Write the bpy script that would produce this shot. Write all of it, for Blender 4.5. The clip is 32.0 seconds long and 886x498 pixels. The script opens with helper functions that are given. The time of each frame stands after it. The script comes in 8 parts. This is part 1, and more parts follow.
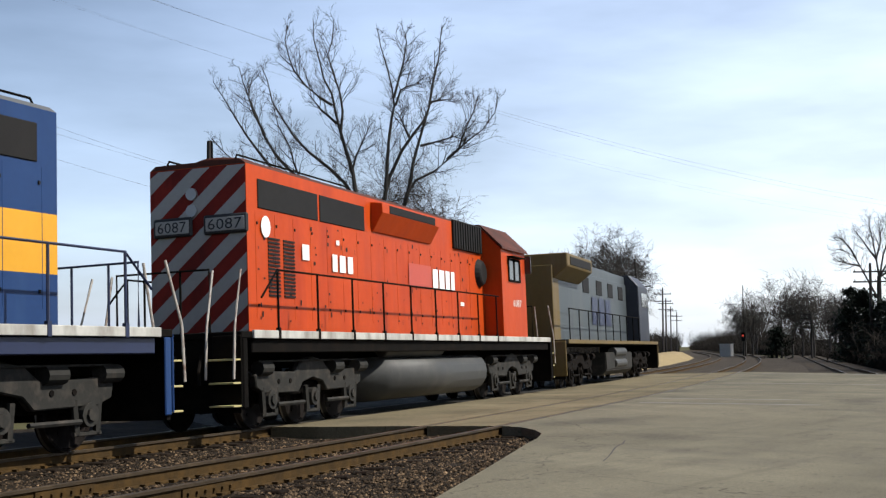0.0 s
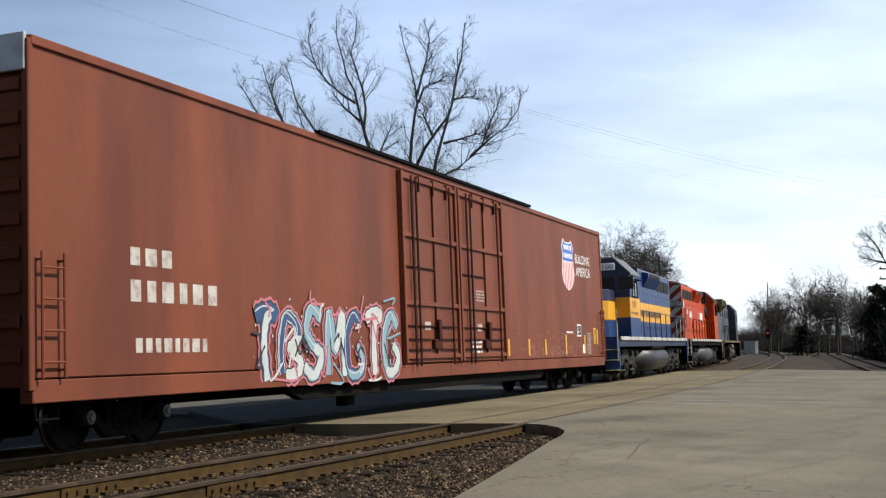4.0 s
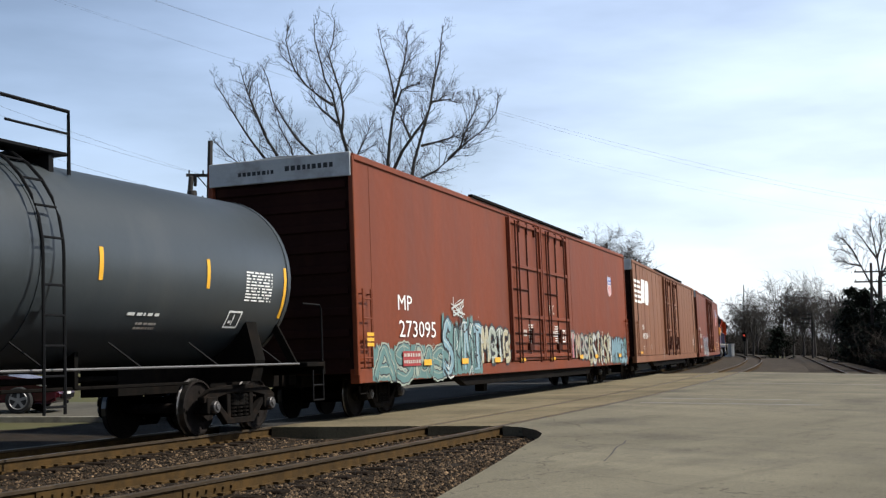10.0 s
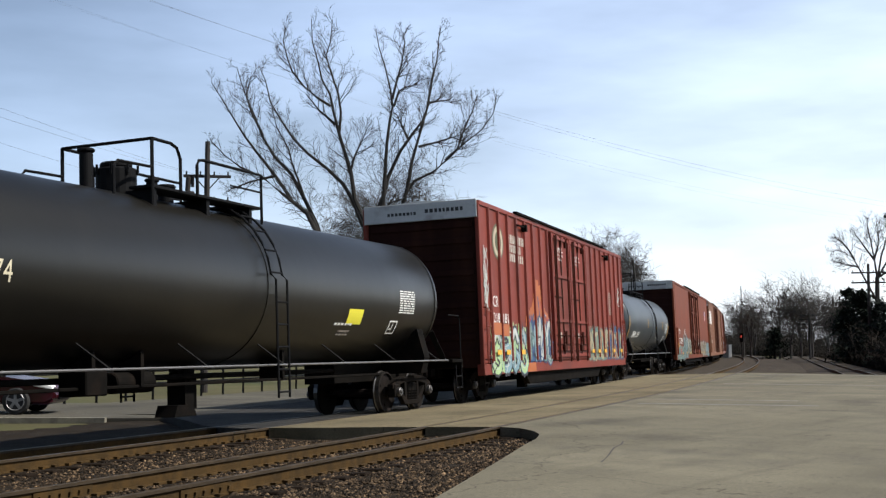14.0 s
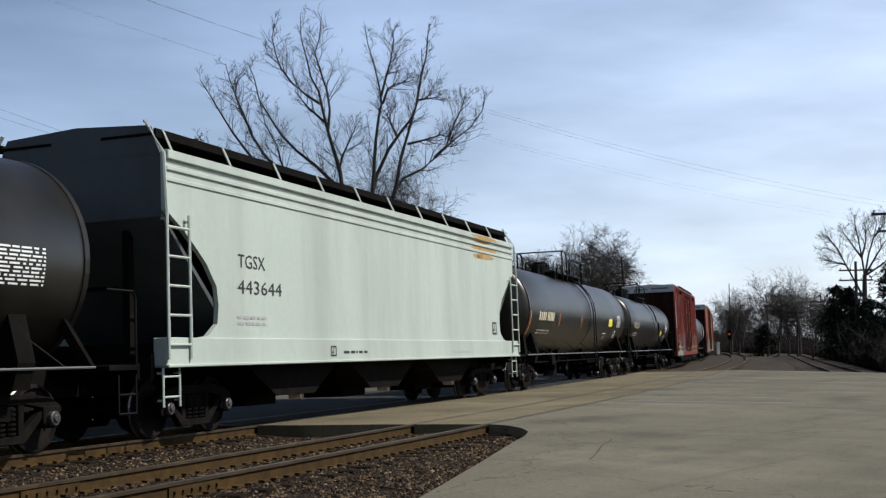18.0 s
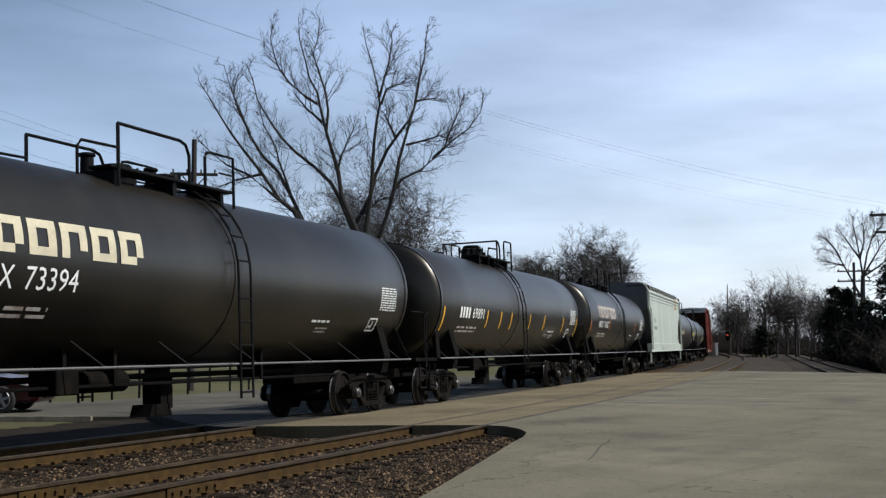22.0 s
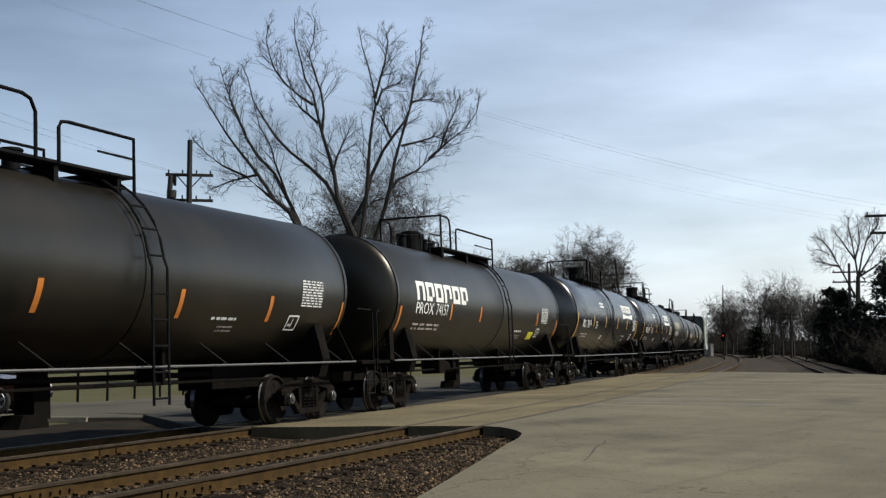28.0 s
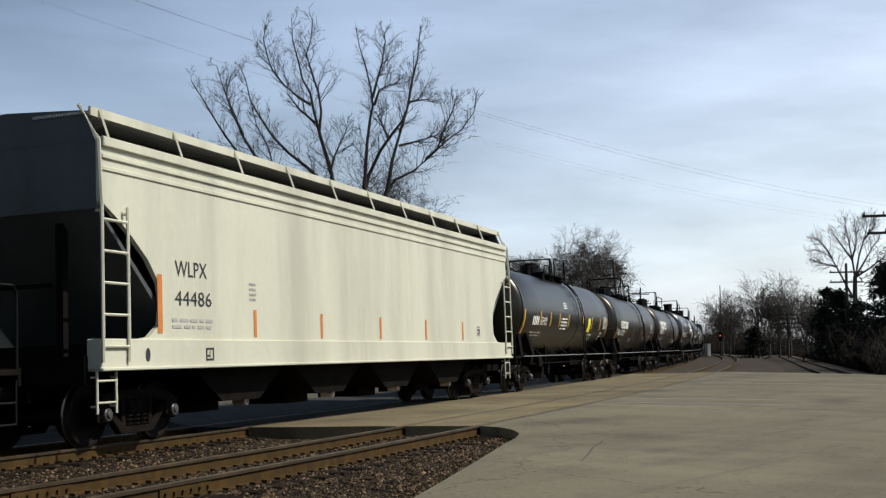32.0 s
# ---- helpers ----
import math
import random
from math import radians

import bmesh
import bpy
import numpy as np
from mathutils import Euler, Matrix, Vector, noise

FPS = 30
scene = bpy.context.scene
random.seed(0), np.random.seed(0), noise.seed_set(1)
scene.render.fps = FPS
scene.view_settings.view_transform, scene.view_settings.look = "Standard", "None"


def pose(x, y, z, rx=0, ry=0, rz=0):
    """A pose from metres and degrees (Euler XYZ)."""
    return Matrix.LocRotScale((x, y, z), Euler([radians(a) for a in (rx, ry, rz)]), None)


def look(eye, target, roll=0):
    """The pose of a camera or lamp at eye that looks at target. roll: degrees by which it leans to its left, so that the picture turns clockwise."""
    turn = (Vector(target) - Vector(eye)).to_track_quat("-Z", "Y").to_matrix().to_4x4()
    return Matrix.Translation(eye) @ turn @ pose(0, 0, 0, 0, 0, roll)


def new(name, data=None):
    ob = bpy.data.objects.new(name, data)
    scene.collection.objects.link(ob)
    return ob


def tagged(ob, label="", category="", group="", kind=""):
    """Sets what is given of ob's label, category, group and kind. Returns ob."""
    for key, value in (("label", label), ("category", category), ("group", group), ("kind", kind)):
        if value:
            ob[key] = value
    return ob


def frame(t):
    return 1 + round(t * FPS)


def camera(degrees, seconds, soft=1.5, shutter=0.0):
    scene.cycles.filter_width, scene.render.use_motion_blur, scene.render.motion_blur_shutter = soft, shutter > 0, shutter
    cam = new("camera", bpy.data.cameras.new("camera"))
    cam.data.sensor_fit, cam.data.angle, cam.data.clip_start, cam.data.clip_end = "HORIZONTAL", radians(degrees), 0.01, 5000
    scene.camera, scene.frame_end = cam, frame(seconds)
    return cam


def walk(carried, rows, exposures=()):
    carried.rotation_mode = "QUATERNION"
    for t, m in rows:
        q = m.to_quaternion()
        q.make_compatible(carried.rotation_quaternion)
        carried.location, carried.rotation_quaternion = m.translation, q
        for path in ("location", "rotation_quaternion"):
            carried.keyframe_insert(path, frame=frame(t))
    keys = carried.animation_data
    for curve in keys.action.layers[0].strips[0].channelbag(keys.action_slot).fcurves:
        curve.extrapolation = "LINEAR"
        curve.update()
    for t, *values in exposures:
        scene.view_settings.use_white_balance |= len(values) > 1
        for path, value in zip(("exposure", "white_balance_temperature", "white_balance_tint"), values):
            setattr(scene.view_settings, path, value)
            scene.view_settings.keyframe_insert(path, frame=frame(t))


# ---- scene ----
cam = camera(39.87, 32.0, soft=1.3, shutter=0.0)
EYE_Z, PITCH, YAW, FOCAL = 1.487, 0.0802, 0.5946, 2161.8

# hand-held drift of the aim: seconds, sideways and downward shift in thousandths of the focal length
DRIFT = [(0, 1.4, -0.7), (0.5, 8.5, -2.8), (1, 19.1, -2.8), (1.5, 20.5, -3.5), (2.5, 20.5, -3.5), (3.5, 20.5, -2.9), (5.5, 20.5, -2.8), (6, 18.4, -2.8),
         (6.5, 10.6, -2.1), (7, 7.1, -2.1), (9, 7.1, -2.1), (9.5, 2.1, -0.7), (11, 2.1, -0.7), (11.5, 0, 0), (14.5, 0, 0), (16.5, -6.4, -2.1),
         (17.5, -8.5, -1.4), (18, -9.2, -2.1), (19, -9.2, -2.1), (19.5, -10.5, -1.4), (23, -10.6, -1.4), (23.5, -11.3, -2.1), (24, -12.7, -2.9),
         (25.5, -12.8, -3.5), (27.5, -14.1, -0.7), (29.5, -14.1, -0.7), (30, -14.8, 0), (30.5, -15.6, 0.7), (31, -15.6, 1.4), (31.5, -15.6, 1.4), (32, -16.3, -0.7)]


def aim(dx, dy):
    yaw, pitch = YAW + dx / 1000 * math.cos(PITCH), PITCH + dy / 1000
    way = Vector((-math.sin(yaw) * math.cos(pitch), math.cos(yaw) * math.cos(pitch), math.sin(pitch)))
    eye = Vector((0, 0, EYE_Z))
    return look(eye, eye + way * 10)


walk(cam, [(t, aim(dx, dy)) for t, dx, dy in DRIFT], [(0, 0.35, 6500, 9), (14.5, 0.35, 6500, 9), (17.0, 0.25, 6450, 9), (18.0, 0.0, 6250, 9), (25.5, 0.0, 6250, 9), (27.5, 0.0, 6700, 6), (32, 0.0, 6700, 7)])

# ---------------------------------------------------------------- light
SUN_WAY = Vector((0.78, 0.42, 1.0)).normalized()
sun = new("sun", bpy.data.lights.new("sun", "SUN"))
sun.data.energy, sun.data.angle, sun.data.color = 5.0, radians(0.53), (1.0, 0.96, 0.90)
sun.matrix_world = look(SUN_WAY * 100, (0, 0, 0))
world = bpy.data.worlds.new("world")
scene.world = world
world.use_nodes = True
wn = world.node_tree.nodes
wl = world.node_tree.links
sky = wn.new("ShaderNodeTexSky")
sky.sky_type, sky.sun_disc = "NISHITA", False
sky.sun_elevation = math.asin(SUN_WAY.z)
sky.sun_rotation = math.atan2(SUN_WAY.x, SUN_WAY.y)
sky.air_density, sky.dust_density, sky.ozone_density = 1.0, 1.2, 1.5
back = wn["Background"]
back.inputs["Strength"].default_value = 0.06
# thin bright haze and veils of cirrus, thickest low down and towards the sun
way = wn.new("ShaderNodeTexCoord")
up = wn.new("ShaderNodeSeparateXYZ")
wl.new(way.outputs["Generated"], up.inputs[0])
low = wn.new("ShaderNodeValToRGB")
for place, tone in ((0.02, 1.0), (0.30, 0.62), (0.46, 0.0)):
    mark = low.color_ramp.elements[0] if place == 0.02 else low.color_ramp.elements[-1] if place == 0.46 else low.color_ramp.elements.new(place)
    mark.position, mark.color = place, (tone, tone, tone, 1)
wl.new(up.outputs["Z"], low.inputs["Fac"])
dot = wn.new("ShaderNodeVectorMath")
dot.operation = "DOT_PRODUCT"
dot.inputs[1].default_value = Vector((SUN_WAY.x, SUN_WAY.y, 0)).normalized()
wl.new(way.outputs["Generated"], dot.inputs[0])
side = wn.new("ShaderNodeMapRange")
side.inputs["From Min"].default_value, side.inputs["From Max"].default_value = -0.86, 0.35
side.inputs["To Min"].default_value, side.inputs["To Max"].default_value = 0.12, 1.0
wl.new(dot.outputs["Value"], side.inputs["Value"])
flat = wn.new("ShaderNodeMapping")
flat.inputs["Scale"].default_value = (1.6, 1.6, 7.0)
flat.inputs["Rotation"].default_value = (0.12, 0.1, 0.3)
wl.new(way.outputs["Generated"], flat.inputs["Vector"])
veil = wn.new("ShaderNodeTexNoise")
veil.inputs["Scale"].default_value, veil.inputs["Detail"].default_value, veil.inputs["Roughness"].default_value = 1.5, 6, 0.5
wl.new(flat.outputs[0], veil.inputs["Vector"])
thin = wn.new("ShaderNodeMapRange")
thin.inputs["From Min"].default_value, thin.inputs["From Max"].default_value = 0.36, 0.7
thin.inputs["To Min"].default_value, thin.inputs["To Max"].default_value = 0.62, 1.3
wl.new(veil.outputs["Fac"], thin.inputs["Value"])
mul1 = wn.new("ShaderNodeMath")
mul1.operation = "MULTIPLY"
wl.new(low.outputs[0], mul1.inputs[0])
wl.new(side.outputs[0], mul1.inputs[1])
mul2 = wn.new("ShaderNodeMath")
mul2.operation = "MULTIPLY"
wl.new(mul1.outputs[0], mul2.inputs[0])
wl.new(thin.outputs[0], mul2.inputs[1])
haze = wn.new("ShaderNodeMix")
haze.data_type, haze.blend_type, haze.clamp_factor = "RGBA", "ADD", False
wl.new(mul2.outputs[0], haze.inputs[0])
wl.new(sky.outputs[0], haze.inputs[6])
tint = wn.new("ShaderNodeMix")
tint.data_type = "RGBA"
tint.inputs[6].default_value, tint.inputs[7].default_value = (9.0, 12.6, 20.5, 1), (15.0, 15.6, 16.8, 1)
wl.new(mul1.outputs[0], tint.inputs[0])
wl.new(tint.outputs[2], haze.inputs[7])
wl.new(haze.outputs[2], back.inputs["Color"])

# ---------------------------------------------------------------- the curved main track as a line: s metres along it, w metres to its right
STEP = 0.5
S_AT = np.arange(-420.0, 720.0, STEP)
BEND = np.interp(S_AT, [-75, -60, -40, 10, 60, 120, 200, 350, 500], [0, 0.0032, 0.0032, 0.0027, 0.00083, 0.00058, 0.00066, -0.0004, -0.0004])
TURN = np.cumsum(BEND) * STEP
LX, LY = -np.cumsum(np.sin(TURN)) * STEP, np.cumsum(np.cos(TURN)) * STEP
i_60, i_0 = int((-60 + 420) / STEP), int(420 / STEP)
TURN -= TURN[i_60 - 1]
LX, LY = -np.cumsum(np.sin(TURN)) * STEP, np.cumsum(np.cos(TURN)) * STEP
LX, LY = LX - LX[i_0] - 12.387, LY - LY[i_0]
CANT = 0.0404
B_AT, B_UP, B_CANT = 4.479, 0.136, 0.042


def line(s, w=0.0):
    """World x, y and heading at s along the main track, w to its right."""
    x, y, a = np.interp(s, S_AT, LX), np.interp(s, S_AT, LY), np.interp(s, S_AT, TURN)
    return x + np.cos(a) * w, y + np.sin(a) * w, a


def top_of(w):
    """Height of the paved surface w to the right of the main track: the tracks are canted inwards."""
    return float(np.interp(w, [-60, -8, -2, 0, 0.75, 3.7, 5.3, 9, 14, 60], [-0.25, -0.2, -0.09, 0, 0.03, 0.1, 0.165, 0.13, 0.08, 0.0]))

# ---------------------------------------------------------------- materials


def mat(name, color, rough=0.6, metal=0.0, vary=0.25, size=1.0, fine=12.0, bump=0.15, dirt=None, amount=0.0, streak=1.0, each=0.0, spec=0.5, fine_bump=None, dent=0.0):
    """A node material: base colour varied by a broad and a fine noise, worn by a second colour, with fine relief.
    size: broad patches per metre; fine: grain per metre; streak: how many times the wear is drawn out downwards; each: change from piece to piece."""
    m = bpy.data.materials.new(name)
    m.use_nodes = True
    n, l = m.node_tree.nodes, m.node_tree.links
    b = n["Principled BSDF"]
    b.inputs["Roughness"].default_value, b.inputs["Metallic"].default_value = rough, metal
    b.inputs["Specular IOR Level"].default_value = spec
    co = n.new("ShaderNodeTexCoord")
    stretch = n.new("ShaderNodeMapping")
    stretch.inputs["Scale"].default_value = (1, 1, 1 / streak)
    l.new(co.outputs["Object"], stretch.inputs["Vector"])

    def noise_of(scale, detail, vec):
        t = n.new("ShaderNodeTexNoise")
        t.inputs["Scale"].default_value, t.inputs["Detail"].default_value, t.inputs["Roughness"].default_value = scale, detail, 0.6
        l.new(vec, t.inputs["Vector"])
        return t

    broad = noise_of(size, 4, stretch.outputs[0])
    grain = noise_of(fine, 5, co.outputs["Object"])

    def tone(k):
        return (*[min(1, c * k) for c in color[:3]], 1)

    ramp = n.new("ShaderNodeValToRGB")
    ramp.color_ramp.elements[0].position, ramp.color_ramp.elements[1].position = 0.3, 0.7
    ramp.color_ramp.elements[0].color, ramp.color_ramp.elements[1].color = tone(1 - vary), tone(1 + vary)
    add = n.new("ShaderNodeMath")
    add.operation, add.use_clamp = "MULTIPLY_ADD", True
    add.inputs[1].default_value = 0.35
    l.new(grain.outputs["Fac"], add.inputs[0])
    shift = n.new("ShaderNodeMath")
    shift.operation = "MULTIPLY"
    shift.inputs[1].default_value = 0.65
    l.new(broad.outputs["Fac"], shift.inputs[0])
    l.new(shift.outputs[0], add.inputs[2])
    l.new(add.outputs[0], ramp.inputs["Fac"])
    out = ramp.outputs["Color"]
    if each:
        info = n.new("ShaderNodeObjectInfo")
        hsv = n.new("ShaderNodeHueSaturation")
        rng = n.new("ShaderNodeMapRange")
        rng.inputs["To Min"].default_value, rng.inputs["To Max"].default_value = 1 - each, 1 + each
        l.new(info.outputs["Random"], rng.inputs["Value"])
        l.new(rng.outputs[0], hsv.inputs["Value"])
        l.new(out, hsv.inputs["Color"])
        out = hsv.outputs["Color"]
    if dirt:
        wear = noise_of(size * 1.7, 7, stretch.outputs[0])
        cut = n.new("ShaderNodeValToRGB")
        cut.color_ramp.elements[0].position, cut.color_ramp.elements[1].position = 0.62 - amount * 0.3, 0.78 - amount * 0.2
        l.new(wear.outputs["Fac"], cut.inputs["Fac"])
        mix = n.new("ShaderNodeMix")
        mix.data_type = "RGBA"
        mix.inputs["B"].default_value = (*dirt, 1)
        for s_ in mix.inputs:
            if s_.type == "RGBA" and s_.name == "B":
                s_.default_value = (*dirt, 1)
        l.new(cut.outputs["Color"], mix.inputs["Factor"])
        a_in = [s_ for s_ in mix.inputs if s_.type == "RGBA"][0]
        l.new(out, a_in)
        out = [s_ for s_ in mix.outputs if s_.type == "RGBA"][0]
    l.new(out, b.inputs["Base Color"])
    if bump:
        bp = n.new("ShaderNodeBump")
        bp.inputs["Strength"].default_value, bp.inputs["Distance"].default_value = bump, 0.02
        src = noise_of(fine_bump, 6, co.outputs["Object"]) if fine_bump else grain
        l.new(src.outputs["Fac"], bp.inputs["Height"])
        l.new(bp.outputs[0], b.inputs["Normal"])
        if dent:
            sheet = noise_of(1.1, 2, co.outputs["Object"])
            big = n.new("ShaderNodeBump")
            big.inputs["Strength"].default_value, big.inputs["Distance"].default_value = dent, 0.06
            l.new(sheet.outputs["Fac"], big.inputs["Height"])
            l.new(big.outputs[0], bp.inputs["Normal"])
    return m




def paving(name="worn_pavement", base=(0.119, 0.107, 0.077), patch=(0.08, 0.073, 0.056)):
    """Old sun-bleached paving: broad patches, long scuffs, dark specks and hair cracks."""
    m = mat(name, base, 0.92, 0, 0.22, 0.25, 26, 0.35, patch, 0.4, spec=0.15)
    n, l = m.node_tree.nodes, m.node_tree.links
    b = n["Principled BSDF"]
    was = b.inputs["Base Color"].links[0].from_socket
    co = n.new("ShaderNodeTexCoord")

    def layer(scale, stretch, turn, lo, hi, strength, detail=4.0):
        nonlocal was
        mp = n.new("ShaderNodeMapping")
        mp.inputs["Scale"].default_value, mp.inputs["Rotation"].default_value = stretch, (0, 0, turn)
        l.new(co.outputs["Object"], mp.inputs["Vector"])
        t = n.new("ShaderNodeTexNoise")
        t.inputs["Scale"].default_value, t.inputs["Detail"].default_value, t.inputs["Distortion"].default_value = scale, detail, 0.4
        l.new(mp.outputs[0], t.inputs["Vector"])
        r = n.new("ShaderNodeMapRange")
        r.inputs["From Min"].default_value, r.inputs["From Max"].default_value = lo, hi
        r.inputs["To Min"].default_value, r.inputs["To Max"].default_value = 1.0, strength
        l.new(t.outputs["Fac"], r.inputs["Value"])
        mx = n.new("ShaderNodeMix")
        mx.data_type, mx.blend_type = "RGBA", "MULTIPLY"
        mx.inputs[0].default_value = 1.0
        l.new(was, mx.inputs[6])
        l.new(r.outputs[0], mx.inputs[7])
        was = mx.outputs[2]
    layer(0.55, (1, 0.2, 1), 0.55, 0.5, 0.7, 0.78)
    layer(0.5, (0.16, 1, 1), 0.25, 0.5, 0.68, 1.18)
    layer(2.2, (1, 0.1, 1), 1.1, 0.55, 0.7, 0.86)
    layer(9.0, (1, 1, 1), 0, 0.64, 0.70, 0.62, 2.0)
    layer(55.0, (1, 1, 1), 0, 0.42, 0.6, 1.35, 2.0)
    vo = n.new("ShaderNodeTexVoronoi")
    vo.feature = "DISTANCE_TO_EDGE"
    vo.inputs["Scale"].default_value = 0.22
    ws = n.new("ShaderNodeTexNoise")
    ws.inputs["Scale"].default_value, ws.inputs["Detail"].default_value = 1.3, 5
    l.new(co.outputs["Object"], ws.inputs["Vector"])
    ad = n.new("ShaderNodeMix")
    ad.data_type, ad.blend_type = "RGBA", "LINEAR_LIGHT"
    ad.inputs[0].default_value = 0.5
    l.new(co.outputs["Object"], ad.inputs[6])
    l.new(ws.outputs["Color"], ad.inputs[7])
    l.new(ad.outputs[2], vo.inputs["Vector"])
    cr = n.new("ShaderNodeMapRange")
    cr.inputs["From Min"].default_value, cr.inputs["From Max"].default_value = 0.0, 0.0035
    cr.inputs["To Min"].default_value, cr.inputs["To Max"].default_value = 0.45, 1.0
    l.new(vo.outputs["Distance"], cr.inputs["Value"])
    mx = n.new("ShaderNodeMix")
    mx.data_type, mx.blend_type = "RGBA", "MULTIPLY"
    mx.inputs[0].default_value = 1.0
    l.new(was, mx.inputs[6])
    l.new(cr.outputs[0], mx.inputs[7])
    l.new(mx.outputs[2], b.inputs["Base Color"])
    return m


ASPHALT = paving()
SANDY = paving("sandy_pavement", (0.128, 0.106, 0.065), (0.078, 0.065, 0.04))
EARTH = mat("dry_grass", (0.078, 0.07, 0.036), 0.95, 0, 0.4, 0.15, 3, 0.6, (0.065, 0.07, 0.028), 0.6, spec=0.1)
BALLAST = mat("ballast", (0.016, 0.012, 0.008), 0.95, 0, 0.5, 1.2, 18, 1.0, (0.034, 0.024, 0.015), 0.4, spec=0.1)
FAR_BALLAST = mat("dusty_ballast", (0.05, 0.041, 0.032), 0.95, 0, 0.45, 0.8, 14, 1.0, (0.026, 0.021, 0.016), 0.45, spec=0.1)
STONE = mat("ballast_stone", (0.094, 0.064, 0.038), 0.9, 0, 0.5, 9, 60, 0.4, (0.03, 0.021, 0.013), 0.5, spec=0.2)
# each stone has its own tone: many dark, a few pale
sn, sl = STONE.node_tree.nodes, STONE.node_tree.links
s_in = sn["Principled BSDF"].inputs["Base Color"]
island = sn.new("ShaderNodeNewGeometry")
s_tone = sn.new("ShaderNodeValToRGB")
for place, tone in ((0.0, 0.04), (0.45, 0.1), (0.72, 0.28), (0.92, 0.62), (1.0, 1.0)):
    mark = s_tone.color_ramp.elements[0] if place == 0 else s_tone.color_ramp.elements[-1] if place == 1 else s_tone.color_ramp.elements.new(place)
    mark.position, mark.color = place, (tone, tone * 0.97, tone * 0.93, 1)
sl.new(island.outputs["Random Per Island"], s_tone.inputs["Fac"])
s_mix = sn.new("ShaderNodeVectorMath")
s_mix.operation = "MULTIPLY"
s_scale = sn.new("ShaderNodeVectorMath")
s_scale.operation = "SCALE"
s_scale.inputs["Scale"].default_value = 2.6
sl.new(s_in.links[0].from_socket, s_mix.inputs[0])
sl.new(s_tone.outputs[0], s_mix.inputs[1])
sl.new(s_mix.outputs[0], s_scale.inputs[0])
sl.new(s_scale.outputs[0], s_in)
STREET = paving("grey_street_asphalt", (0.072, 0.066, 0.052), (0.045, 0.042, 0.036))
RUST = mat("rusty_rail", (0.042, 0.0245, 0.0075), 0.85, 0.0, 0.4, 3, 40, 0.3, (0.066, 0.036, 0.0095), 0.6, spec=0.15)
RAIL_TOP = mat("worn_rail_top", (0.05, 0.036, 0.022), 0.5, 0.3, 0.25, 2, 40, 0.1, (0.085, 0.06, 0.035), 0.4, spec=0.25)
TIE = mat("creosoted_tie", (0.014, 0.010, 0.007), 0.95, 0, 0.35, 3, 30, 0.5, each=0.25, spec=0.05)
BARK = mat("bark", (0.017, 0.014, 0.012), 0.9, 0, 0.3, 3, 30, 0.5)
TWIGS = mat("far_twigs", (0.04, 0.034, 0.029), 0.9, 0, 0.3, 0.4, 6, 0.2)
NEEDLES = mat("needles", (0.009, 0.013, 0.009), 0.9, 0, 0.4, 2, 20, 0.2, spec=0.1)
BRUSH = mat("bare_brush", (0.03, 0.025, 0.021), 0.95, 0, 0.4, 0.3, 4, 0.5, (0.017, 0.016, 0.013), 0.5, spec=0.1)
POLE = mat("weathered_pole", (0.024, 0.02, 0.018), 0.9, 0, 0.3, 2, 30, 0.3)
WIRE = mat("dark_wire", (0.1, 0.11, 0.13), 0.6, 0, 0.1, 1, 10, 0)

# ---------------------------------------------------------------- mesh helpers


def link(name, bm, material, parent=None, label="", smooth=False):
    me = bpy.data.meshes.new(name)
    bm.to_mesh(me)
    bm.free()
    for mt in (material if isinstance(material, (list, tuple)) else [material]):
        me.materials.append(mt)
    if smooth:
        for f in me.polygons:
            f.use_smooth = True
    ob = new(name, me)
    if parent:
        ob.parent = parent
    if label:
        tagged(ob, label)
    return ob


def part(name, bm, material, parent, label="", smooth=False):
    return link(name, bm, material, parent, label, smooth)


def box(bm, lo, hi, mi=0, m=None):
    """Adds a block between two corners."""
    vs = [bm.verts.new((x, y, z)) for x in (lo[0], hi[0]) for y in (lo[1], hi[1]) for z in (lo[2], hi[2])]
    if m:
        for v in vs:
            v.co = m @ v.co
    for q in ((0, 1, 3, 2), (4, 6, 7, 5), (0, 4, 5, 1), (2, 3, 7, 6), (0, 2, 6, 4), (1, 5, 7, 3)):
        f = bm.faces.new([vs[i] for i in q])
        f.material_index = mi
    return vs


def tube(bm, pts, radius, sides=6, ends=True, mi=0):
    """Adds a pipe along points; radius may be one number or one for each point."""
    pts = [Vector(p) for p in pts]
    rings = []
    for i, p in enumerate(pts):
        d = (pts[min(i + 1, len(pts) - 1)] - pts[max(i - 1, 0)]).normalized()
        a = d.orthogonal().normalized() if abs(d.z) > 0.95 else Vector((0, 0, 1)).cross(d).normalized()
        b = d.cross(a)
        r = radius[i] if isinstance(radius, (list, tuple)) else radius
        rings.append([bm.verts.new(p + (a * math.cos(k * math.tau / sides) + b * math.sin(k * math.tau / sides)) * r) for k in range(sides)])
    for q, r in zip(rings, rings[1:]):
        for k in range(sides):
            f = bm.faces.new((q[k], q[(k + 1) % sides], r[(k + 1) % sides], r[k]))
            f.material_index = mi
    if ends:
        for ring in (rings[0][::-1], rings[-1]):
            f = bm.faces.new(ring)
            f.material_index = mi


def cyl(bm, a, b, radius, sides=16, mi=0):
    tube(bm, [a, b], radius, sides, True, mi)


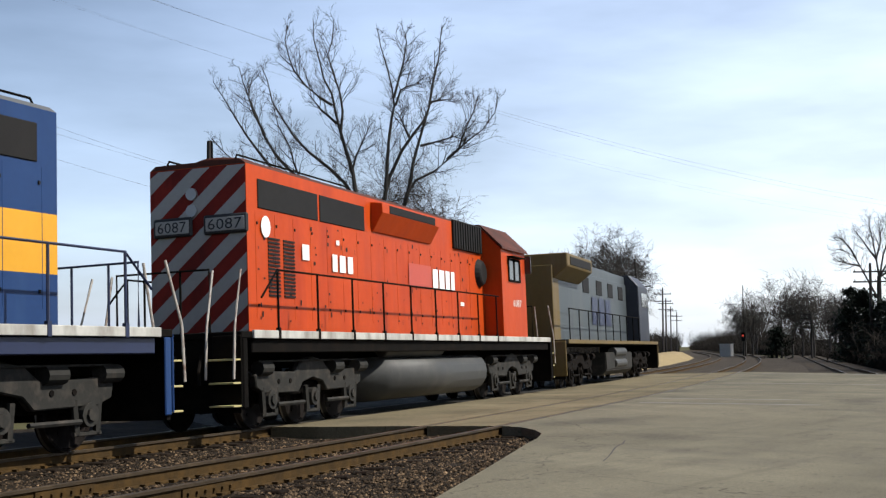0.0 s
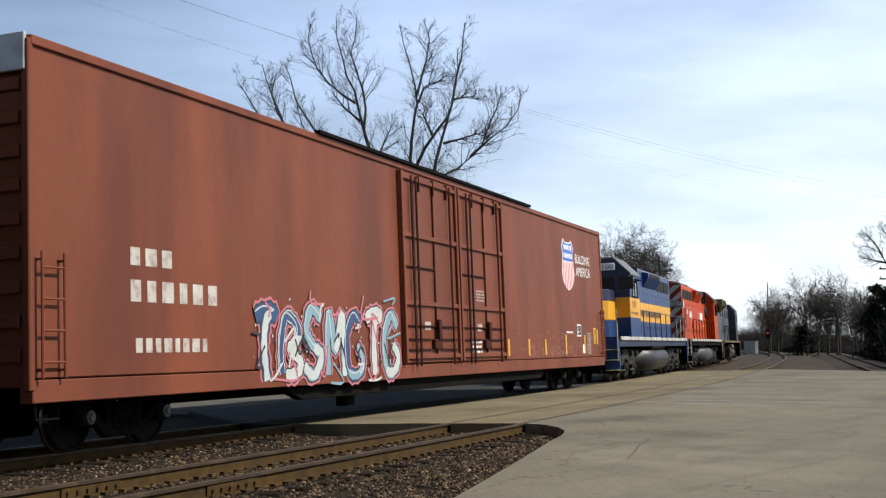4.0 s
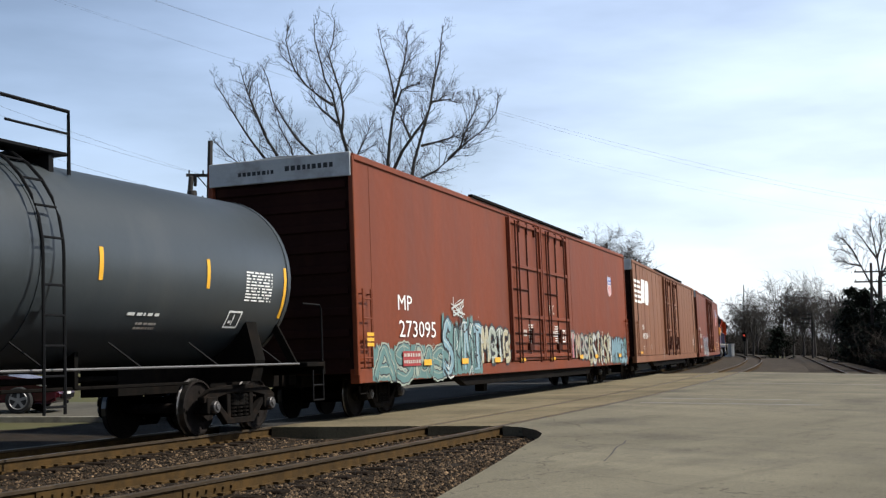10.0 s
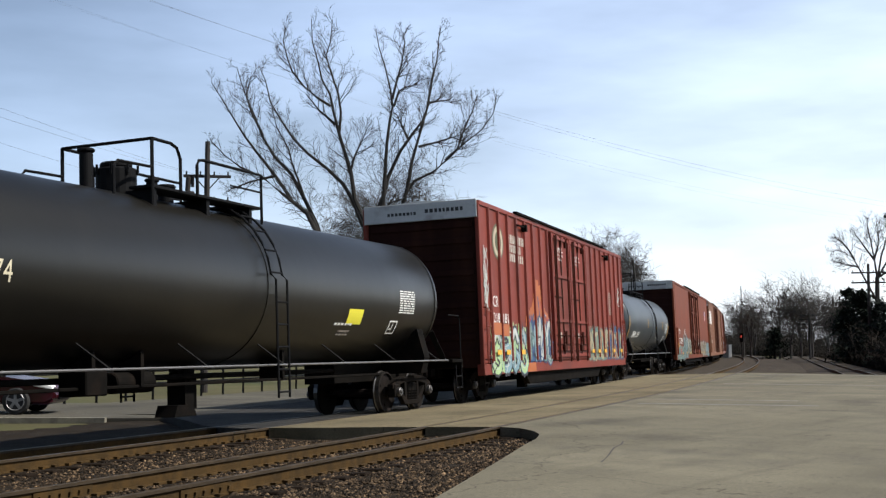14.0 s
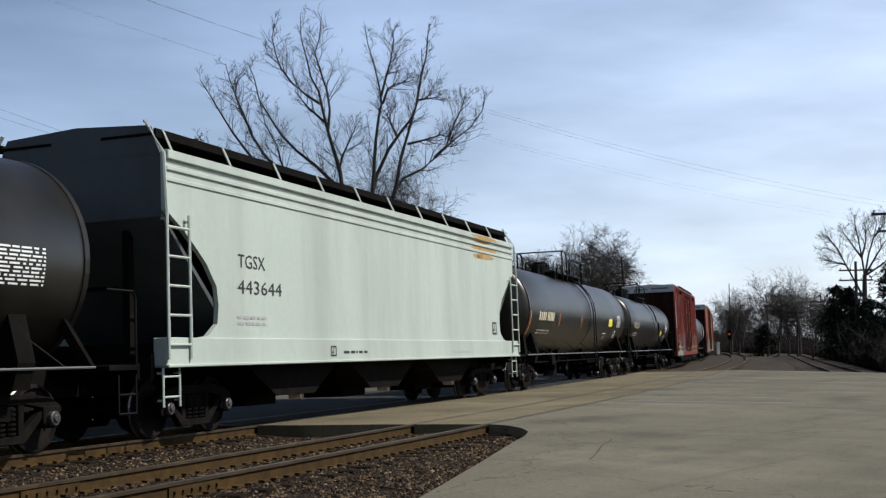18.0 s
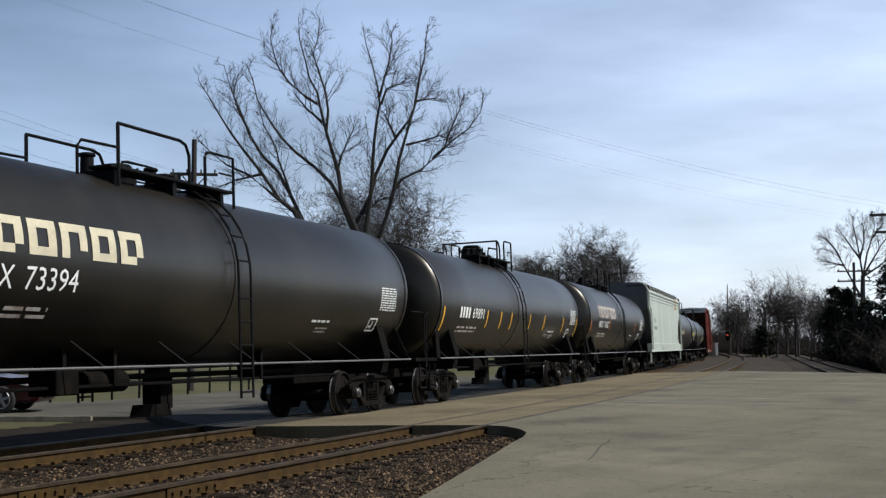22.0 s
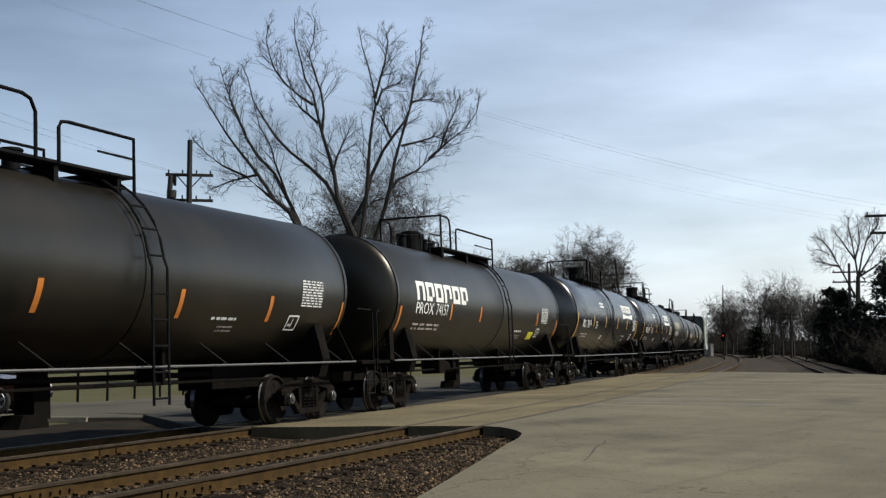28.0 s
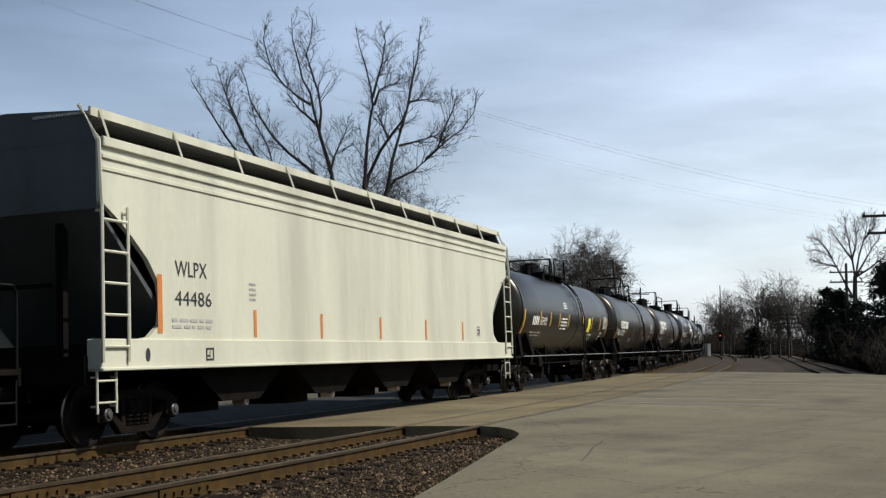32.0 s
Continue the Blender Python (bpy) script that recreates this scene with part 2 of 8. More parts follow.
def prism(bm, outline, axis, lo, hi, mi=0):
    """Adds an outline in a plane, drawn out along the axis from lo to hi."""
    def at(p, d):
        return {"x": (d, p[0], p[1]), "y": (p[0], d, p[1]), "z": (p[0], p[1], d)}[axis]
    v0, v1 = [bm.verts.new(at(p, lo)) for p in outline], [bm.verts.new(at(p, hi)) for p in outline]
    k = len(outline)
    fs = [bm.faces.new((v0[i], v0[(i + 1) % k], v1[(i + 1) % k], v1[i])) for i in range(k)]
    fs += [bm.faces.new(v0[::-1]), bm.faces.new(v1)]
    for f in fs:
        f.material_index = mi
    return fs


def tidy(bm, bevel=0.0, segments=1):
    bmesh.ops.recalc_face_normals(bm, faces=bm.faces[:])
    if bevel:
        es = [e for e in bm.edges if len(e.link_faces) == 2 and e.calc_face_angle(0) > 0.6]
        bmesh.ops.bevel(bm, geom=es, offset=bevel, segments=segments, affect="EDGES", clamp_overlap=True)
    return bm


def strip_mesh(name, columns, rows, place, material, thick=0.0, jitter=0.0):
    """A sheet over columns x rows, placed by place(row, column)."""
    verts = [place(r, c) for c in columns for r in rows(c)]
    nr = len(rows(columns[0]))
    faces = [(i * nr + j, (i + 1) * nr + j, (i + 1) * nr + j + 1, i * nr + j + 1) for i in range(len(columns) - 1) for j in range(nr - 1)]
    if thick:
        k = len(verts)
        verts += [(x, y, z - thick) for x, y, z in verts]
        nc = len(columns)
        edge = [i * nr for i in range(nc)] + [(nc - 1) * nr + j for j in range(1, nr)] + [i * nr + nr - 1 for i in range(nc - 2, -1, -1)] + [j for j in range(nr - 2, 0, -1)]
        faces += [(a, a + k, b + k, b) for a, b in zip(edge, edge[1:] + edge[:1])]
        faces += [tuple(i + k for i in f[::-1]) for f in faces[:(nc - 1) * (nr - 1)]]
    me = bpy.data.meshes.new(name)
    me.from_pydata(verts, [], faces)
    me.materials.append(material)
    me.update()
    return new(name, me)


# ---------------------------------------------------------------- ground
FAR_S = 62.0


def near_edge(w):
    """How far along the track the pavement begins, w to the right of the track."""
    return float(np.interp(w, [-5.2, -3.0, -1.0, 0.2, 1.73, 3.24, 4.2, 5.05, 5.66, 6.06, 6.35, 6.55, 6.7, 7.18, 7.51, 7.75, 9, 12, 60],
                           [22.6, 20.2, 17.8, 16.9, 16.9, 17.15, 17.0, 16.75, 16.55, 16.05, 15.4, 14.6, 13.6, 11.0, 9.2, 7.9, 1.0, -14, -60]))


bm = bmesh.new()
span = [-4000, -1500, -600, -300, -160, -100, -60, -40, -25, -12, 0, 12, 25, 40, 60, 80, 100, 130, 160, 200, 260, 330, 420, 520, 700, 1000, 1800, 4000]
grid = [[bm.verts.new((x, y, -0.32)) for y in span] for x in span]
for i in range(len(span) - 1):
    for j in range(len(span) - 1):
        bm.faces.new((grid[i][j], grid[i + 1][j], grid[i + 1][j + 1], grid[i][j + 1]))
ground = tagged(link("ground", bm, EARTH), "dry tan and green grass ground round the railway", "ground", kind="structure")


def on_line(s, w, z):
    x, y, _ = line(s, w)
    return (float(x), float(y), z)


def pave(name, w0, w1, n, label, material):
    cols = [w0 + (w1 - w0) * i / n for i in range(n + 1)]
    if w1 > 20:
        # fine columns where the pavement's edge is rounded
        cols = [w0 + (8.0 - w0) * i / 36 for i in range(36)] + [8.0 + (w1 - 8.0) * (i / 40) ** 1.4 for i in range(41)]

    def rows(w):
        a = near_edge(w)
        return [a + (FAR_S - a) * (k / 40) ** 1.3 for k in range(41)]
    ob = strip_mesh(name, cols, rows, lambda s, w: on_line(s, w, top_of(w)), material, 0.24)
    return tagged(ob, label, "pavement", kind="structure")


# Asphalt below the train, its shadow put into the base colour.
SHADE_ASPHALT = mat("shade_black_asphalt", (0.035, 0.033, 0.03), 0.9, 0, 0.3, 0.8, 30, 0.35, (0.02, 0.019, 0.018), 0.5, spec=0.15)
SLOT = 0.1
LINES = [(-0.75, 0.0), (0.75, 0.0), (B_AT - 0.75, 0.0), (B_AT + 0.75, 0.0)]
cuts = [-5.2]
for w_, _ in LINES:
    cuts += [w_ - SLOT, w_ + SLOT * 0.6]
cuts.append(60.0)
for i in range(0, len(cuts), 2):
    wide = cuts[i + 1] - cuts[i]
    pave("road" if i == 8 else "crossing_panel", cuts[i], cuts[i + 1], 60 if i == 8 else 6, "sun-bleached worn concrete and asphalt paving at the level crossing" if i > 2 else "asphalt paving under the main track, blackened to carry the train's shade", (SANDY if i in (4, 6) else ASPHALT) if i > 2 else SHADE_ASPHALT)

street = strip_mesh("street", [-11.0, -8.0, -5.2], lambda w: [23 + 1.5 * k for k in range(27)], lambda s, w: on_line(s, w, top_of(w) + 0.002), STREET, 0.24)
tagged(street, "grey worn asphalt paving beyond the tracks", "street", kind="structure")
# the road that comes to the crossing from the other side
ROAD_AT, ROAD_WAY, ROAD_OUT = Vector((-25.2, 18.45)), Vector((0.818, 0.575)), Vector((-0.575, 0.818))
far_road = strip_mesh("road", [0, 0.4, 3.8, 7.4, 7.8], lambda c: [-70 + 2.5 * k for k in range(33)], lambda r, c: (*(ROAD_AT + ROAD_WAY * r + ROAD_OUT * c), -0.205 + (0.03 if 0.2 < c < 7.6 else 0)), STREET, 0.12)
tagged(far_road, "pale worn asphalt road reaching the crossing from beyond the train", "road", kind="structure")
kerb = strip_mesh("kerb", [-0.22, -0.02], lambda c: [-60 + 2.5 * k for k in range(26)], lambda r, c: (*(ROAD_AT + ROAD_WAY * r + ROAD_OUT * c), -0.185), mat("pale_concrete", (0.2, 0.185, 0.14), 0.9, 0, 0.25, 1, 20, 0.3, (0.1, 0.09, 0.07), 0.5), 0.2)
tagged(kerb, "pale concrete kerb along the road's edge", "kerb", kind="structure")

# ballast bed under both tracks, before and after the crossing
bed_w = [-7.2, -5.5, -3.2, -1.6, -0.9, 0, 0.9, 1.6, 2.4, 3.4, B_AT - 0.9, B_AT, B_AT + 0.9, B_AT + 1.5, 6.7, 7.6, 8.6, 10.0]
bed_z = {-7.2: -0.34, -5.5: -0.28, -3.2: -0.28, -1.6: -0.25, 1.6: -0.17, 2.4: -0.13, 3.4: -0.11, 6.7: 0.02, 7.6: 0.025, 8.6: 0.0, 10.0: -0.45}


def bed_at(s, w):
    z = bed_z.get(w, top_of(w) - 0.175) - (0.12 if s > 17 and w > 5.3 else 0)
    return on_line(s, w, z + 0.03 * noise.noise((s * 1.7, w * 2.3, 0)))


bed = strip_mesh("ballast_bed", bed_w, lambda w: [-80 + k * 1.0 for k in range(60)] + [-20 + 0.5 * k for k in range(161)], bed_at, BALLAST)
tagged(bed, "grey-brown crushed stone ballast under the two tracks", "ballast", kind="structure")
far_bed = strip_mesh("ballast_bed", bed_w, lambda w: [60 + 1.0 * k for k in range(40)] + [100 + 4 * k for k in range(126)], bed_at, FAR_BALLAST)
tagged(far_bed, "dusty grey-brown ballast under the tracks beyond the crossing", "ballast", kind="structure")

# ---------------------------------------------------------------- rails
RAIL_SHAPE = [(-0.07, -0.172), (0.07, -0.172), (0.07, -0.16), (0.012, -0.145), (0.01, -0.045), (0.036, -0.034), (0.036, -0.004), (0.03, 0.0), (-0.03, 0.0), (-0.036, -0.004), (-0.036, -0.034), (-0.01, -0.045), (-0.012, -0.145), (-0.07, -0.16)]


def sweep_rail(name, pts, label):
    verts, faces, tops = [], [], []
    k = len(RAIL_SHAPE)
    for x, y, a, z in pts:
        for u, v in RAIL_SHAPE:
            verts.append((x + math.cos(a) * u, y + math.sin(a) * u, z + v))
    for i in range(len(pts) - 1):
        for j in range(k):
            faces.append((i * k + j, i * k + (j + 1) % k, (i + 1) * k + (j + 1) % k, (i + 1) * k + j))
            tops.append(1 if j in (5, 6, 7, 8) else 0)
    me = bpy.data.meshes.new(name)
    me.from_pydata(verts, [], faces)
    me.materials.append(RUST)
    me.materials.append(RAIL_TOP)
    me.polygons.foreach_set("material_index", tops)
    me.update()
    return tagged(new(name, me), label, "rail", "rails", kind="structure")


rail_s = [-80 + 2 * k for k in range(40)] + [0.5 * k for k in range(200)] + [100 + 3 * k for k in range(130)]
for w_ in (-0.75, 0.75):
    sweep_rail("rail", [(*map(float, line(s, w_)), w_ * CANT) for s in rail_s], "steel rail of the main track, shiny-topped and rusty-sided")
for w_ in (-0.75, 0.75):
    sweep_rail("rail", [(*map(float, line(s, B_AT + w_)), B_UP + w_ * B_CANT) for s in rail_s], "rusty steel rail of the second track")
# third track from the far right
C_A, C_B = Vector((-12.2, 50.9)), Vector((-57.5, 184.0))
c_dir = (C_B - C_A).normalized()
c_side = Vector((c_dir.y, -c_dir.x))
c_turn = math.atan2(-c_dir.x, c_dir.y)
for w_ in (-1.5, 0):
    sweep_rail("rail", [(*(C_A + c_dir * d + c_side * w_), c_turn, 0.08 - (0.06 if d > 30 else 0)) for d in [-100 + 4 * k for k in range(110)]], "rusty steel rail of the third track joining from the side")
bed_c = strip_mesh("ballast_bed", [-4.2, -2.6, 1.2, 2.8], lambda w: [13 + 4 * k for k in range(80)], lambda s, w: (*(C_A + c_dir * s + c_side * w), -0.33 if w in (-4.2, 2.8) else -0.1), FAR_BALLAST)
tagged(bed_c, "brown crushed stone ballast under the joining track", "ballast", kind="structure")

# ---------------------------------------------------------------- paints of the train
DIRT = (0.06, 0.05, 0.042)
P_UP = mat("oxide_red_paint", (0.16, 0.044, 0.020), 0.55, 0, 0.2, 0.35, 9, 0.06, (0.105, 0.03, 0.016), 0.6, 6, spec=0.2, dent=0.35)
P_NS = mat("brown_paint", (0.186, 0.084, 0.045), 0.6, 0, 0.18, 0.4, 9, 0.06, (0.15, 0.06, 0.03), 0.6, 6, spec=0.2, dent=0.35)
P_MP = mat("faded_red_paint", (0.1591, 0.03612, 0.01247), 0.6, 0, 0.2, 0.4, 9, 0.06, (0.135, 0.038, 0.02), 0.65, 6, spec=0.2, dent=0.35)
P_CR = mat("boxcar_red_paint", (0.178, 0.034, 0.022), 0.55, 0, 0.2, 0.5, 10, 0.06, (0.12, 0.03, 0.021), 0.4, 6, spec=0.2, dent=0.35)
# Red of the door rods and fittings, darkened in place of their shade.
P_RODSHADE = mat("shaded_red_rod", (0.045, 0.014, 0.009), 0.75, 0, 0.3, 3, 20, 0.05, spec=0.1)
# Undercarriage colours, darkened beyond their grime to imitate shade below the cars.
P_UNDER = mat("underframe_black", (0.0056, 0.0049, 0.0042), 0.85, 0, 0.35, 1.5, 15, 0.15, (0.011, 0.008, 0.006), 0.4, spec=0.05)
P_TRUCK = mat("grimy_shaded_truck", (0.0078, 0.0066, 0.0057), 0.9, 0.0, 0.35, 3, 25, 0.2, (0.016, 0.011, 0.008), 0.4, spec=0.05)
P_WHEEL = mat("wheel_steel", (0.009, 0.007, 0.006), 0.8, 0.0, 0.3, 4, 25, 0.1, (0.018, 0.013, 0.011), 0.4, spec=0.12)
P_BEAR = mat("bearing_cap", (0.08, 0.075, 0.0725), 0.4, 0.5, 0.2, 5, 25, 0.05)
P_TREAD = mat("bright_tread", (0.135, 0.126, 0.117), 0.3, 0.9, 0.1, 3, 25, 0.0)
P_TANK = mat("tank_black_paint", (0.0045, 0.0042, 0.0034), 0.34, 0, 0.2, 0.5, 12, 0.04, (0.008, 0.0073, 0.0058), 0.3, 4, spec=0.52, dent=0.1)
# Boxcar end colour, darkened to stand in for shade on the unlit ends.
P_ENDSHADE = mat("shaded_end_paint", (0.02, 0.0075, 0.006), 0.85, 0, 0.3, 0.8, 12, 0.08, (0.03, 0.012, 0.008), 0.4, 4, spec=0.08)
# Black paint raised to grey: part of the sky's reflection is in the colour.
P_TANK_GREY = mat("tank_sheen_grey_paint", (0.026, 0.033, 0.037), 0.42, 0, 0.18, 0.5, 12, 0.04, (0.042, 0.048, 0.05), 0.2, 4, spec=0.7, dent=0.12)
P_TANK_OLD = mat("tank_brown_black_paint", (0.005, 0.0044, 0.0034), 0.36, 0, 0.45, 0.6, 12, 0.05, (0.014, 0.0115, 0.0082), 0.5, 6, spec=0.58, dent=0.1)
P_TANK_NEW = mat("tank_gloss_black_paint", (0.0028, 0.003, 0.0034), 0.27, 0, 0.12, 0.5, 12, 0.02, spec=0.9)
for m_, warm in ((P_TANK, (1.0, 0.94, 0.82, 1)), (P_TANK_OLD, (1.0, 0.93, 0.8, 1))):
    m_.node_tree.nodes["Principled BSDF"].inputs["Specular Tint"].default_value = warm
P_BLACK = mat("black_fittings", (0.005, 0.005, 0.0055), 0.65, 0, 0.2, 2, 20, 0.05, spec=0.1)
P_HOP1 = mat("pale_green_grey_paint", (0.405, 0.4482, 0.3834), 0.5, 0, 0.09, 0.4, 9, 0.04, (0.33, 0.36, 0.31), 0.5, 7, dent=0.35)
P_HOP2 = mat("cream_paint", (0.51, 0.505, 0.4), 0.5, 0, 0.08, 0.4, 9, 0.04, (0.39, 0.38, 0.3), 0.5, 7, dent=0.35)
# Grey of the hopper ends and roof, with their shade put into the colour.
P_HOPEND = mat("shaded_hopper_grey", (0.06, 0.066, 0.069), 0.6, 0, 0.2, 0.7, 9, 0.08, (0.05, 0.05, 0.05), 0.4, 3)
P_WHITE = mat("white_marking", (0.74, 0.74, 0.70), 0.6, 0, 0.08, 2, 20, 0.0)
P_DULL = mat("faded_white_marking", (0.42, 0.38, 0.33), 0.7, 0, 0.25, 3, 25, 0.0, (0.2, 0.12, 0.09), 0.4)
P_SCUFF = mat("scrubbed_paint", (0.26, 0.14, 0.1), 0.7, 0, 0.3, 3, 25, 0.0)
P_GALV = mat("galvanised_roof", (0.42, 0.43, 0.43), 0.5, 0.3, 0.15, 1, 15, 0.05, (0.25, 0.24, 0.23), 0.4)
P_YELLOW = mat("reflective_yellow", (0.6724, 0.3444, 0.0164), 0.5, 0, 0.06, 3, 20, 0.0)
P_ORANGE = mat("reflective_orange", (0.5084, 0.164, 0.0246), 0.5, 0, 0.12, 3, 20, 0.0)
P_SIGN = mat("yellow_sign", (0.75, 0.68, 0.05), 0.5, 0, 0.05, 3, 20, 0.0)
P_DARKMARK = mat("dark_marking", (0.02, 0.02, 0.022), 0.6, 0, 0.1, 2, 20, 0.0)
P_STENCIL = mat("cream_stencil", (0.55, 0.49, 0.34), 0.6, 0, 0.2, 3, 20, 0.0)
P_REDMARK = mat("red_marking", (0.5, 0.02, 0.03), 0.5, 0, 0.08, 2, 20, 0.0)
P_BLUEMARK = mat("blue_marking", (0.03, 0.10, 0.42), 0.5, 0, 0.08, 2, 20, 0.0)
P_STRIPE = mat("grimy_white_paint", (0.42, 0.41, 0.37), 0.6, 0, 0.2, 1.2, 14, 0.03, (0.2, 0.18, 0.15), 0.5, 3)
P_STEP = mat("pale_yellow_step", (0.42, 0.36, 0.16), 0.6, 0, 0.2, 2, 20, 0.0)
P_SILVER = mat("bare_rod", (0.17, 0.165, 0.16), 0.4, 0.4, 0.15, 2, 20, 0.0)
P_LOCORED = mat("loco_red_paint", (0.42, 0.05, 0.005), 0.5, 0, 0.14, 0.6, 10, 0.04, (0.33, 0.035, 0.008), 0.4, 5, dent=0.35, spec=0.15)
# Red of the hood end, deepened so that the colour carries its shade.
P_SHADERED = mat("shaded_red_end_paint", (0.2, 0.018, 0.012), 0.6, 0, 0.25, 1, 10, 0.05, (0.1, 0.012, 0.01), 0.4, 3, spec=0.15)
P_REDROOF = mat("sooty_red_roof", (0.085, 0.03, 0.02), 0.7, 0, 0.25, 0.8, 10, 0.05, (0.04, 0.022, 0.018), 0.5, spec=0.15)
P_LOCOBLUE = mat("loco_blue_paint", (0.012, 0.037, 0.115), 0.42, 0, 0.12, 0.6, 10, 0.04, (0.02, 0.05, 0.13), 0.3, 4, dent=0.35, spec=0.25)
P_LOCODARK = mat("loco_dark_blue_paint", (0.012, 0.018, 0.05), 0.45, 0, 0.15, 0.8, 10, 0.04)
P_LOCOYEL = mat("loco_yellow_paint", (0.60, 0.29, 0.018), 0.42, 0, 0.07, 0.6, 10, 0.03, dent=0.35, spec=0.3)
P_STEELBLACK = mat("black_fuel_tank", (0.012, 0.012, 0.012), 0.5, 0, 0.25, 0.8, 12, 0.08, (0.024, 0.022, 0.019), 0.4)
P_LOCOROOF = mat("loco_pale_roof", (0.095, 0.1, 0.102), 0.5, 0, 0.15, 0.8, 10, 0.04, (0.1, 0.1, 0.11), 0.3)
P_GREYSTRIPE = mat("grey_stripe_paint", (0.33, 0.32, 0.30), 0.5, 0, 0.12, 1, 12, 0.03)
P_LOCOGREY = mat("loco_grey_paint", (0.042, 0.053, 0.058), 0.5, 0, 0.22, 0.6, 10, 0.06, (0.065, 0.072, 0.07), 0.4, 4)
P_LOCOSMOKE = mat("loco_smoky_blue_paint", (0.009, 0.012, 0.022), 0.5, 0, 0.2, 0.8, 10, 0.05, (0.02, 0.022, 0.028), 0.4)
# Dirty yellow, darkened further so that it holds the hood end's shading.
P_LOCOOLIVE = mat("loco_dirty_shaded_yellow_paint", (0.11, 0.07, 0.011), 0.6, 0, 0.25, 0.8, 10, 0.04, (0.12, 0.08, 0.03), 0.4, 4)
P_GRILLE = mat("dark_grille", (0.014, 0.013, 0.0125), 0.7, 0.0, 0.2, 2, 30, 0.1, spec=0.15)
P_TRUCKGREY = mat("loco_truck_grey", (0.021, 0.02, 0.017), 0.75, 0.0, 0.35, 2, 20, 0.15, (0.05, 0.042, 0.034), 0.4, spec=0.2)
P_FUEL = mat("fuel_tank_grey", (0.034, 0.034, 0.031), 0.6, 0, 0.2, 0.8, 12, 0.06, (0.06, 0.057, 0.05), 0.4)
P_GLASS = mat("cab_window", (0.03, 0.031, 0.03), 0.12, 0, 0.2, 1, 5, 0.0)
P_FRAME = mat("silver_frame", (0.4, 0.4, 0.4), 0.4, 0.6, 0.1, 1, 5, 0.0)

CARS, WHEELS = [], []


def thing(name, label, category, a, b, group="cars of the train"):
    """An Empty at rail level in the middle of a car that reaches from a to b along the line at 12 s."""
    ob = new(name)
    ob.empty_display_size = 0.5
    tagged(ob, label, category, group)
    CARS.append((ob, (a + b) / 2, (b - a) * 0.35))
    return ob


def shared(name, me, parent, at=(0, 0, 0), turn=0):
    ob = new(name, me)
    ob.parent = parent
    ob.location = at
    ob.rotation_euler = (0, 0, radians(turn))
    return ob


def mesh_of(name, bm, mats, smooth=False):
    me = bpy.data.meshes.new(name)
    bm.to_mesh(me)
    bm.free()
    for mt in (mats if isinstance(mats, (list, tuple)) else [mats]):
        me.materials.append(mt)
    if smooth:
        for f in me.polygons:
            f.use_smooth = True
    return me


def wheel_mesh(radius, name):
    bm = bmesh.new()
    shape = [(0.66, radius + 0.028), (0.69, radius + 0.028), (0.705, radius), (0.80, radius - 0.005), (0.81, radius - 0.04), (0.765, radius - 0.06), (0.75, 0.13), (0.80, 0.12), (0.82, 0.07), (1.0, 0.065)]
    for side in (-1, 1):
        rings = []
        for x, r in shape:
            rings.append([bm.verts.new((side * x, r * math.cos(k * math.tau / 24), r * math.sin(k * math.tau / 24))) for k in range(24)])
        rings.insert(0, [bm.verts.new((side * 0.66, 0.09 * math.cos(k * math.tau / 24), 0.09 * math.sin(k * math.tau / 24))) for k in range(24)])
        for i, (q, r) in enumerate(zip(rings, rings[1:])):
            for k in range(24):
                f = bm.faces.new((q[k], q[(k + 1) % 24], r[(k + 1) % 24], r[k]))
                f.material_index = 1 if i in (2, 3) else 0
        bm.faces.new(rings[-1])
    cyl(bm, (-0.66, 0, 0), (0.66, 0, 0), 0.085, 10)
    # three dark lightening marks in the web, so that the turning shows
    for side in (-1, 1):
        for k in range(3):
            a = k * math.tau / 3
            cyl(bm, (side * 0.745, 0.28 * math.cos(a), 0.28 * math.sin(a)), (side * 0.775, 0.28 * math.cos(a), 0.28 * math.sin(a)), 0.035, 6)
    tidy(bm)
    return mesh_of(name, bm, [P_WHEEL, P_TREAD])


M_WHEEL = wheel_mesh(0.457, "wheelset")
M_WHEEL_BIG = wheel_mesh(0.508, "wheelset")

bm = bmesh.new()
prism(bm, [(-1.12, 0.62), (-0.9, 0.74), (-0.42, 0.80), (0.42, 0.80), (0.9, 0.74), (1.12, 0.62), (1.12, 0.52), (0.85, 0.58), (0.4, 0.66), (-0.4, 0.66), (-0.85, 0.58), (-1.12, 0.52)], "x", -0.07, 0.07)
prism(bm, [(-0.85, 0.56), (-0.72, 0.56), (-0.32, 0.26), (0.32, 0.26), (0.72, 0.56), (0.85, 0.56), (0.42, 0.15), (-0.42, 0.15)], "x", -0.06, 0.06)
for sy in (-1, 1):
    prism(bm, [(sy * 0.30, 0.68), (sy * 0.42, 0.68), (sy * 0.40, 0.24), (sy * 0.30, 0.24)], "x", -0.055, 0.055)
    prism(bm, [(sy * 0.74, 0.62), (sy * 1.06, 0.62), (sy * 1.06, 0.36), (sy * 0.99, 0.33), (sy * 0.80, 0.33), (sy * 0.74, 0.40)], "x", -0.09, 0.09)
tidy(bm, 0.012)
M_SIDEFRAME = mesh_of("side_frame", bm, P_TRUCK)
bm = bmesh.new()
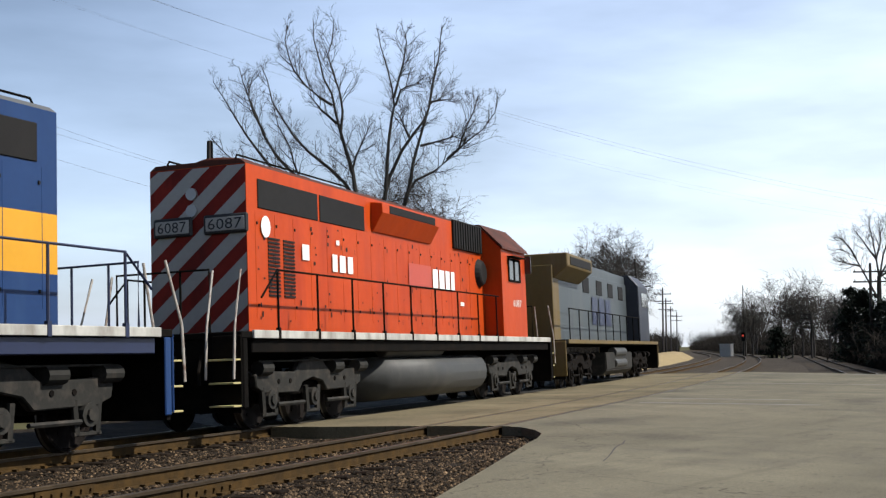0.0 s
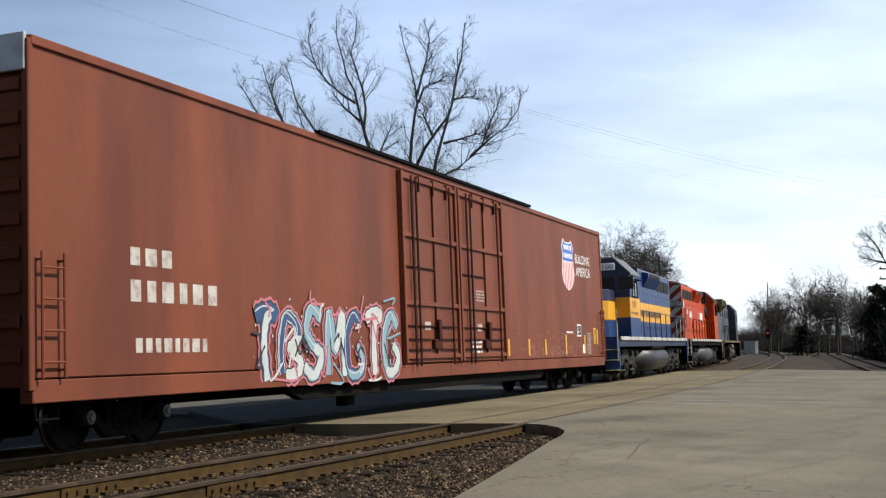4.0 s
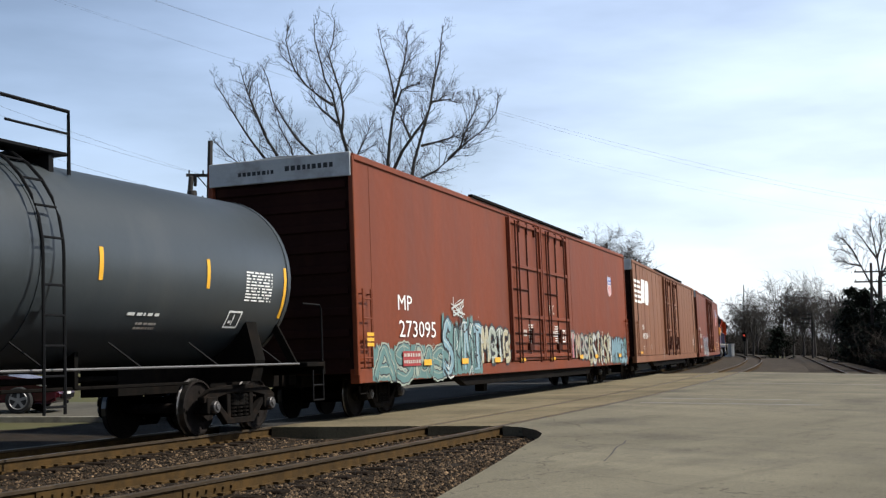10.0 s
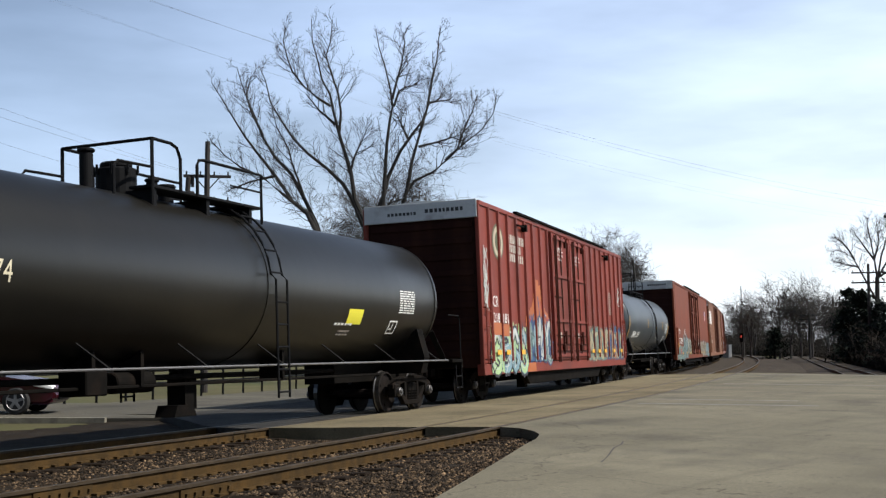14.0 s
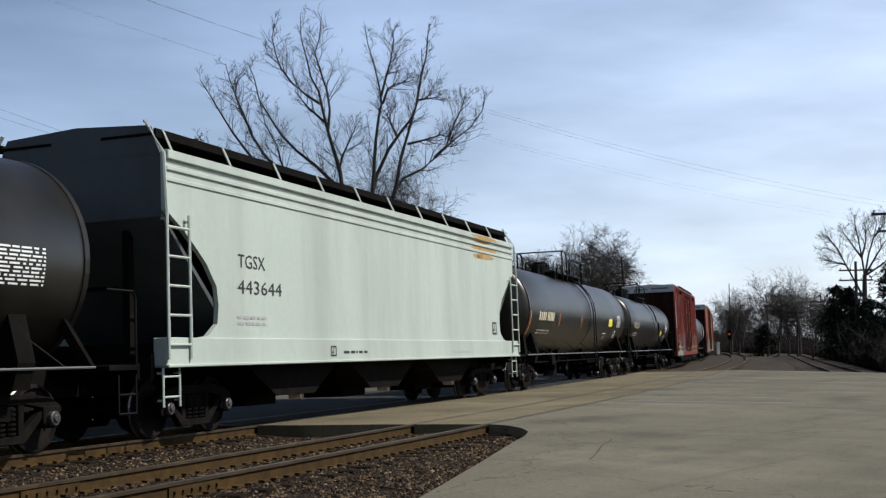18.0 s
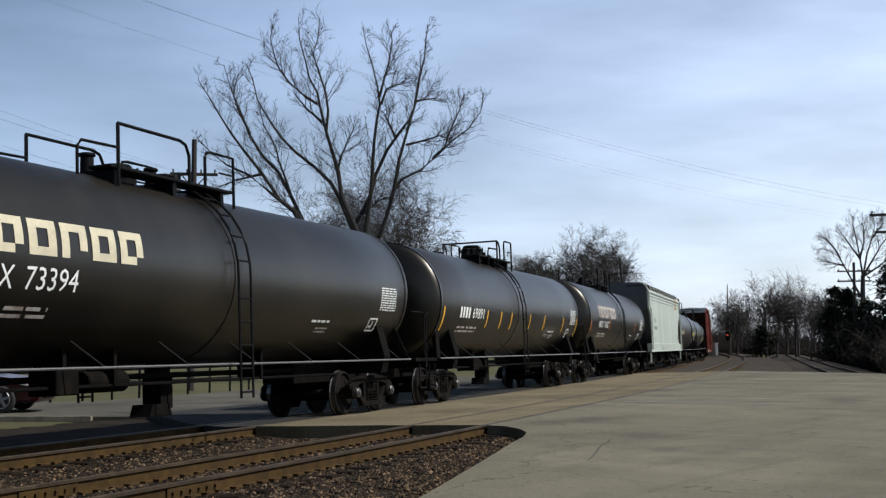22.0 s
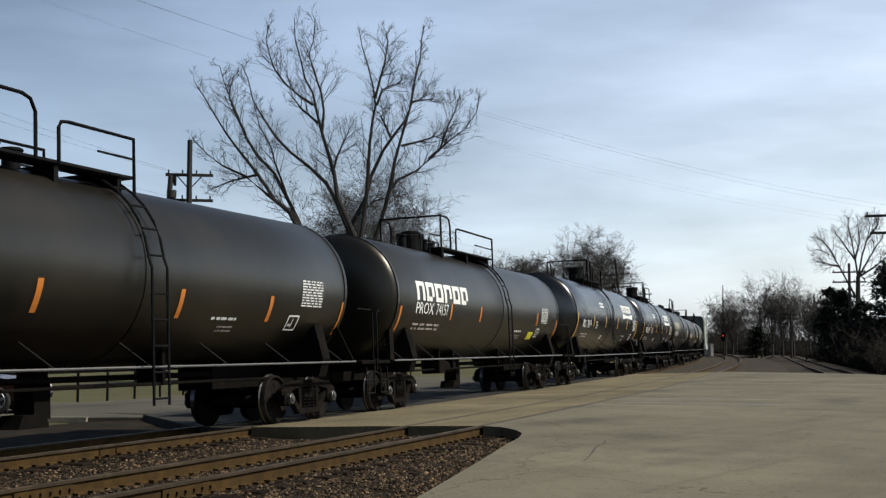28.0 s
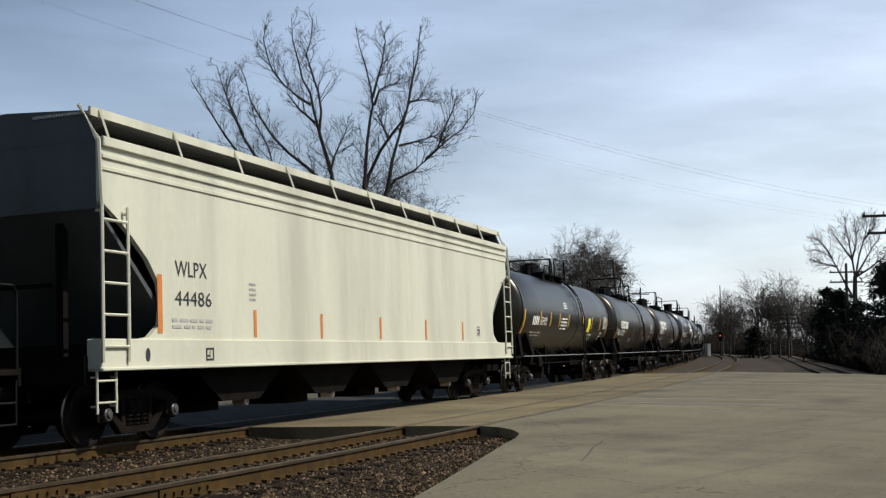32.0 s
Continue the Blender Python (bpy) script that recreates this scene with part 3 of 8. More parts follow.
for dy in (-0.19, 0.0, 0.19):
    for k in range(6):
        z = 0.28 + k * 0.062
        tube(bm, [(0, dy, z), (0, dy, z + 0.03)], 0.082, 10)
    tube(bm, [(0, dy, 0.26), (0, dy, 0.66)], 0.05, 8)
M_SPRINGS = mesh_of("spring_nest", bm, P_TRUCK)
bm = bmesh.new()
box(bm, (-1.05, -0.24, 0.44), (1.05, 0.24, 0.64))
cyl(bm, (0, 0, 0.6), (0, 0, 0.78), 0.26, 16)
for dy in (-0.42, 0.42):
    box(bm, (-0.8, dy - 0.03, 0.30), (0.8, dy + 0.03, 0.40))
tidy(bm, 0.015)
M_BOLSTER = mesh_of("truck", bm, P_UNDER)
bm = bmesh.new()
cyl(bm, (0, 0, 0), (0.09, 0, 0), 0.10, 14)
cyl(bm, (0.09, 0, 0), (0.115, 0, 0), 0.06, 8)
tidy(bm, 0.012)
M_CAP = mesh_of("bearing_cap", bm, P_BEAR)


def freight_truck(car, y):
    t = shared("truck", M_BOLSTER, car, (0, y, 0))
    for sx in (-1, 1):
        shared("side_frame", M_SIDEFRAME, t, (sx * 0.99, 0, 0))
        shared("spring_nest", M_SPRINGS, t, (sx * 0.99, 0, 0))
    for dy in (-0.89, 0.89):
        w = shared("wheelset", M_WHEEL, t, (0, dy, 0.457))
        WHEELS.append((w, 0.457, car, (0, dy, 0.457)))
        for sx in (-1, 1):
            shared("bearing_cap", M_CAP, t, (sx * 1.07, dy, 0.457), 0 if sx > 0 else 180)
    return t


bm = bmesh.new()
box(bm, (-0.12, -0.55, -0.11), (0.12, 0.05, 0.11))
prism(bm, [(-0.16, 0.0), (0.16, 0.0), (0.20, 0.16), (0.10, 0.30), (-0.06, 0.30), (-0.02, 0.16), (-0.16, 0.14)], "z", -0.14, 0.14)
tidy(bm, 0.02)
M_COUPLER = mesh_of("coupler", bm, P_TRUCK)


def couplers(car, half, z=0.84):
    for s in (-1, 1):
        shared("coupler", M_COUPLER, car, (0, s * (half + 0.28), z), 0 if s > 0 else 180)


# ---------------------------------------------------------------- lettering and painted marks


def letter_mesh(text, wide, high):
    """Letters as flat faces with depth none, fitted into wide x high, corner at the origin."""
    cu = bpy.data.curves.new("letters", "FONT")
    cu.body = text
    cu.resolution_u = 2
    ob = new("letters", cu)
    dg = bpy.context.evaluated_depsgraph_get()
    me = bpy.data.meshes.new_from_object(ob.evaluated_get(dg))
    bpy.data.objects.remove(ob)
    bpy.data.curves.remove(cu)
    co = np.array([v.co[:] for v in me.vertices])
    lo, hi = co.min(0), co.max(0)
    pts = [((v[0] - lo[0]) / (hi[0] - lo[0]) * wide, (v[1] - lo[1]) / (hi[1] - lo[1]) * high) for v in co]
    faces = [tuple(p.vertices) for p in me.polygons]
    bpy.data.meshes.remove(me)
    return pts, faces


def wrap(y, z, shape):
    """A point of a car's near side: shape is a number (a flat side at that x) or (radius, height of the axis) of a tank."""
    if isinstance(shape, tuple):
        r, zc = shape
        a = (z - zc) / r
        return ((r + 0.007) * math.cos(a), y, zc + (r + 0.007) * math.sin(a))
    return (shape, y, z)


def letters(car, name, text, y0, y1, z0, z1, shape, material, label=""):
    pts, faces = letter_mesh(text, y1 - y0, z1 - z0)
    me = bpy.data.meshes.new(name)
    me.from_pydata([wrap(y0 + u, z0 + v, shape) for u, v in pts], [], faces)
    me.materials.append(material)
    ob = new(name, me)
    ob.parent = car
    if label:
        tagged(ob, label)
    return ob


def patch(bm, y0, y1, z0, z1, shape, mi=0, lean=0.0, rise=0.0):
    n = 4 if isinstance(shape, tuple) else 1
    cols = []
    for k in range(n + 1):
        z = z0 + (z1 - z0) * k / n
        cols.append((bm.verts.new(wrap(y0 + lean * (z - z0), z, shape)), bm.verts.new(wrap(y1 + lean * (z - z0), z + rise, shape))))
    for a, b in zip(cols, cols[1:]):
        f = bm.faces.new((a[0], a[1], b[1], b[0]))
        f.material_index = mi


def marks(car, name, rects, shape, material, label=""):
    """Flat painted rectangles as one mark: rows of y0, y1, z0, z1."""
    if name in ("lettering", "name_lettering"):
        for r in rects:
            bm = bmesh.new()
            patch(bm, *r[:4], shape)
            ob = part("painted_bar", bm, material, car)
        return ob
    bm = bmesh.new()
    for r in rects:
        patch(bm, *r[:4], shape)
    ob = part(name, bm, material, car, label)
    if len(rects) > 1:
        tagged(ob, kind="stuff")
    return ob


def bar_text(y0, y1, z0, z1, n, gap=0.3, seed=1):
    """A row of upright painted blocks."""
    rnd = random.Random(seed)
    out, wsum = [], 0
    ws = [0.45 + 0.35 * rnd.random() for _ in range(n)]
    unit = (y1 - y0) / (sum(ws) + gap * (n - 1))
    y = y0
    for k in ws:
        out.append((y, y + k * unit, z0, z1))
        y += (k + gap) * unit
    return out


def data_panel(car, y, z, wide, high, shape, rows=7, seed=3, name="data_panel", material=None):
    rnd = random.Random(seed)
    rects = []
    rows = rows + 2 if rows > 5 else rows
    for k in range(rows):
        z1 = z + high * (k + 1) / rows - high / rows * 0.5
        z0 = z + high * k / rows
        u = y
        while u < y + wide:
            v = min(y + wide, u + wide * (0.06 + 0.2 * rnd.random()))
            rects.append((u, v, z0, z1))
            u = v + wide * (0.03 + 0.05 * rnd.random())
    return marks(car, name, rects, shape, material or P_WHITE)


def outline_box(car, y, z, wide, high, shape, t=0.03, material=None, name="stencil_box"):
    r = [(y, y + wide, z, z + t), (y, y + wide, z + high - t, z + high), (y, y + t, z + t, z + high - t), (y + wide - t, y + wide, z + t, z + high - t),
         (y + wide * 0.45, y + wide * 0.52, z + high * 0.2, z + high * 0.8), (y + wide * 0.2, y + wide * 0.4, z + high * 0.3, z + high * 0.45)]
    return marks(car, name, r, shape, material or P_WHITE)


def ribbon(bm, pts, width, x, mi):
    """A flat stroke along points (y, z), each step a hair above the last."""
    left, right = [], []
    for i, p in enumerate(pts):
        d = Vector(pts[min(i + 1, len(pts) - 1)]) - Vector(pts[max(0, i - 1)])
        d = d.normalized() if d.length else Vector((1, 0))
        k = width * (0.8 + 0.4 * ((i * 7) % 5) / 5) / 2
        left.append(bm.verts.new((x + 0.00004 * i, p[0] - d.y * k, p[1] + d.x * k)))
        right.append(bm.verts.new((x + 0.00004 * i, p[0] + d.y * k, p[1] - d.x * k)))
    for i in range(len(pts) - 1):
        f = bm.faces.new((right[i], right[i + 1], left[i + 1], left[i]))
        f.material_index = mi


def curl(ctrl, steps=5):
    """Points along a smooth curve through the given ones."""
    pts = []
    for i in range(len(ctrl) - 1):
        p0, p1, p2, p3 = Vector(ctrl[max(0, i - 1)]), Vector(ctrl[i]), Vector(ctrl[i + 1]), Vector(ctrl[min(len(ctrl) - 1, i + 2)])
        for s_ in range(steps):
            t = s_ / steps
            pts.append(tuple(0.5 * ((2 * p1) + (p2 - p0) * t + (2 * p0 - 5 * p1 + 4 * p2 - p3) * t * t + (3 * p1 - p0 - 3 * p2 + p3) * t ** 3)))
    return pts + [ctrl[-1]]


GLYPHS = [[(0.15, 0.05), (0.1, 0.5), (0.3, 0.95), (0.75, 0.9), (0.8, 0.6), (0.4, 0.5), (0.85, 0.35), (0.8, 0.08), (0.3, 0.05)],
          [(0.8, 0.85), (0.45, 1.0), (0.15, 0.7), (0.5, 0.5), (0.85, 0.3), (0.5, 0.02), (0.1, 0.15)],
          [(0.15, 0.0), (0.12, 0.55), (0.25, 1.0), (0.5, 0.4), (0.78, 1.0), (0.88, 0.5), (0.85, 0.0)],
          [(0.85, 0.75), (0.5, 0.98), (0.12, 0.6), (0.2, 0.12), (0.6, 0.0), (0.9, 0.25), (0.55, 0.45)],
          [(0.1, 0.9), (0.5, 1.0), (0.9, 0.95), (0.55, 0.9), (0.45, 0.5), (0.55, 0.0)],
          [(0.1, 0.0), (0.35, 0.6), (0.5, 1.0), (0.7, 0.55), (0.92, 0.0), (0.7, 0.35), (0.3, 0.35)]]


def spray(car, y0, y1, z0, z1, n, colours, seed, x=1.608, back=None, top=0.0, label="spray-painted tangle of overlapping letters"):
    """Graffiti: fat curling letters with an outline, a fill, inner lines, highlights and overspray, in layers a hair apart."""
    rnd = random.Random(seed)
    bm = bmesh.new()
    h = z1 - z0
    mats = list(colours) + [S_BLACK]
    ink, glint = len(mats) - 1, len(mats) - 2

    def clip(v):
        return min(max(v, z0), z1 + top)
    if back is not None:
        # uneven patch behind the letters, its upper edge in licks
        m = n * 7
        edge = [z1 - h * (0.02 + 0.24 * rnd.random()) + top * rnd.random() for _ in range(m + 1)]
        for k in range(m):
            a, b = y0 + (y1 - y0) * k / m, y0 + (y1 - y0) * (k + 1) / m
            vs = [bm.verts.new((x, u, v)) for u, v in ((a, z0 + 0.05 * h * rnd.random()), (b, z0 + 0.05 * h * rnd.random()), (b, edge[k + 1]), ((a + b) / 2, max(edge[k], edge[k + 1]) + 0.05 * h), (a, edge[k]))]
            bm.faces.new(vs).material_index = back
    for k in range(n):
        a, w = y0 + (y1 - y0) * k / n, (y1 - y0) * 1.08 / n
        tall = 0.85 + 0.15 * rnd.random()
        ctrl = [(a + w * (u + 0.1 * (rnd.random() - 0.5)), clip(z0 + h * (0.07 + 0.86 * v * tall) + 0.07 * h * (rnd.random() - 0.5))) for u, v in rnd.choice(GLYPHS)]
        pts = curl(ctrl)
        fat = min(w, h) * (0.2 + 0.08 * rnd.random())
        base = x + 0.002 + 0.0022 * (k % 3)
        body = 1 + rnd.randrange(max(1, len(mats) - 3))
        ribbon(bm, pts, fat * 1.7, base, 0)
        ribbon(bm, pts, fat * 1.3, base + 0.0022, ink)
        ribbon(bm, pts, fat, base + 0.0044, body)
        half = len(pts) // 2
        other = 1 + (body + rnd.randrange(1, 3)) % max(1, len(mats) - 2)
        ribbon(bm, pts[:half] if rnd.random() < 0.5 else pts[half:], fat * 0.75, base + 0.0066, other)
        ribbon(bm, [(p[0] - fat * 0.28, p[1] + fat * 0.22) for p in pts[1:-1]], fat * 0.12, base + 0.0088, glint)
        for _ in range(4):
            u, v = a + w * rnd.random(), z0 + h * rnd.random()
            ribbon(bm, curl([(u + 0.12 * h * rnd.gauss(0, 1), clip(v + 0.16 * h * rnd.gauss(0, 1))) for _q in range(3)], 3), 0.035 * h, base + 0.0105, rnd.choice((0, ink, glint, body)))
    # overspray and drips
    for _ in range(n * 12):
        u, v, r = y0 + (y1 - y0) * rnd.random(), z0 + h * (0.1 + 0.95 * rnd.random()), 0.012 + 0.02 * rnd.random()
        bm.faces.new([bm.verts.new((x + 0.0005, u + r * math.cos(q), clip(v + r * math.sin(q)))) for q in (0.3, 1.6, 2.9, 4.2, 5.5)]).material_index = rnd.randrange(len(mats) - 1)
    bmesh.ops.dissolve_degenerate(bm, dist=1e-5, edges=bm.edges[:])
    return tagged(part("graffiti", bm, colours + [S_BLACK], car, label), kind="stuff")


def paint(name, c):
    return mat(name, c, 0.55, 0, 0.12, 1.2, 14, 0.0)


S_BLACK, S_WHITE, S_TEAL, S_LBLUE, S_BLUE = paint("spray_black", (0.02, 0.02, 0.025)), paint("spray_white", (0.44, 0.46, 0.43)), paint("spray_teal", (0.085, 0.17, 0.16)), paint("spray_pale_blue", (0.17, 0.28, 0.32)), paint("spray_blue", (0.02, 0.055, 0.14))
S_RED, S_ORANGE, S_CREAM, S_GREEN, S_PINK, S_GREYG = paint("spray_red", (0.26, 0.022, 0.02)), paint("spray_orange", (0.36, 0.1, 0.025)), paint("spray_cream", (0.36, 0.32, 0.2)), paint("spray_green", (0.32, 0.46, 0.22)), paint("spray_pink", (0.42, 0.13, 0.15)), paint("spray_grey_green", (0.27, 0.30, 0.24))


def ladder(car, y0, y1, z0, z1, x, rungs, material, name="ladder", r=0.018, sx=1):
    bm = bmesh.new()
    for y in (y0, y1):
        tube(bm, [(sx * x, y, z0), (sx * x, y, z1)], r, 6)
    for k in range(rungs):
        z = z0 + (z1 - z0) * (k + 0.5) / rungs
        tube(bm, [(sx * x, y0, z), (sx * x, y1, z)], r * 0.85, 6)
    for y in (y0, y1):
        for z in (z0 + 0.1, z1 - 0.1):
            tube(bm, [(sx * x, y, z), (sx * (x - 0.1), y, z)], r * 0.8, 5)
    return part(name, bm, material, car)


# ---------------------------------------------------------------- track details near the crossing
tie_bm = bmesh.new()
box(tie_bm, (-1.3, -0.11, -0.18), (1.3, 0.11, 0.0))
tidy(tie_bm, 0.015)
tie_me = mesh_of("tie", tie_bm, TIE)
for k in range(38):
    s_ = -2 + 0.5 * k
    for w_, up_, cant_ in ((0, 0, CANT), (B_AT, B_UP, B_CANT)):
        if s_ < near_edge(w_) - 0.3:
            x, y, a = line(s_, w_)
            ob = new("tie", tie_me)
            ob.parent = bed
            ob.matrix_basis = pose(float(x), float(y), up_ - 0.168, 0, -math.degrees(cant_), math.degrees(float(a)))
rn = random.Random(5)


BED_BASE = [bed_z.get(w_, top_of(w_) - 0.175) for w_ in bed_w]


def stones(name, count, pick, label):
    verts, faces = [], []
    for _ in range(count):
        s_, w_ = pick()
        x, y, _a = line(s_, w_)
        zs = float(np.interp(w_, bed_w, BED_BASE)) + 0.03 * noise.noise((s_ * 1.7, w_ * 2.3, 0))
        r = 0.012 + 0.02 * rn.random() ** 1.6
        base = len(verts)
        spin = rn.random() * 6.28
        cs, sn_ = math.cos(spin), math.sin(spin)
        for u, v, q in ((1, 0, 0.1), (0.25, 0.9, -0.1), (-0.8, 0.5, 0.15), (-0.7, -0.6, -0.1), (0.35, -0.9, 0.1), (0.1, 0.1, 0.8), (-0.1, 0, -0.8)):
            k_ = r * (0.65 + 0.7 * rn.random())
            verts.append((x + k_ * (u * cs - v * sn_), y + k_ * (u * sn_ + v * cs), zs + r * 0.35 + k_ * q * 0.9))
        for i in range(5):
            faces.append((base + i, base + (i + 1) % 5, base + 5))
            faces.append((base + (i + 1) % 5, base + i, base + 6))
    me = bpy.data.meshes.new(name)
    me.from_pydata(verts, [], faces)
    me.materials.append(STONE)
    return tagged(new(name, me), label, "ballast", kind="stuff")


def near_stone():
    while True:
        s_, w_ = 3 + 14.5 * rn.random(), 5.35 + 3.2 * rn.random()
        if s_ < near_edge(w_) - 0.02:
            return s_, w_


def mid_stone():
    while True:
        s_, w_ = 2 + 14.5 * rn.random(), 1.0 + 2.6 * rn.random()
        if s_ < near_edge(w_) - 0.05:
            return s_, w_


def gauge_stone():
    while True:
        s_, w_ = 2 + 15 * rn.random(), B_AT - 0.62 + 1.24 * rn.random()
        if s_ < near_edge(w_) - 0.05:
            return s_, w_


stones("ballast_stones", 20000, near_stone, "loose grey and brown ballast stones beside the track")
stones("ballast_stones", 16000, mid_stone, "loose ballast stones between the two tracks")
stones("ballast_stones", 6500, gauge_stone, "loose ballast stones between the rails")
# spikes and anchors at the foot of the rails
bm = bmesh.new()
for k in range(60):
    s_ = 1 + 0.27 * k
    for w_, up_, ct in ((0.75, 0, CANT), (B_AT - 0.75, B_UP, B_CANT), (B_AT + 0.75, B_UP, B_CANT)):
        if s_ > near_edge(w_) - 0.3:
            continue
        for side_ in (0.09,):
            x, y, a = line(s_, w_ + side_)
            z = up_ + (w_ - (B_AT if up_ else 0)) * ct - 0.172
            m = pose(float(x), float(y), z, 0, 0, math.degrees(float(a)) + 12 * rn.random())
            box(bm, (-0.035, -0.03 - 0.02 * (k % 2), -0.01), (0.035, 0.03 + 0.02 * (k % 2), 0.035), 0, m)
tagged(link("rail_spikes", bm, RUST), "rusty spikes and anchors along the foot of the rails", "spikes", kind="stuff")
for w_, s_ in ((B_AT - 0.75, 7.6), (B_AT + 0.75, 7.9)):
    x, y, a = line(s_, w_)
    bm = bmesh.new()
    m = pose(float(x), float(y), B_UP + (w_ - B_AT) * B_CANT - 0.1, 0, 0, math.degrees(float(a)))
    box(bm, (0.008, -0.45, -0.05), (0.03, 0.45, 0.05), 0, m)
    for k in range(6):
        box(bm, (0.03, -0.38 + 0.15 * k, -0.015), (0.055, -0.35 + 0.15 * k, 0.015), 0, m)
    tidy(bm)
    tagged(link("joint_bar", bm, RUST), "rusty bolted joint bar on the rail", "joint bar", "joint bars", kind="structure")

# worn white lines, cracks and specks on the paving
LINEPAINT = mat("worn_road_line", (0.15, 0.142, 0.115), 0.85, 0, 0.2, 1.5, 20, 0.0, (0.1, 0.094, 0.074), 0.8)
for w0, w1, s0, s1 in ((5.75, 9.8, 25.6, 26.1), (5.75, 9.2, 28.2, 28.6), (6.5, 16, 58.2, 59.0), (6.0, 14, 42.0, 42.6)):
    ob = strip_mesh("road_line", [w0 + (w1 - w0) * k / 8 for k in range(9)], lambda w: [s0, s1], lambda s, w: on_line(s + (w - w0) * 0.25, w, top_of(w) + 0.004), LINEPAINT)
    tagged(ob, "worn faded white line on the paving", "road line", "road lines", kind="structure")
CRACK = mat("crack", (0.03, 0.027, 0.024), 0.95, 0, 0.2, 5, 30, 0.0)
for seed_, x0, y0, dx, dy, n_ in ((1, -2.6, 11.6, 0.24, 0.10, 9), (2, -4.2, 14.6, 0.1, 0.3, 5), (3, -6.6, 13.0, -0.2, 0.5, 7)):
    rq = random.Random(seed_)
    bm = bmesh.new()
    pts = []
    for k in range(n_):
        pts.append((x0 + dx * k + 0.07 * rq.random(), y0 + dy * k + 0.09 * rq.random()))
    left, right = [], []
    for k, (x, y) in enumerate(pts):
        wd = 0.004 + 0.008 * rq.random()
        left.append((x - wd, y))
        right.append((x + wd, y + wd))

    def zz(x, y):
        j = int(np.argmin((LX - x) ** 2 + (LY - y) ** 2))
        return top_of(math.hypot(LX[j] - x, LY[j] - y)) + 0.004
    for k in range(n_ - 1):
        q = [left[k], right[k], right[k + 1], left[k + 1]]
        bm.faces.new([bm.verts.new((x, y, zz(x, y))) for x, y in q])
    tagged(link("crack", bm, CRACK), "thin dark crack in the paving", "crack", "cracks", kind="structure")

# ---------------------------------------------------------------- trees


def grow(out, p, d, length, radius, depth, rnd, lift=0.12, wander=0.22, kids=(4, 6), spread=0.75, fine=0.008):
    """Adds a branch and its twigs to out: a list of (points, radii)."""
    n = 4 if depth > 0 else 3
    pts, rad = [p.copy()], [radius]
    d = d.normalized()
    for k in range(n):
        d = (d + Vector((rnd.uniform(-1, 1), rnd.uniform(-1, 1), rnd.uniform(-1, 1))) * wander + Vector((0, 0, lift))).normalized()
        p = p + d * (length / n)
        pts.append(p.copy())
        rad.append(radius * (1 - 0.72 * (k + 1) / n))
    out.append((pts, rad, depth))
    if depth <= 0:
        return
    m = rnd.randint(*kids)
    for j in range(m):
        t = 0.25 + 0.75 * (j + rnd.random()) / m
        f = t * n
        i = min(int(f), n - 1)
        q = pts[i].lerp(pts[i + 1], f - i)
        axis = (pts[i + 1] - pts[i]).normalized()
        side = axis.orthogonal().normalized()
        side.rotate(Matrix.Rotation(rnd.random() * math.tau, 3, axis))
        nd = axis * (1 - spread * 0.5) + side * spread
        grow(out, q, nd, length * (0.42 + 0.22 * rnd.random()), max(fine, rad[i] * 0.55), depth - 1, rnd, lift, wander, kids, spread, fine)


def branch_mesh(name, branches, material, parent, sides):
    verts, faces = [], []
    for pts, rad, depth in branches:
        k = sides if depth > 0 else 3
        base = len(verts)
        for i, p in enumerate(pts):
            d = (pts[min(i + 1, len(pts) - 1)] - pts[max(i - 1, 0)]).normalized()
            a = d.orthogonal().normalized()
            b = d.cross(a)
            for j in range(k):
                c = math.tau * j / k
                verts.append(tuple(p + (a * math.cos(c) + b * math.sin(c)) * rad[i]))
        for i in range(len(pts) - 1):
            for j in range(k):
                faces.append((base + i * k + j, base + i * k + (j + 1) % k, base + (i + 1) * k + (j + 1) % k, base + (i + 1) * k + j))
    me = bpy.data.meshes.new(name)
    me.from_pydata(verts, [], faces)
    me.materials.append(material)
    ob = new(name, me)
    ob.parent = parent
    return ob


def bare_tree(x, y, height, width, seed, label, depth=3, trunk=0.22, material=None, kids=(4, 6), stems=5, z=-0.3, twig=1.0, fine=0.008):
    rnd = random.Random(seed)
    tree = tagged(new("tree"), label, "tree", "bare trees")
    tree.location = (x, y, z)
    m = material or BARK
    low = height * 0.28
    tr = [Vector((0, 0, 0)), Vector((0.05, 0, low * 0.5)), Vector((0.0, 0.08, low))]
    branch_mesh("trunk", [(tr, [trunk, trunk * 0.85, trunk * 0.75], 2)], m, tree, 8)
    out = []
    for k in range(stems):
        a = math.tau * (k + rnd.random() * 0.6) / stems
        lean = width / height * (0.1 + 0.5 * rnd.random())
        d = Vector((math.cos(a) * lean, math.sin(a) * lean, 1.0))
        grow(out, tr[-1] * (0.7 + 0.3 * rnd.random()), d, height * (0.55 + 0.16 * rnd.random()), trunk * 0.55 * twig, depth, rnd, 0.03, 0.2, kids, 0.85, fine)
    branch_mesh("crown", out, m, tree, 4)
    return tree


# the big many-stemmed tree behind the train
TREE_AT = Vector((-37.5, 49.4, -0.3))
t_side = Vector((math.cos(0.648), math.sin(0.648), 0))
t_deep = Vector((-math.sin(0.648), math.cos(0.648), 0))
tree = tagged(new("tree"), "tall bare tree with several spreading stems and fine twigs", "tree", "bare trees")
tree.location = TREE_AT
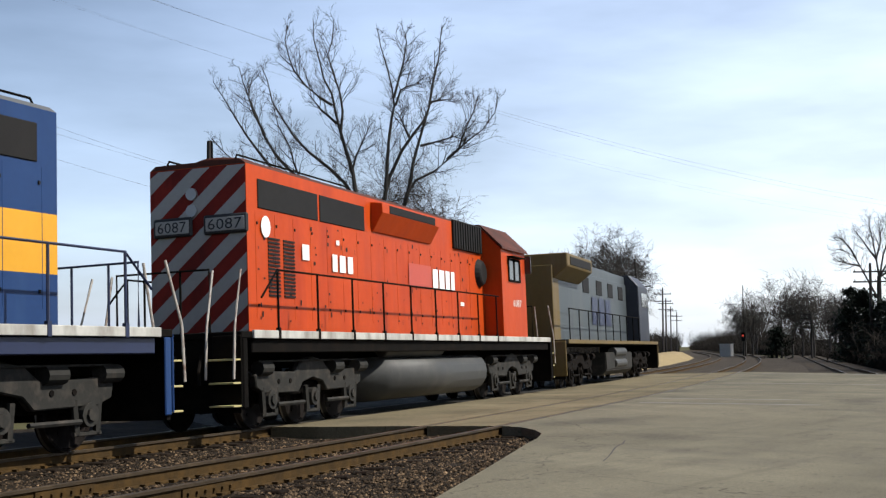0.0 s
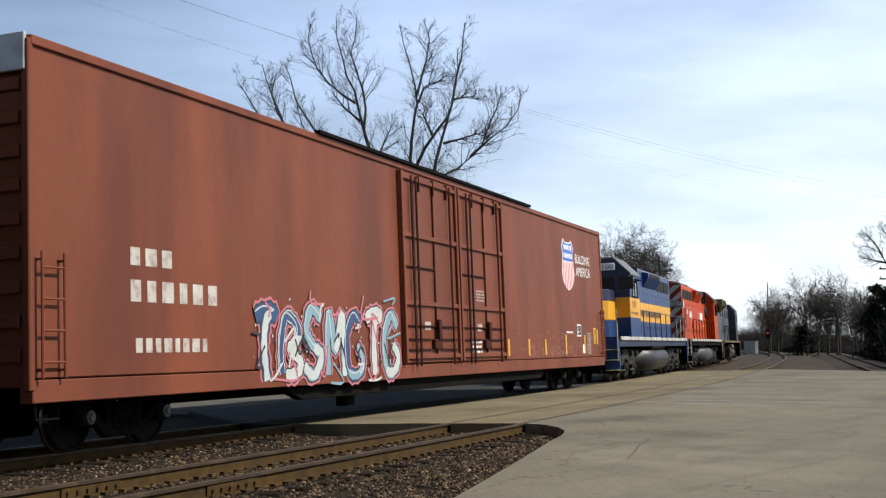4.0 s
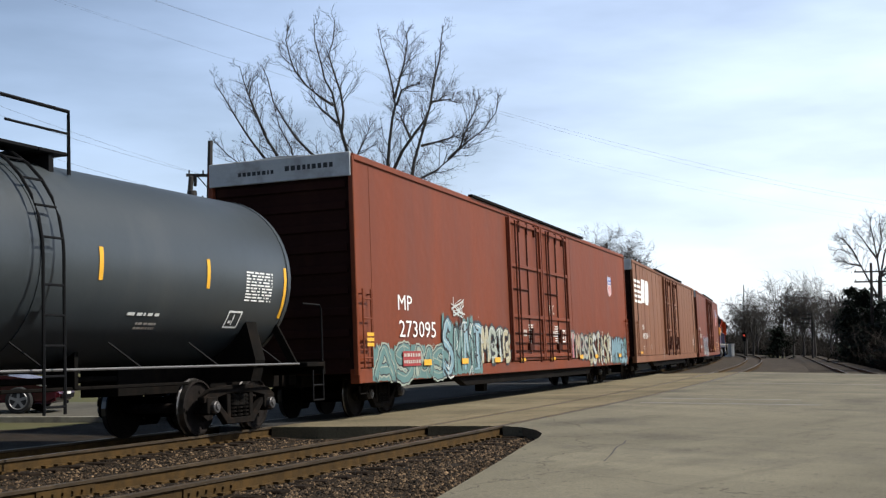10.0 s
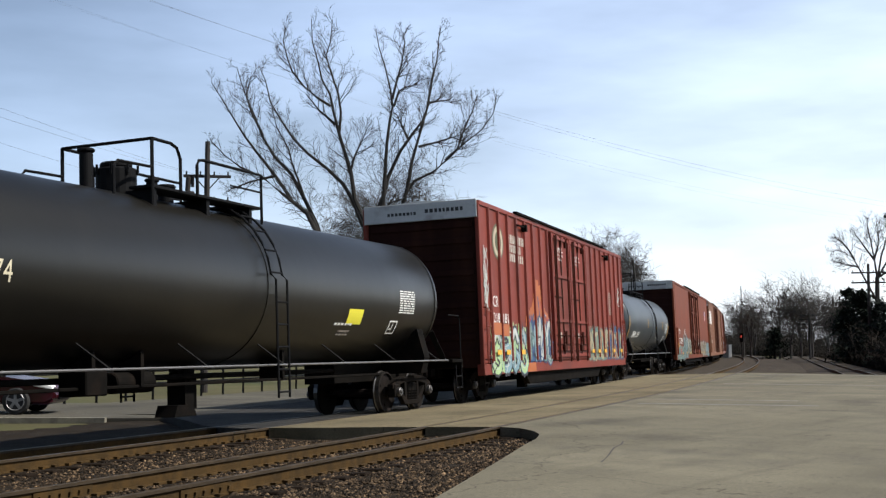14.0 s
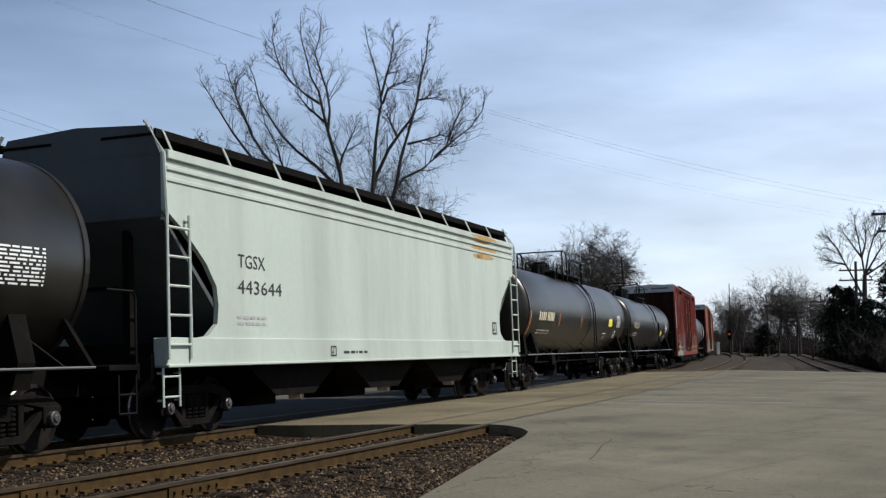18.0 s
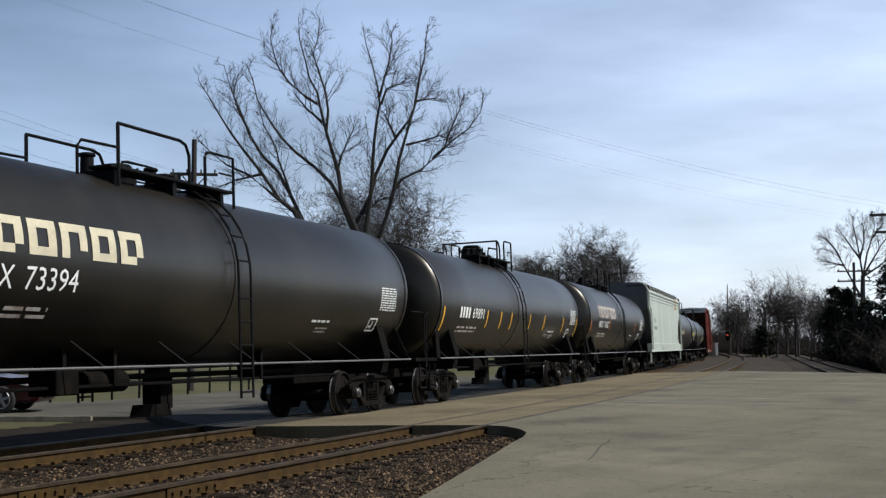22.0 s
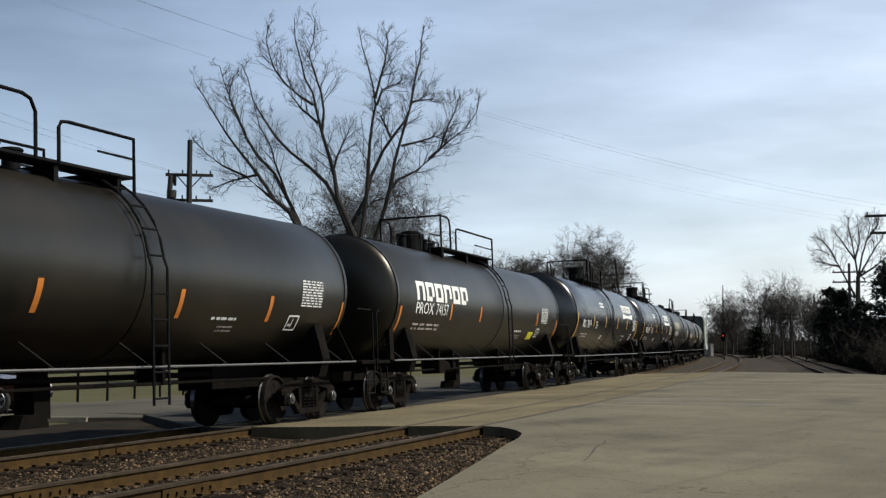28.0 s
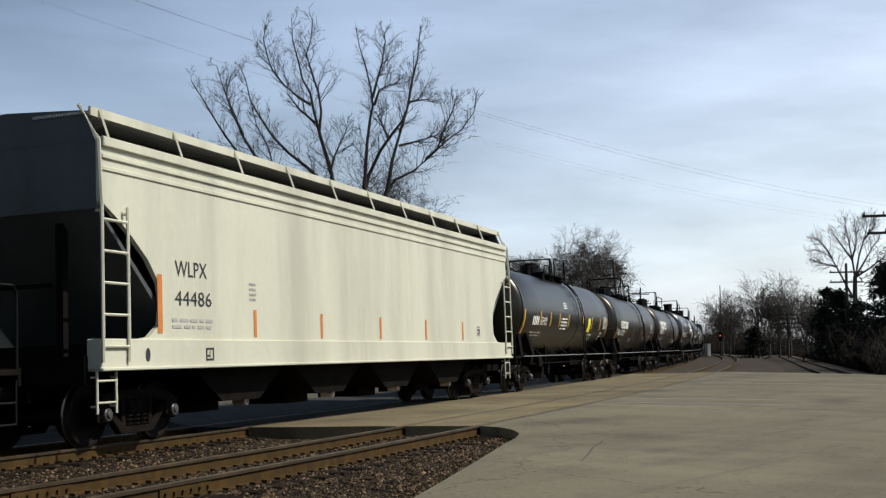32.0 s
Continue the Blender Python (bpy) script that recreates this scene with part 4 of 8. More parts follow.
# each bough: metres to the side and up along its bends
BOUGHS = [[(-2.8, 7.3), (-3.1, 8.1), (-3.7, 9.4), (-4.4, 10.7), (-5.3, 11.6), (-5.9, 12.7), (-6.3, 13.7), (-6.7, 14.6), (-7.0, 15.5), (-7.3, 16.4)],
          [(-2.8, 7.1), (-3.3, 8.4), (-4.3, 9.1), (-5.1, 10.4), (-6.1, 11.6), (-6.7, 12.4), (-7.2, 13.3), (-7.8, 14.3), (-8.4, 15.1)],
          [(-3.0, 7.4), (-3.5, 8.5), (-4.7, 9.4), (-5.8, 10.3), (-6.8, 10.8), (-7.7, 11.4), (-8.3, 12.1)],
          [(-0.4, 7.3), (-1.3, 9.4), (-1.7, 10.2), (-2.6, 11.0), (-3.6, 11.8), (-4.3, 12.6), (-4.9, 13.5), (-5.5, 14.5), (-5.9, 15.7), (-6.2, 16.5)],
          [(-0.3, 7.3), (-1.1, 9.2), (-1.3, 10.5), (-1.6, 11.6), (-1.9, 12.5), (-2.2, 13.5), (-2.4, 14.4), (-2.7, 15.1), (-2.9, 16.0), (-3.2, 17.0), (-3.3, 18.1)],
          [(0.1, 7.0), (0.2, 8.4), (0.3, 9.6), (0.4, 11.1), (0.5, 12.2), (0.6, 13.4), (0.8, 14.1), (0.7, 15.0), (0.4, 16.2), (0.1, 17.2), (-0.1, 18.1)],
          [(-0.4, 7.9), (0.3, 9.3), (0.6, 10.5), (1.2, 11.8), (1.8, 12.7), (2.3, 13.4), (2.6, 14.0), (2.8, 15.2), (2.9, 16.1), (2.8, 17.1)],
          [(0.6, 6.7), (0.9, 7.6), (1.3, 8.9), (1.6, 10.2), (1.8, 11.2), (2.1, 12.2), (2.4, 13.3), (2.6, 14.3), (2.8, 15.5), (3.1, 16.7), (3.2, 17.9), (3.3, 18.5)]]
# side limbs: the bough that each leaves, then its bends
SIDE_BOUGHS = [(7, [(1.7, 9.9), (2.0, 10.3), (2.9, 10.8), (3.6, 11.4), (4.2, 12.0), (4.7, 12.4), (5.4, 13.0), (6.0, 13.9), (6.2, 14.9)]),
         (7, [(3.6, 11.4), (4.2, 12.0), (4.5, 13.0), (5.0, 14.0), (5.2, 14.8)]), (7, [(2.1, 12.1), (2.9, 12.3), (3.9, 12.6), (4.7, 12.4)]), (7, [(2.6, 14.4), (3.2, 14.5), (3.8, 14.6)]),
         (6, [(-0.1, 8.4), (0.8, 9.2), (1.8, 9.5)]), (6, [(1.6, 12.5), (1.2, 13.3), (1.0, 13.8)]),
         (5, [(0.8, 14.1), (1.2, 14.9), (1.5, 15.1), (2.2, 15.3)]), (5, [(0.75, 14.5), (1.0, 15.5), (1.2, 16.3), (1.4, 17.4), (1.3, 18.0)]),
         (4, [(-1.9, 12.5), (-1.8, 13.5), (-1.9, 14.4), (-2.3, 15.4), (-2.5, 16.3), (-2.3, 17.0), (-2.2, 18.1)]), (4, [(-2.3, 13.8), (-3.0, 14.2), (-3.7, 14.8), (-4.2, 15.5), (-4.5, 16.1), (-4.7, 17.0), (-4.6, 17.7)]),
         (4, [(-1.3, 10.5), (-1.1, 11.3), (-0.8, 12.1), (-0.4, 12.9)]), (4, [(-2.1, 12.9), (-2.9, 13.6), (-3.5, 14.4)]),
         (0, [(-3.7, 9.4), (-4.1, 10.4), (-4.4, 11.2), (-4.6, 12.0), (-5.2, 13.2), (-5.5, 14.2)]), (1, [(-5.1, 10.4), (-6.4, 10.1), (-7.4, 9.7)]), (0, [(-5.9, 12.7), (-6.5, 13.9), (-6.8, 14.8), (-6.6, 15.9)])]
rnd = random.Random(77)
stems, twigs = [], []
stems.append(([Vector((0, 0, 0)), Vector((0.05, 0, 1.0)), Vector((0, 0, 2.0))], [0.5, 0.4, 0.34], 3))


def grow_limb(limb, deep, thick, thin, n, root=None):
    """One bough through its bends, with twigs along it."""
    pts = [] if root is None else [root]
    for i, (u, v) in enumerate(limb):
        pts.append(t_side * u + t_deep * (deep * v / 18) + Vector((rnd.uniform(-0.06, 0.06), rnd.uniform(-0.06, 0.06), v)))
    m = len(pts) - 1
    stems.append((pts, [thick - (thick - thin) * (i / m) ** 0.8 for i in range(m + 1)], 3))
    for j in range(n):
        f = (0.22 + 0.78 * (j + rnd.random()) / n) * m
        i = min(int(f), m - 1)
        q = pts[i].lerp(pts[i + 1], f - i)
        ax = (pts[i + 1] - pts[i]).normalized()
        sd = ax.orthogonal().normalized()
        sd.rotate(Matrix.Rotation(rnd.random() * math.tau, 3, ax))
        left_ = 1 - f / m
        grow(twigs, q, ax * 0.7 + sd * 0.7, 0.3 + 1.35 * left_ + 0.4 * rnd.random(), 0.017 + 0.016 * left_, 2, rnd, 0.13, 0.22, (3, 5), 0.7)


deeps = [rnd.uniform(-2.5, 2.5) for _ in BOUGHS]
for limb, deep in zip(BOUGHS, deeps):
    grow_limb(limb, deep, 0.15, 0.016, 24, Vector((limb[0][0] * 0.2 * t_side.x, limb[0][0] * 0.2 * t_side.y, 1.9)))
for of, limb in SIDE_BOUGHS:
    grow_limb(limb, deeps[of], 0.075, 0.018, 5 + 2 * len(limb))
branch_mesh("trunk", stems, BARK, tree, 7)
branch_mesh("crown", twigs, BARK, tree, 3)

bare_tree(-46.6, 63.4, 10.9, 2.8, 5, "dense bare tree behind the larger one", 4, 0.16, TWIGS, (6, 7), 9, fine=0.011)
bare_tree(-54.2, 108.9, 10.4, 2.8, 6, "bare spreading tree beyond the train", 4, 0.24, TWIGS, (6, 7), 10, fine=0.014)
bare_tree(-58.8, 104.6, 9.2, 4.0, 7, "low dense brown tree beyond the train", 4, 0.2, TWIGS, (6, 7), 10, twig=0.8, fine=0.016)
bare_tree(-62.0, 103.2, 8.6, 4.5, 8, "low dense brown tree beyond the train", 4, 0.2, TWIGS, (6, 7), 10, twig=0.8, fine=0.016)
# the wide tree at the wood's edge along the joining track
edge_tree = tagged(new("tree"), "tall bare tree with a broad twiggy crown at the wood's edge", "tree", "bare trees")
edge_tree.location = (-28.34, 109.39, -0.3)
t_side, t_deep = Vector((math.cos(0.2535), math.sin(0.2535), 0)), Vector((-math.sin(0.2535), math.cos(0.2535), 0))
rnd, stems, twigs = random.Random(21), [], []
stems.append(([Vector((0, 0, 0)), Vector((0, 0, 3.5)), t_side * 0.1 + Vector((0, 0, 7.9))], [0.34, 0.28, 0.2], 3))
for limb in ([(0.1, 7.6), (-0.1, 9.5), (-0.4, 11.0), (-0.6, 12.3), (-0.5, 13.0)], [(0.1, 7.6), (0.5, 9.8), (1.0, 11.2), (1.2, 12.5), (1.1, 13.1)], [(0.1, 7.8), (1.1, 9.5), (1.7, 10.5), (2.2, 11.2)],
             [(0.0, 5.8), (-0.9, 7.8), (-1.4, 8.8), (-1.8, 9.6), (-2.5, 10.1), (-3.3, 10.4), (-3.7, 10.2)], [(-1.7, 9.4), (-2.2, 10.3), (-2.8, 11.1), (-3.2, 11.4)], [(-0.1, 9.3), (-0.7, 10.3), (-1.3, 11.3), (-1.8, 11.9)],
             [(-0.1, 9.5), (0.3, 10.8), (0.3, 12.0), (0.1, 12.8)], [(1.0, 11.2), (1.6, 12.0), (2.0, 12.5)], [(0.1, 7.8), (1.4, 8.6), (2.6, 9.6), (3.4, 10.6)], [(-1.4, 8.8), (-2.2, 9.0), (-3.2, 9.3)]):
    grow_limb(limb, rnd.uniform(-2, 2), 0.11, 0.02, 16)
branch_mesh("trunk", stems, BARK, edge_tree, 6)
branch_mesh("crown", twigs, BARK, edge_tree, 3)
for k, (x, y, hh, ww) in enumerate(((-68.3, 188.0, 9.2, 4.5), (-70.6, 191.0, 8.0, 4.0), (-60.9, 180.0, 10.0, 2.2), (-61.3, 186.2, 9.0, 2.4), (-55.0, 176.6, 9.6, 4.2), (-57.4, 179.0, 8.6, 3.0), (-50.9, 170.6, 7.8, 3.5), (-46.4, 160.0, 6.8, 3.5),
                                     (-88.5, 246, 8.5, 5), (-92.5, 249, 8, 5), (-40.0, 140, 7.0, 4))):
    bare_tree(x, y, hh, ww, 40 + k, "bare tree far along the railway", 3, 0.2, TWIGS, (5, 7), 7, fine=0.02)


def conifer(x, y, height, width, seed):
    rnd = random.Random(seed)
    tree = tagged(new("tree"), "dark ragged evergreen tree", "tree", "evergreens")
    tree.location = (x, y, -0.3)
    branch_mesh("trunk", [([Vector((0, 0, 0)), Vector((0, 0, height * 0.5)), Vector((0, 0, height))], [0.22, 0.14, 0.03], 2)], BARK, tree, 6)
    verts, faces = [], []
    for k in range(int(11 * height)):
        t = rnd.random() ** 0.85
        z0 = height * (0.06 + 0.92 * t)
        reach = width / 2 * ((1 - t) ** 0.7 + 0.08) * rnd.uniform(0.45, 1.25)
        a = rnd.random() * math.tau
        rise = rnd.uniform(-0.35, 0.35)
        way = Vector((math.cos(a), math.sin(a), rise)).normalized()
        for _ in range(34):
            d = reach * rnd.random() ** 0.6
            spread = 0.12 + 0.3 * d / max(reach, 0.2)
            c = Vector((0, 0, z0)) + way * d + Vector((rnd.gauss(0, spread), rnd.gauss(0, spread), rnd.gauss(0, 0.16)))
            o = (way + Vector((rnd.gauss(0, 0.5), rnd.gauss(0, 0.5), rnd.gauss(0, 0.5)))).normalized()
            s_ = o.cross(Vector((0, 0, 1))).normalized()
            l_, w_ = 0.2 + 0.32 * rnd.random(), 0.06 + 0.1 * rnd.random()
            b = len(verts)
            verts += [tuple(c - o * l_ * 0.5), tuple(c + s_ * w_ + Vector((0, 0, 0.05))), tuple(c + o * l_), tuple(c - s_ * w_)]
            faces += [(b, b + 1, b + 2), (b, b + 2, b + 3)]
    me = bpy.data.meshes.new("crown")
    me.from_pydata(verts, [], faces)
    me.materials.append(NEEDLES)
    ob = new("crown", me)
    ob.parent = tree
    return tree


for k, (x, y, hh, ww) in enumerate(((-36.5, 130.0, 7.8, 4.5), (-33.5, 123.5, 7.4, 5.0), (-38.6, 136.0, 6.0, 4.5), (-55.1, 160.8, 4.4, 5.0), (-25.4, 100.0, 5.4, 3.6), (-20.9, 89.4, 7.8, 5.0), (-29.6, 111.0, 5.0, 4.2), (-18.6, 83.0, 8.0, 6.5))):
    conifer(x, y, hh, ww, k + 1)


def thicket(name, a, b, count, depth, tall, seed, label):
    """A belt of tangled bushes from a to b: each one a fan of bent twigs from one root."""
    rnd = random.Random(seed)
    a, b = Vector((*a, 0)), Vector((*b, 0))
    along = b - a
    side = Vector((along.y, -along.x, 0)).normalized()
    verts, faces = [], []

    def twig(p, q, r):
        i = len(verts)
        ang = rnd.random() * 3.14
        u, v = Vector((math.cos(ang), math.sin(ang), 0)) * r, Vector((-math.sin(ang), math.cos(ang), 0)) * r
        verts.extend((tuple(p + u), tuple(p - u * 0.5 + v), tuple(p - u * 0.5 - v), tuple(q)))
        faces.extend(((i, i + 1, i + 3), (i + 1, i + 2, i + 3), (i + 2, i, i + 3)))
    for _ in range(count):
        t = rnd.random()
        root = a + along * t + side * depth * rnd.random() + Vector((0, 0, -0.33))
        h_ = tall * (0.35 + 0.65 * rnd.random()) * (0.8 + 0.5 * noise.noise((t * 23, seed, 0.5)))
        for _k in range(7):
            lean = Vector((rnd.gauss(0, 0.38), rnd.gauss(0, 0.38), 1))
            mid = root + lean * h_ * (0.4 + 0.25 * rnd.random())
            end = mid + Vector((rnd.gauss(0, 0.3), rnd.gauss(0, 0.3), 0.55)) * h_ * 0.6
            twig(root, mid + (end - mid) * 0.3, 0.03 * (1 + tall * 0.1))
            twig(mid, end, 0.022 * (1 + tall * 0.1))
            for _j in range(2):
                p = mid.lerp(end, rnd.random())
                twig(p, p + Vector((rnd.uniform(-1, 1), rnd.uniform(-1, 1), rnd.uniform(-0.2, 0.8))) * h_ * 0.25, 0.018 * (1 + tall * 0.1))
    me = bpy.data.meshes.new(name)
    me.from_pydata(verts, [], faces)
    me.materials.append(BRUSH)
    return tagged(new(name, me), label, "brush", kind="stuff")


thicket("brush", (-20, 80), (-62, 212), 3000, 9, 2.6, 1, "bare grey-brown brush along the joining track")
thicket("undergrowth", (-19.5, 80), (-66, 214), 5200, 5, 1.7, 11, "dark tangled undergrowth below the bare woods")
thicket("brush", (-19.5, 81), (-38, 134), 1500, 9, 4.6, 7, "dark bare thicket at the edge of the wood")
thicket("brush", (-15, 62), (-21, 86), 1100, 10, 3.6, 4, "bare dark brush beside the crossing")
thicket("brush", (-66, 206), (-106, 280), 700, 12, 5.0, 2, "bare grey-brown brush along the joining track")
thicket("undergrowth", (-64, 205), (-106, 276), 1500, 6, 2.4, 12, "dark tangled undergrowth below the bare woods")
thicket("brush", (-102, 275), (-252, 600), 1300, 22, 10.5, 3, "far bare woods beside the railway")
thicket("undergrowth", (-104, 276), (-252, 600), 1800, 10, 4.5, 13, "far dark undergrowth beside the railway")
thicket("brush", (-95, 150), (-150, 290), 700, 20, 6.5, 5, "far bare woods on the inner side of the curve")
thicket("brush", (-150, 300), (-300, 640), 900, 20, 9.0, 6, "far bare woods on the inner side of the curve")
# pale grass bank on the inner side of the curve
bank = strip_mesh("grass_bank", [-9.0, -6.5, -5.0, -3.0], lambda w: [70 + 3 * k for k in range(40)], lambda s, w: on_line(s, w, {-9.0: -0.34, -6.5: 0.7, -5.0: 0.6, -3.0: -0.4}[w] + 0.12 * noise.noise((s * 0.3, w, 0))), mat("pale_dead_grass", (0.24, 0.18, 0.085), 0.95, 0, 0.3, 0.8, 8, 0.8, (0.2, 0.15, 0.07), 0.5))
tagged(bank, "pale dead grass bank beside the track", "bank", kind="structure")

# ---------------------------------------------------------------- poles and wires


def utility_pole(x, y, height, arms, lean=(0, 0), label="weathered wooden utility pole with crossarms", turn=0.0):
    ob = tagged(new("utility_pole"), label, "pole", "utility poles")
    ob.location = (x, y, -0.35)
    ob.rotation_euler = (radians(lean[0]), radians(lean[1]), turn)
    bm = bmesh.new()
    tube(bm, [(0, 0, 0), (0, 0, height * 0.5), (0, 0, height)], [0.15, 0.13, 0.10], 8)
    part("post", bm, POLE, ob)
    for z, w in arms:
        bm = bmesh.new()
        box(bm, (-w / 2, 0.08, z - 0.06), (w / 2, 0.18, z + 0.06))
        tidy(bm, 0.01)
        arm = part("crossarm", bm, POLE, ob)
        n = 4
        for k in range(n):
            bm = bmesh.new()
            u = -w / 2 + 0.12 + (w - 0.24) * k / (n - 1)
            cyl(bm, (u, 0.13, z + 0.06), (u, 0.13, z + 0.2), 0.035, 6)
            part("insulator", bm, P_GLASS, arm)
    return ob


pole = utility_pole(-35.4, 35.3, 10.15, ((8.75, 1.9), (7.72, 1.9)), turn=0.75)
for name_, a_, b_, r_ in (("cutout", (-0.78, 0.13, 8.05), (-0.74, 0.13, 8.7), 0.11), ("cutout", (-0.58, 0.13, 8.3), (-0.58, 0.13, 8.75), 0.07), ("transformer", (-0.7, 0.13, 7.8), (-0.7, 0.13, 8.12), 0.2)):
    bm = bmesh.new()
    cyl(bm, a_, b_, r_, 10)
    tidy(bm, 0.02)
    part(name_, bm, POLE, pole)
bm = bmesh.new()
for x in (-0.5, 0.5):
    tube(bm, [(x, 0.12, 8.72), (0, 0.1, 8.15)], 0.025, 5)
part("arm_brace", bm, POLE, pole)
utility_pole(-48.6, 105.3, 10.1, ((8.6, 2.4), (7.4, 2.6), (6.4, 2.0)), (0, -5), turn=0.45)
for x, y, hh in ((-70.2, 158.0, 10.0), (-83.2, 188.5, 9.8), (-99.7, 228.2, 9.8), (-113, 262, 9.6)):
    utility_pole(x, y, hh, ((hh - 0.9, 2.4), (hh - 1.9, 2.4)), turn=0.4)
utility_pole(-50.9, 162.5, 6.4, ((6.1, 2.4), (5.5, 2.8), (4.9, 2.8), (4.3, 2.4)), turn=0.3)
utility_pole(-46.4, 158.0, 8.2, ((7.4, 2.8), (6.8, 2.8), (6.2, 2.6)), turn=0.3)
utility_pole(-57.5, 196.0, 7.2, ((6.9, 2.6), (6.2, 2.6)), turn=0.3)
utility_pole(-13.3, 58.6, 8.3, ((7.9, 2.8), (7.1, 2.4)), turn=0.3)
utility_pole(-26.5, 100.0, 8.5, ((7.8, 2.6), (7.0, 2.6)), turn=0.3)

signal = tagged(new("signal_mast"), "tall slim grey railway signal mast with a lit red lamp", "signal")
sx_, sy_ = -70.3, 189.5
signal.location = (sx_, sy_, -0.3)
bm = bmesh.new()
tube(bm, [(0, 0, 0), (0, 0, 11.6)], [0.14, 0.07], 8)
part("mast", bm, P_TRUCKGREY, signal)
bm = bmesh.new()
box(bm, (-0.3, -0.25, 2.6), (0.3, -0.08, 4.0))
tidy(bm, 0.05)
part("signal_head", bm, P_BLACK, signal)
red = bpy.data.materials.new("red_lamp")
red.use_nodes = True
red.node_tree.nodes["Principled BSDF"].inputs["Emission Color"].default_value = (1, 0.08, 0.04, 1)
red.node_tree.nodes["Principled BSDF"].inputs["Emission Strength"].default_value = 1.0
red.node_tree.nodes["Principled BSDF"].inputs["Base Color"].default_value = (0.4, 0.02, 0.02, 1)
bm = bmesh.new()
cyl(bm, (0, -0.30, 3.5), (0, -0.25, 3.5), 0.13, 12)
part("lamp", bm, red, signal)
cab = tagged(new("equipment_cabinet"), "grey metal equipment cabinet beside the tracks", "cabinet")
cab.location = (-73.0, 189.0, -0.3)
bm = bmesh.new()
box(bm, (-0.9, -0.7, 0), (0.9, 0.7, 2.1))
tidy(bm, 0.04)
part("housing", bm, P_GREYSTRIPE, cab)
bm = bmesh.new()
box(bm, (-1.0, -0.8, 2.1), (1.0, 0.8, 2.2))
tidy(bm, 0.02)
part("roof", bm, P_GREYSTRIPE, cab)


def wire(p, q, sag, r=0.0035, label="thin overhead wire"):
    p, q = Vector(p), Vector(q)
    bm = bmesh.new()
    tube(bm, [p.lerp(q, k / 24) - Vector((0, 0, 4 * sag * (k / 24) * (1 - k / 24))) for k in range(25)], r, 4)
    return tagged(link("wire", bm, WIRE), label, "wire", "overhead wires", kind="structure")


for p_, q_, sag_, r_ in (((-27.84, 15.78, 12.5), (-14.07, 58.33, 7.9), 1.0, 0.003), ((-26.97, 15.29, 12.04), (-13.0, 58.7, 7.9), 1.0, 0.003), ((-28.69, 16.3, 11.91), (-14.09, 58.32, 7.1), 1.1, 0.0016), ((-29.56, 16.8, 12.1), (-13.1, 58.7, 7.1), 1.1, 0.0016)):
    wire(p_, q_, sag_, r_)
for p_, q_ in (((-29.5, 16.9, 8.97), (-35.95, 34.75, 8.55)), ((-29.49, 16.91, 8.58), (-35.95, 34.75, 8.5)), ((-31.22, 17.93, 8.28), (-36.0, 34.7, 7.5))):
    wire(p_, q_, 0.12, 0.004)
for d_ in (-0.8, 0.8):
    wire((-35.4 + d_ * 0.73, 35.3 + d_ * 0.68, 8.55), (-48.6 + d_ * 0.9, 105.3 + d_ * 0.4, 8.4), 0.8)
for d_ in (-0.9, 0.9):
    wire((-48.6 + d_, 105.3 + d_ * 0.4, 8.4), (-70.2 + d_, 158.0 + d_ * 0.4, 9.2), 0.6, 0.012)
    wire((-13.3 + d_, 58.6 + d_ * 0.3, 7.95), (-26.5 + d_, 100.0 + d_ * 0.3, 7.7), 0.5, 0.01)

# ---------------------------------------------------------------- beside the street beyond the train
rail_ob = tagged(new("guard_rail"), "low dark metal railing beside the street", "railing")
for k in range(16):
    x, y, a = line(24 + 1.6 * k, -11.4)
    bm = bmesh.new()
    tube(bm, [(float(x), float(y), -0.35), (float(x), float(y), 0.75)], 0.04, 6)
    part("post", bm, P_BLACK, rail_ob)
for z in (0.3, 0.7):
    bm = bmesh.new()
    tube(bm, [(*[float(q) for q in line(24 + 1.6 * k, -11.4)[:2]], z) for k in range(16)], 0.03, 6)
    part("rail_bar", bm, P_BLACK, rail_ob)

P_MAROON = mat("maroon_car_paint", (0.04, 0.004, 0.008), 0.25, 0, 0.08, 1, 10, 0.0)
P_TYRE = mat("tyre", (0.015, 0.015, 0.015), 0.85, 0, 0.2, 6, 30, 0.1)
P_LAMPGLASS = mat("headlamp_glass", (0.8, 0.8, 0.78), 0.1, 0, 0.1, 5, 20, 0.0)


P_RIM = mat("alloy_rim", (0.2, 0.2, 0.2), 0.45, 0.4, 0.1, 5, 20, 0.0)


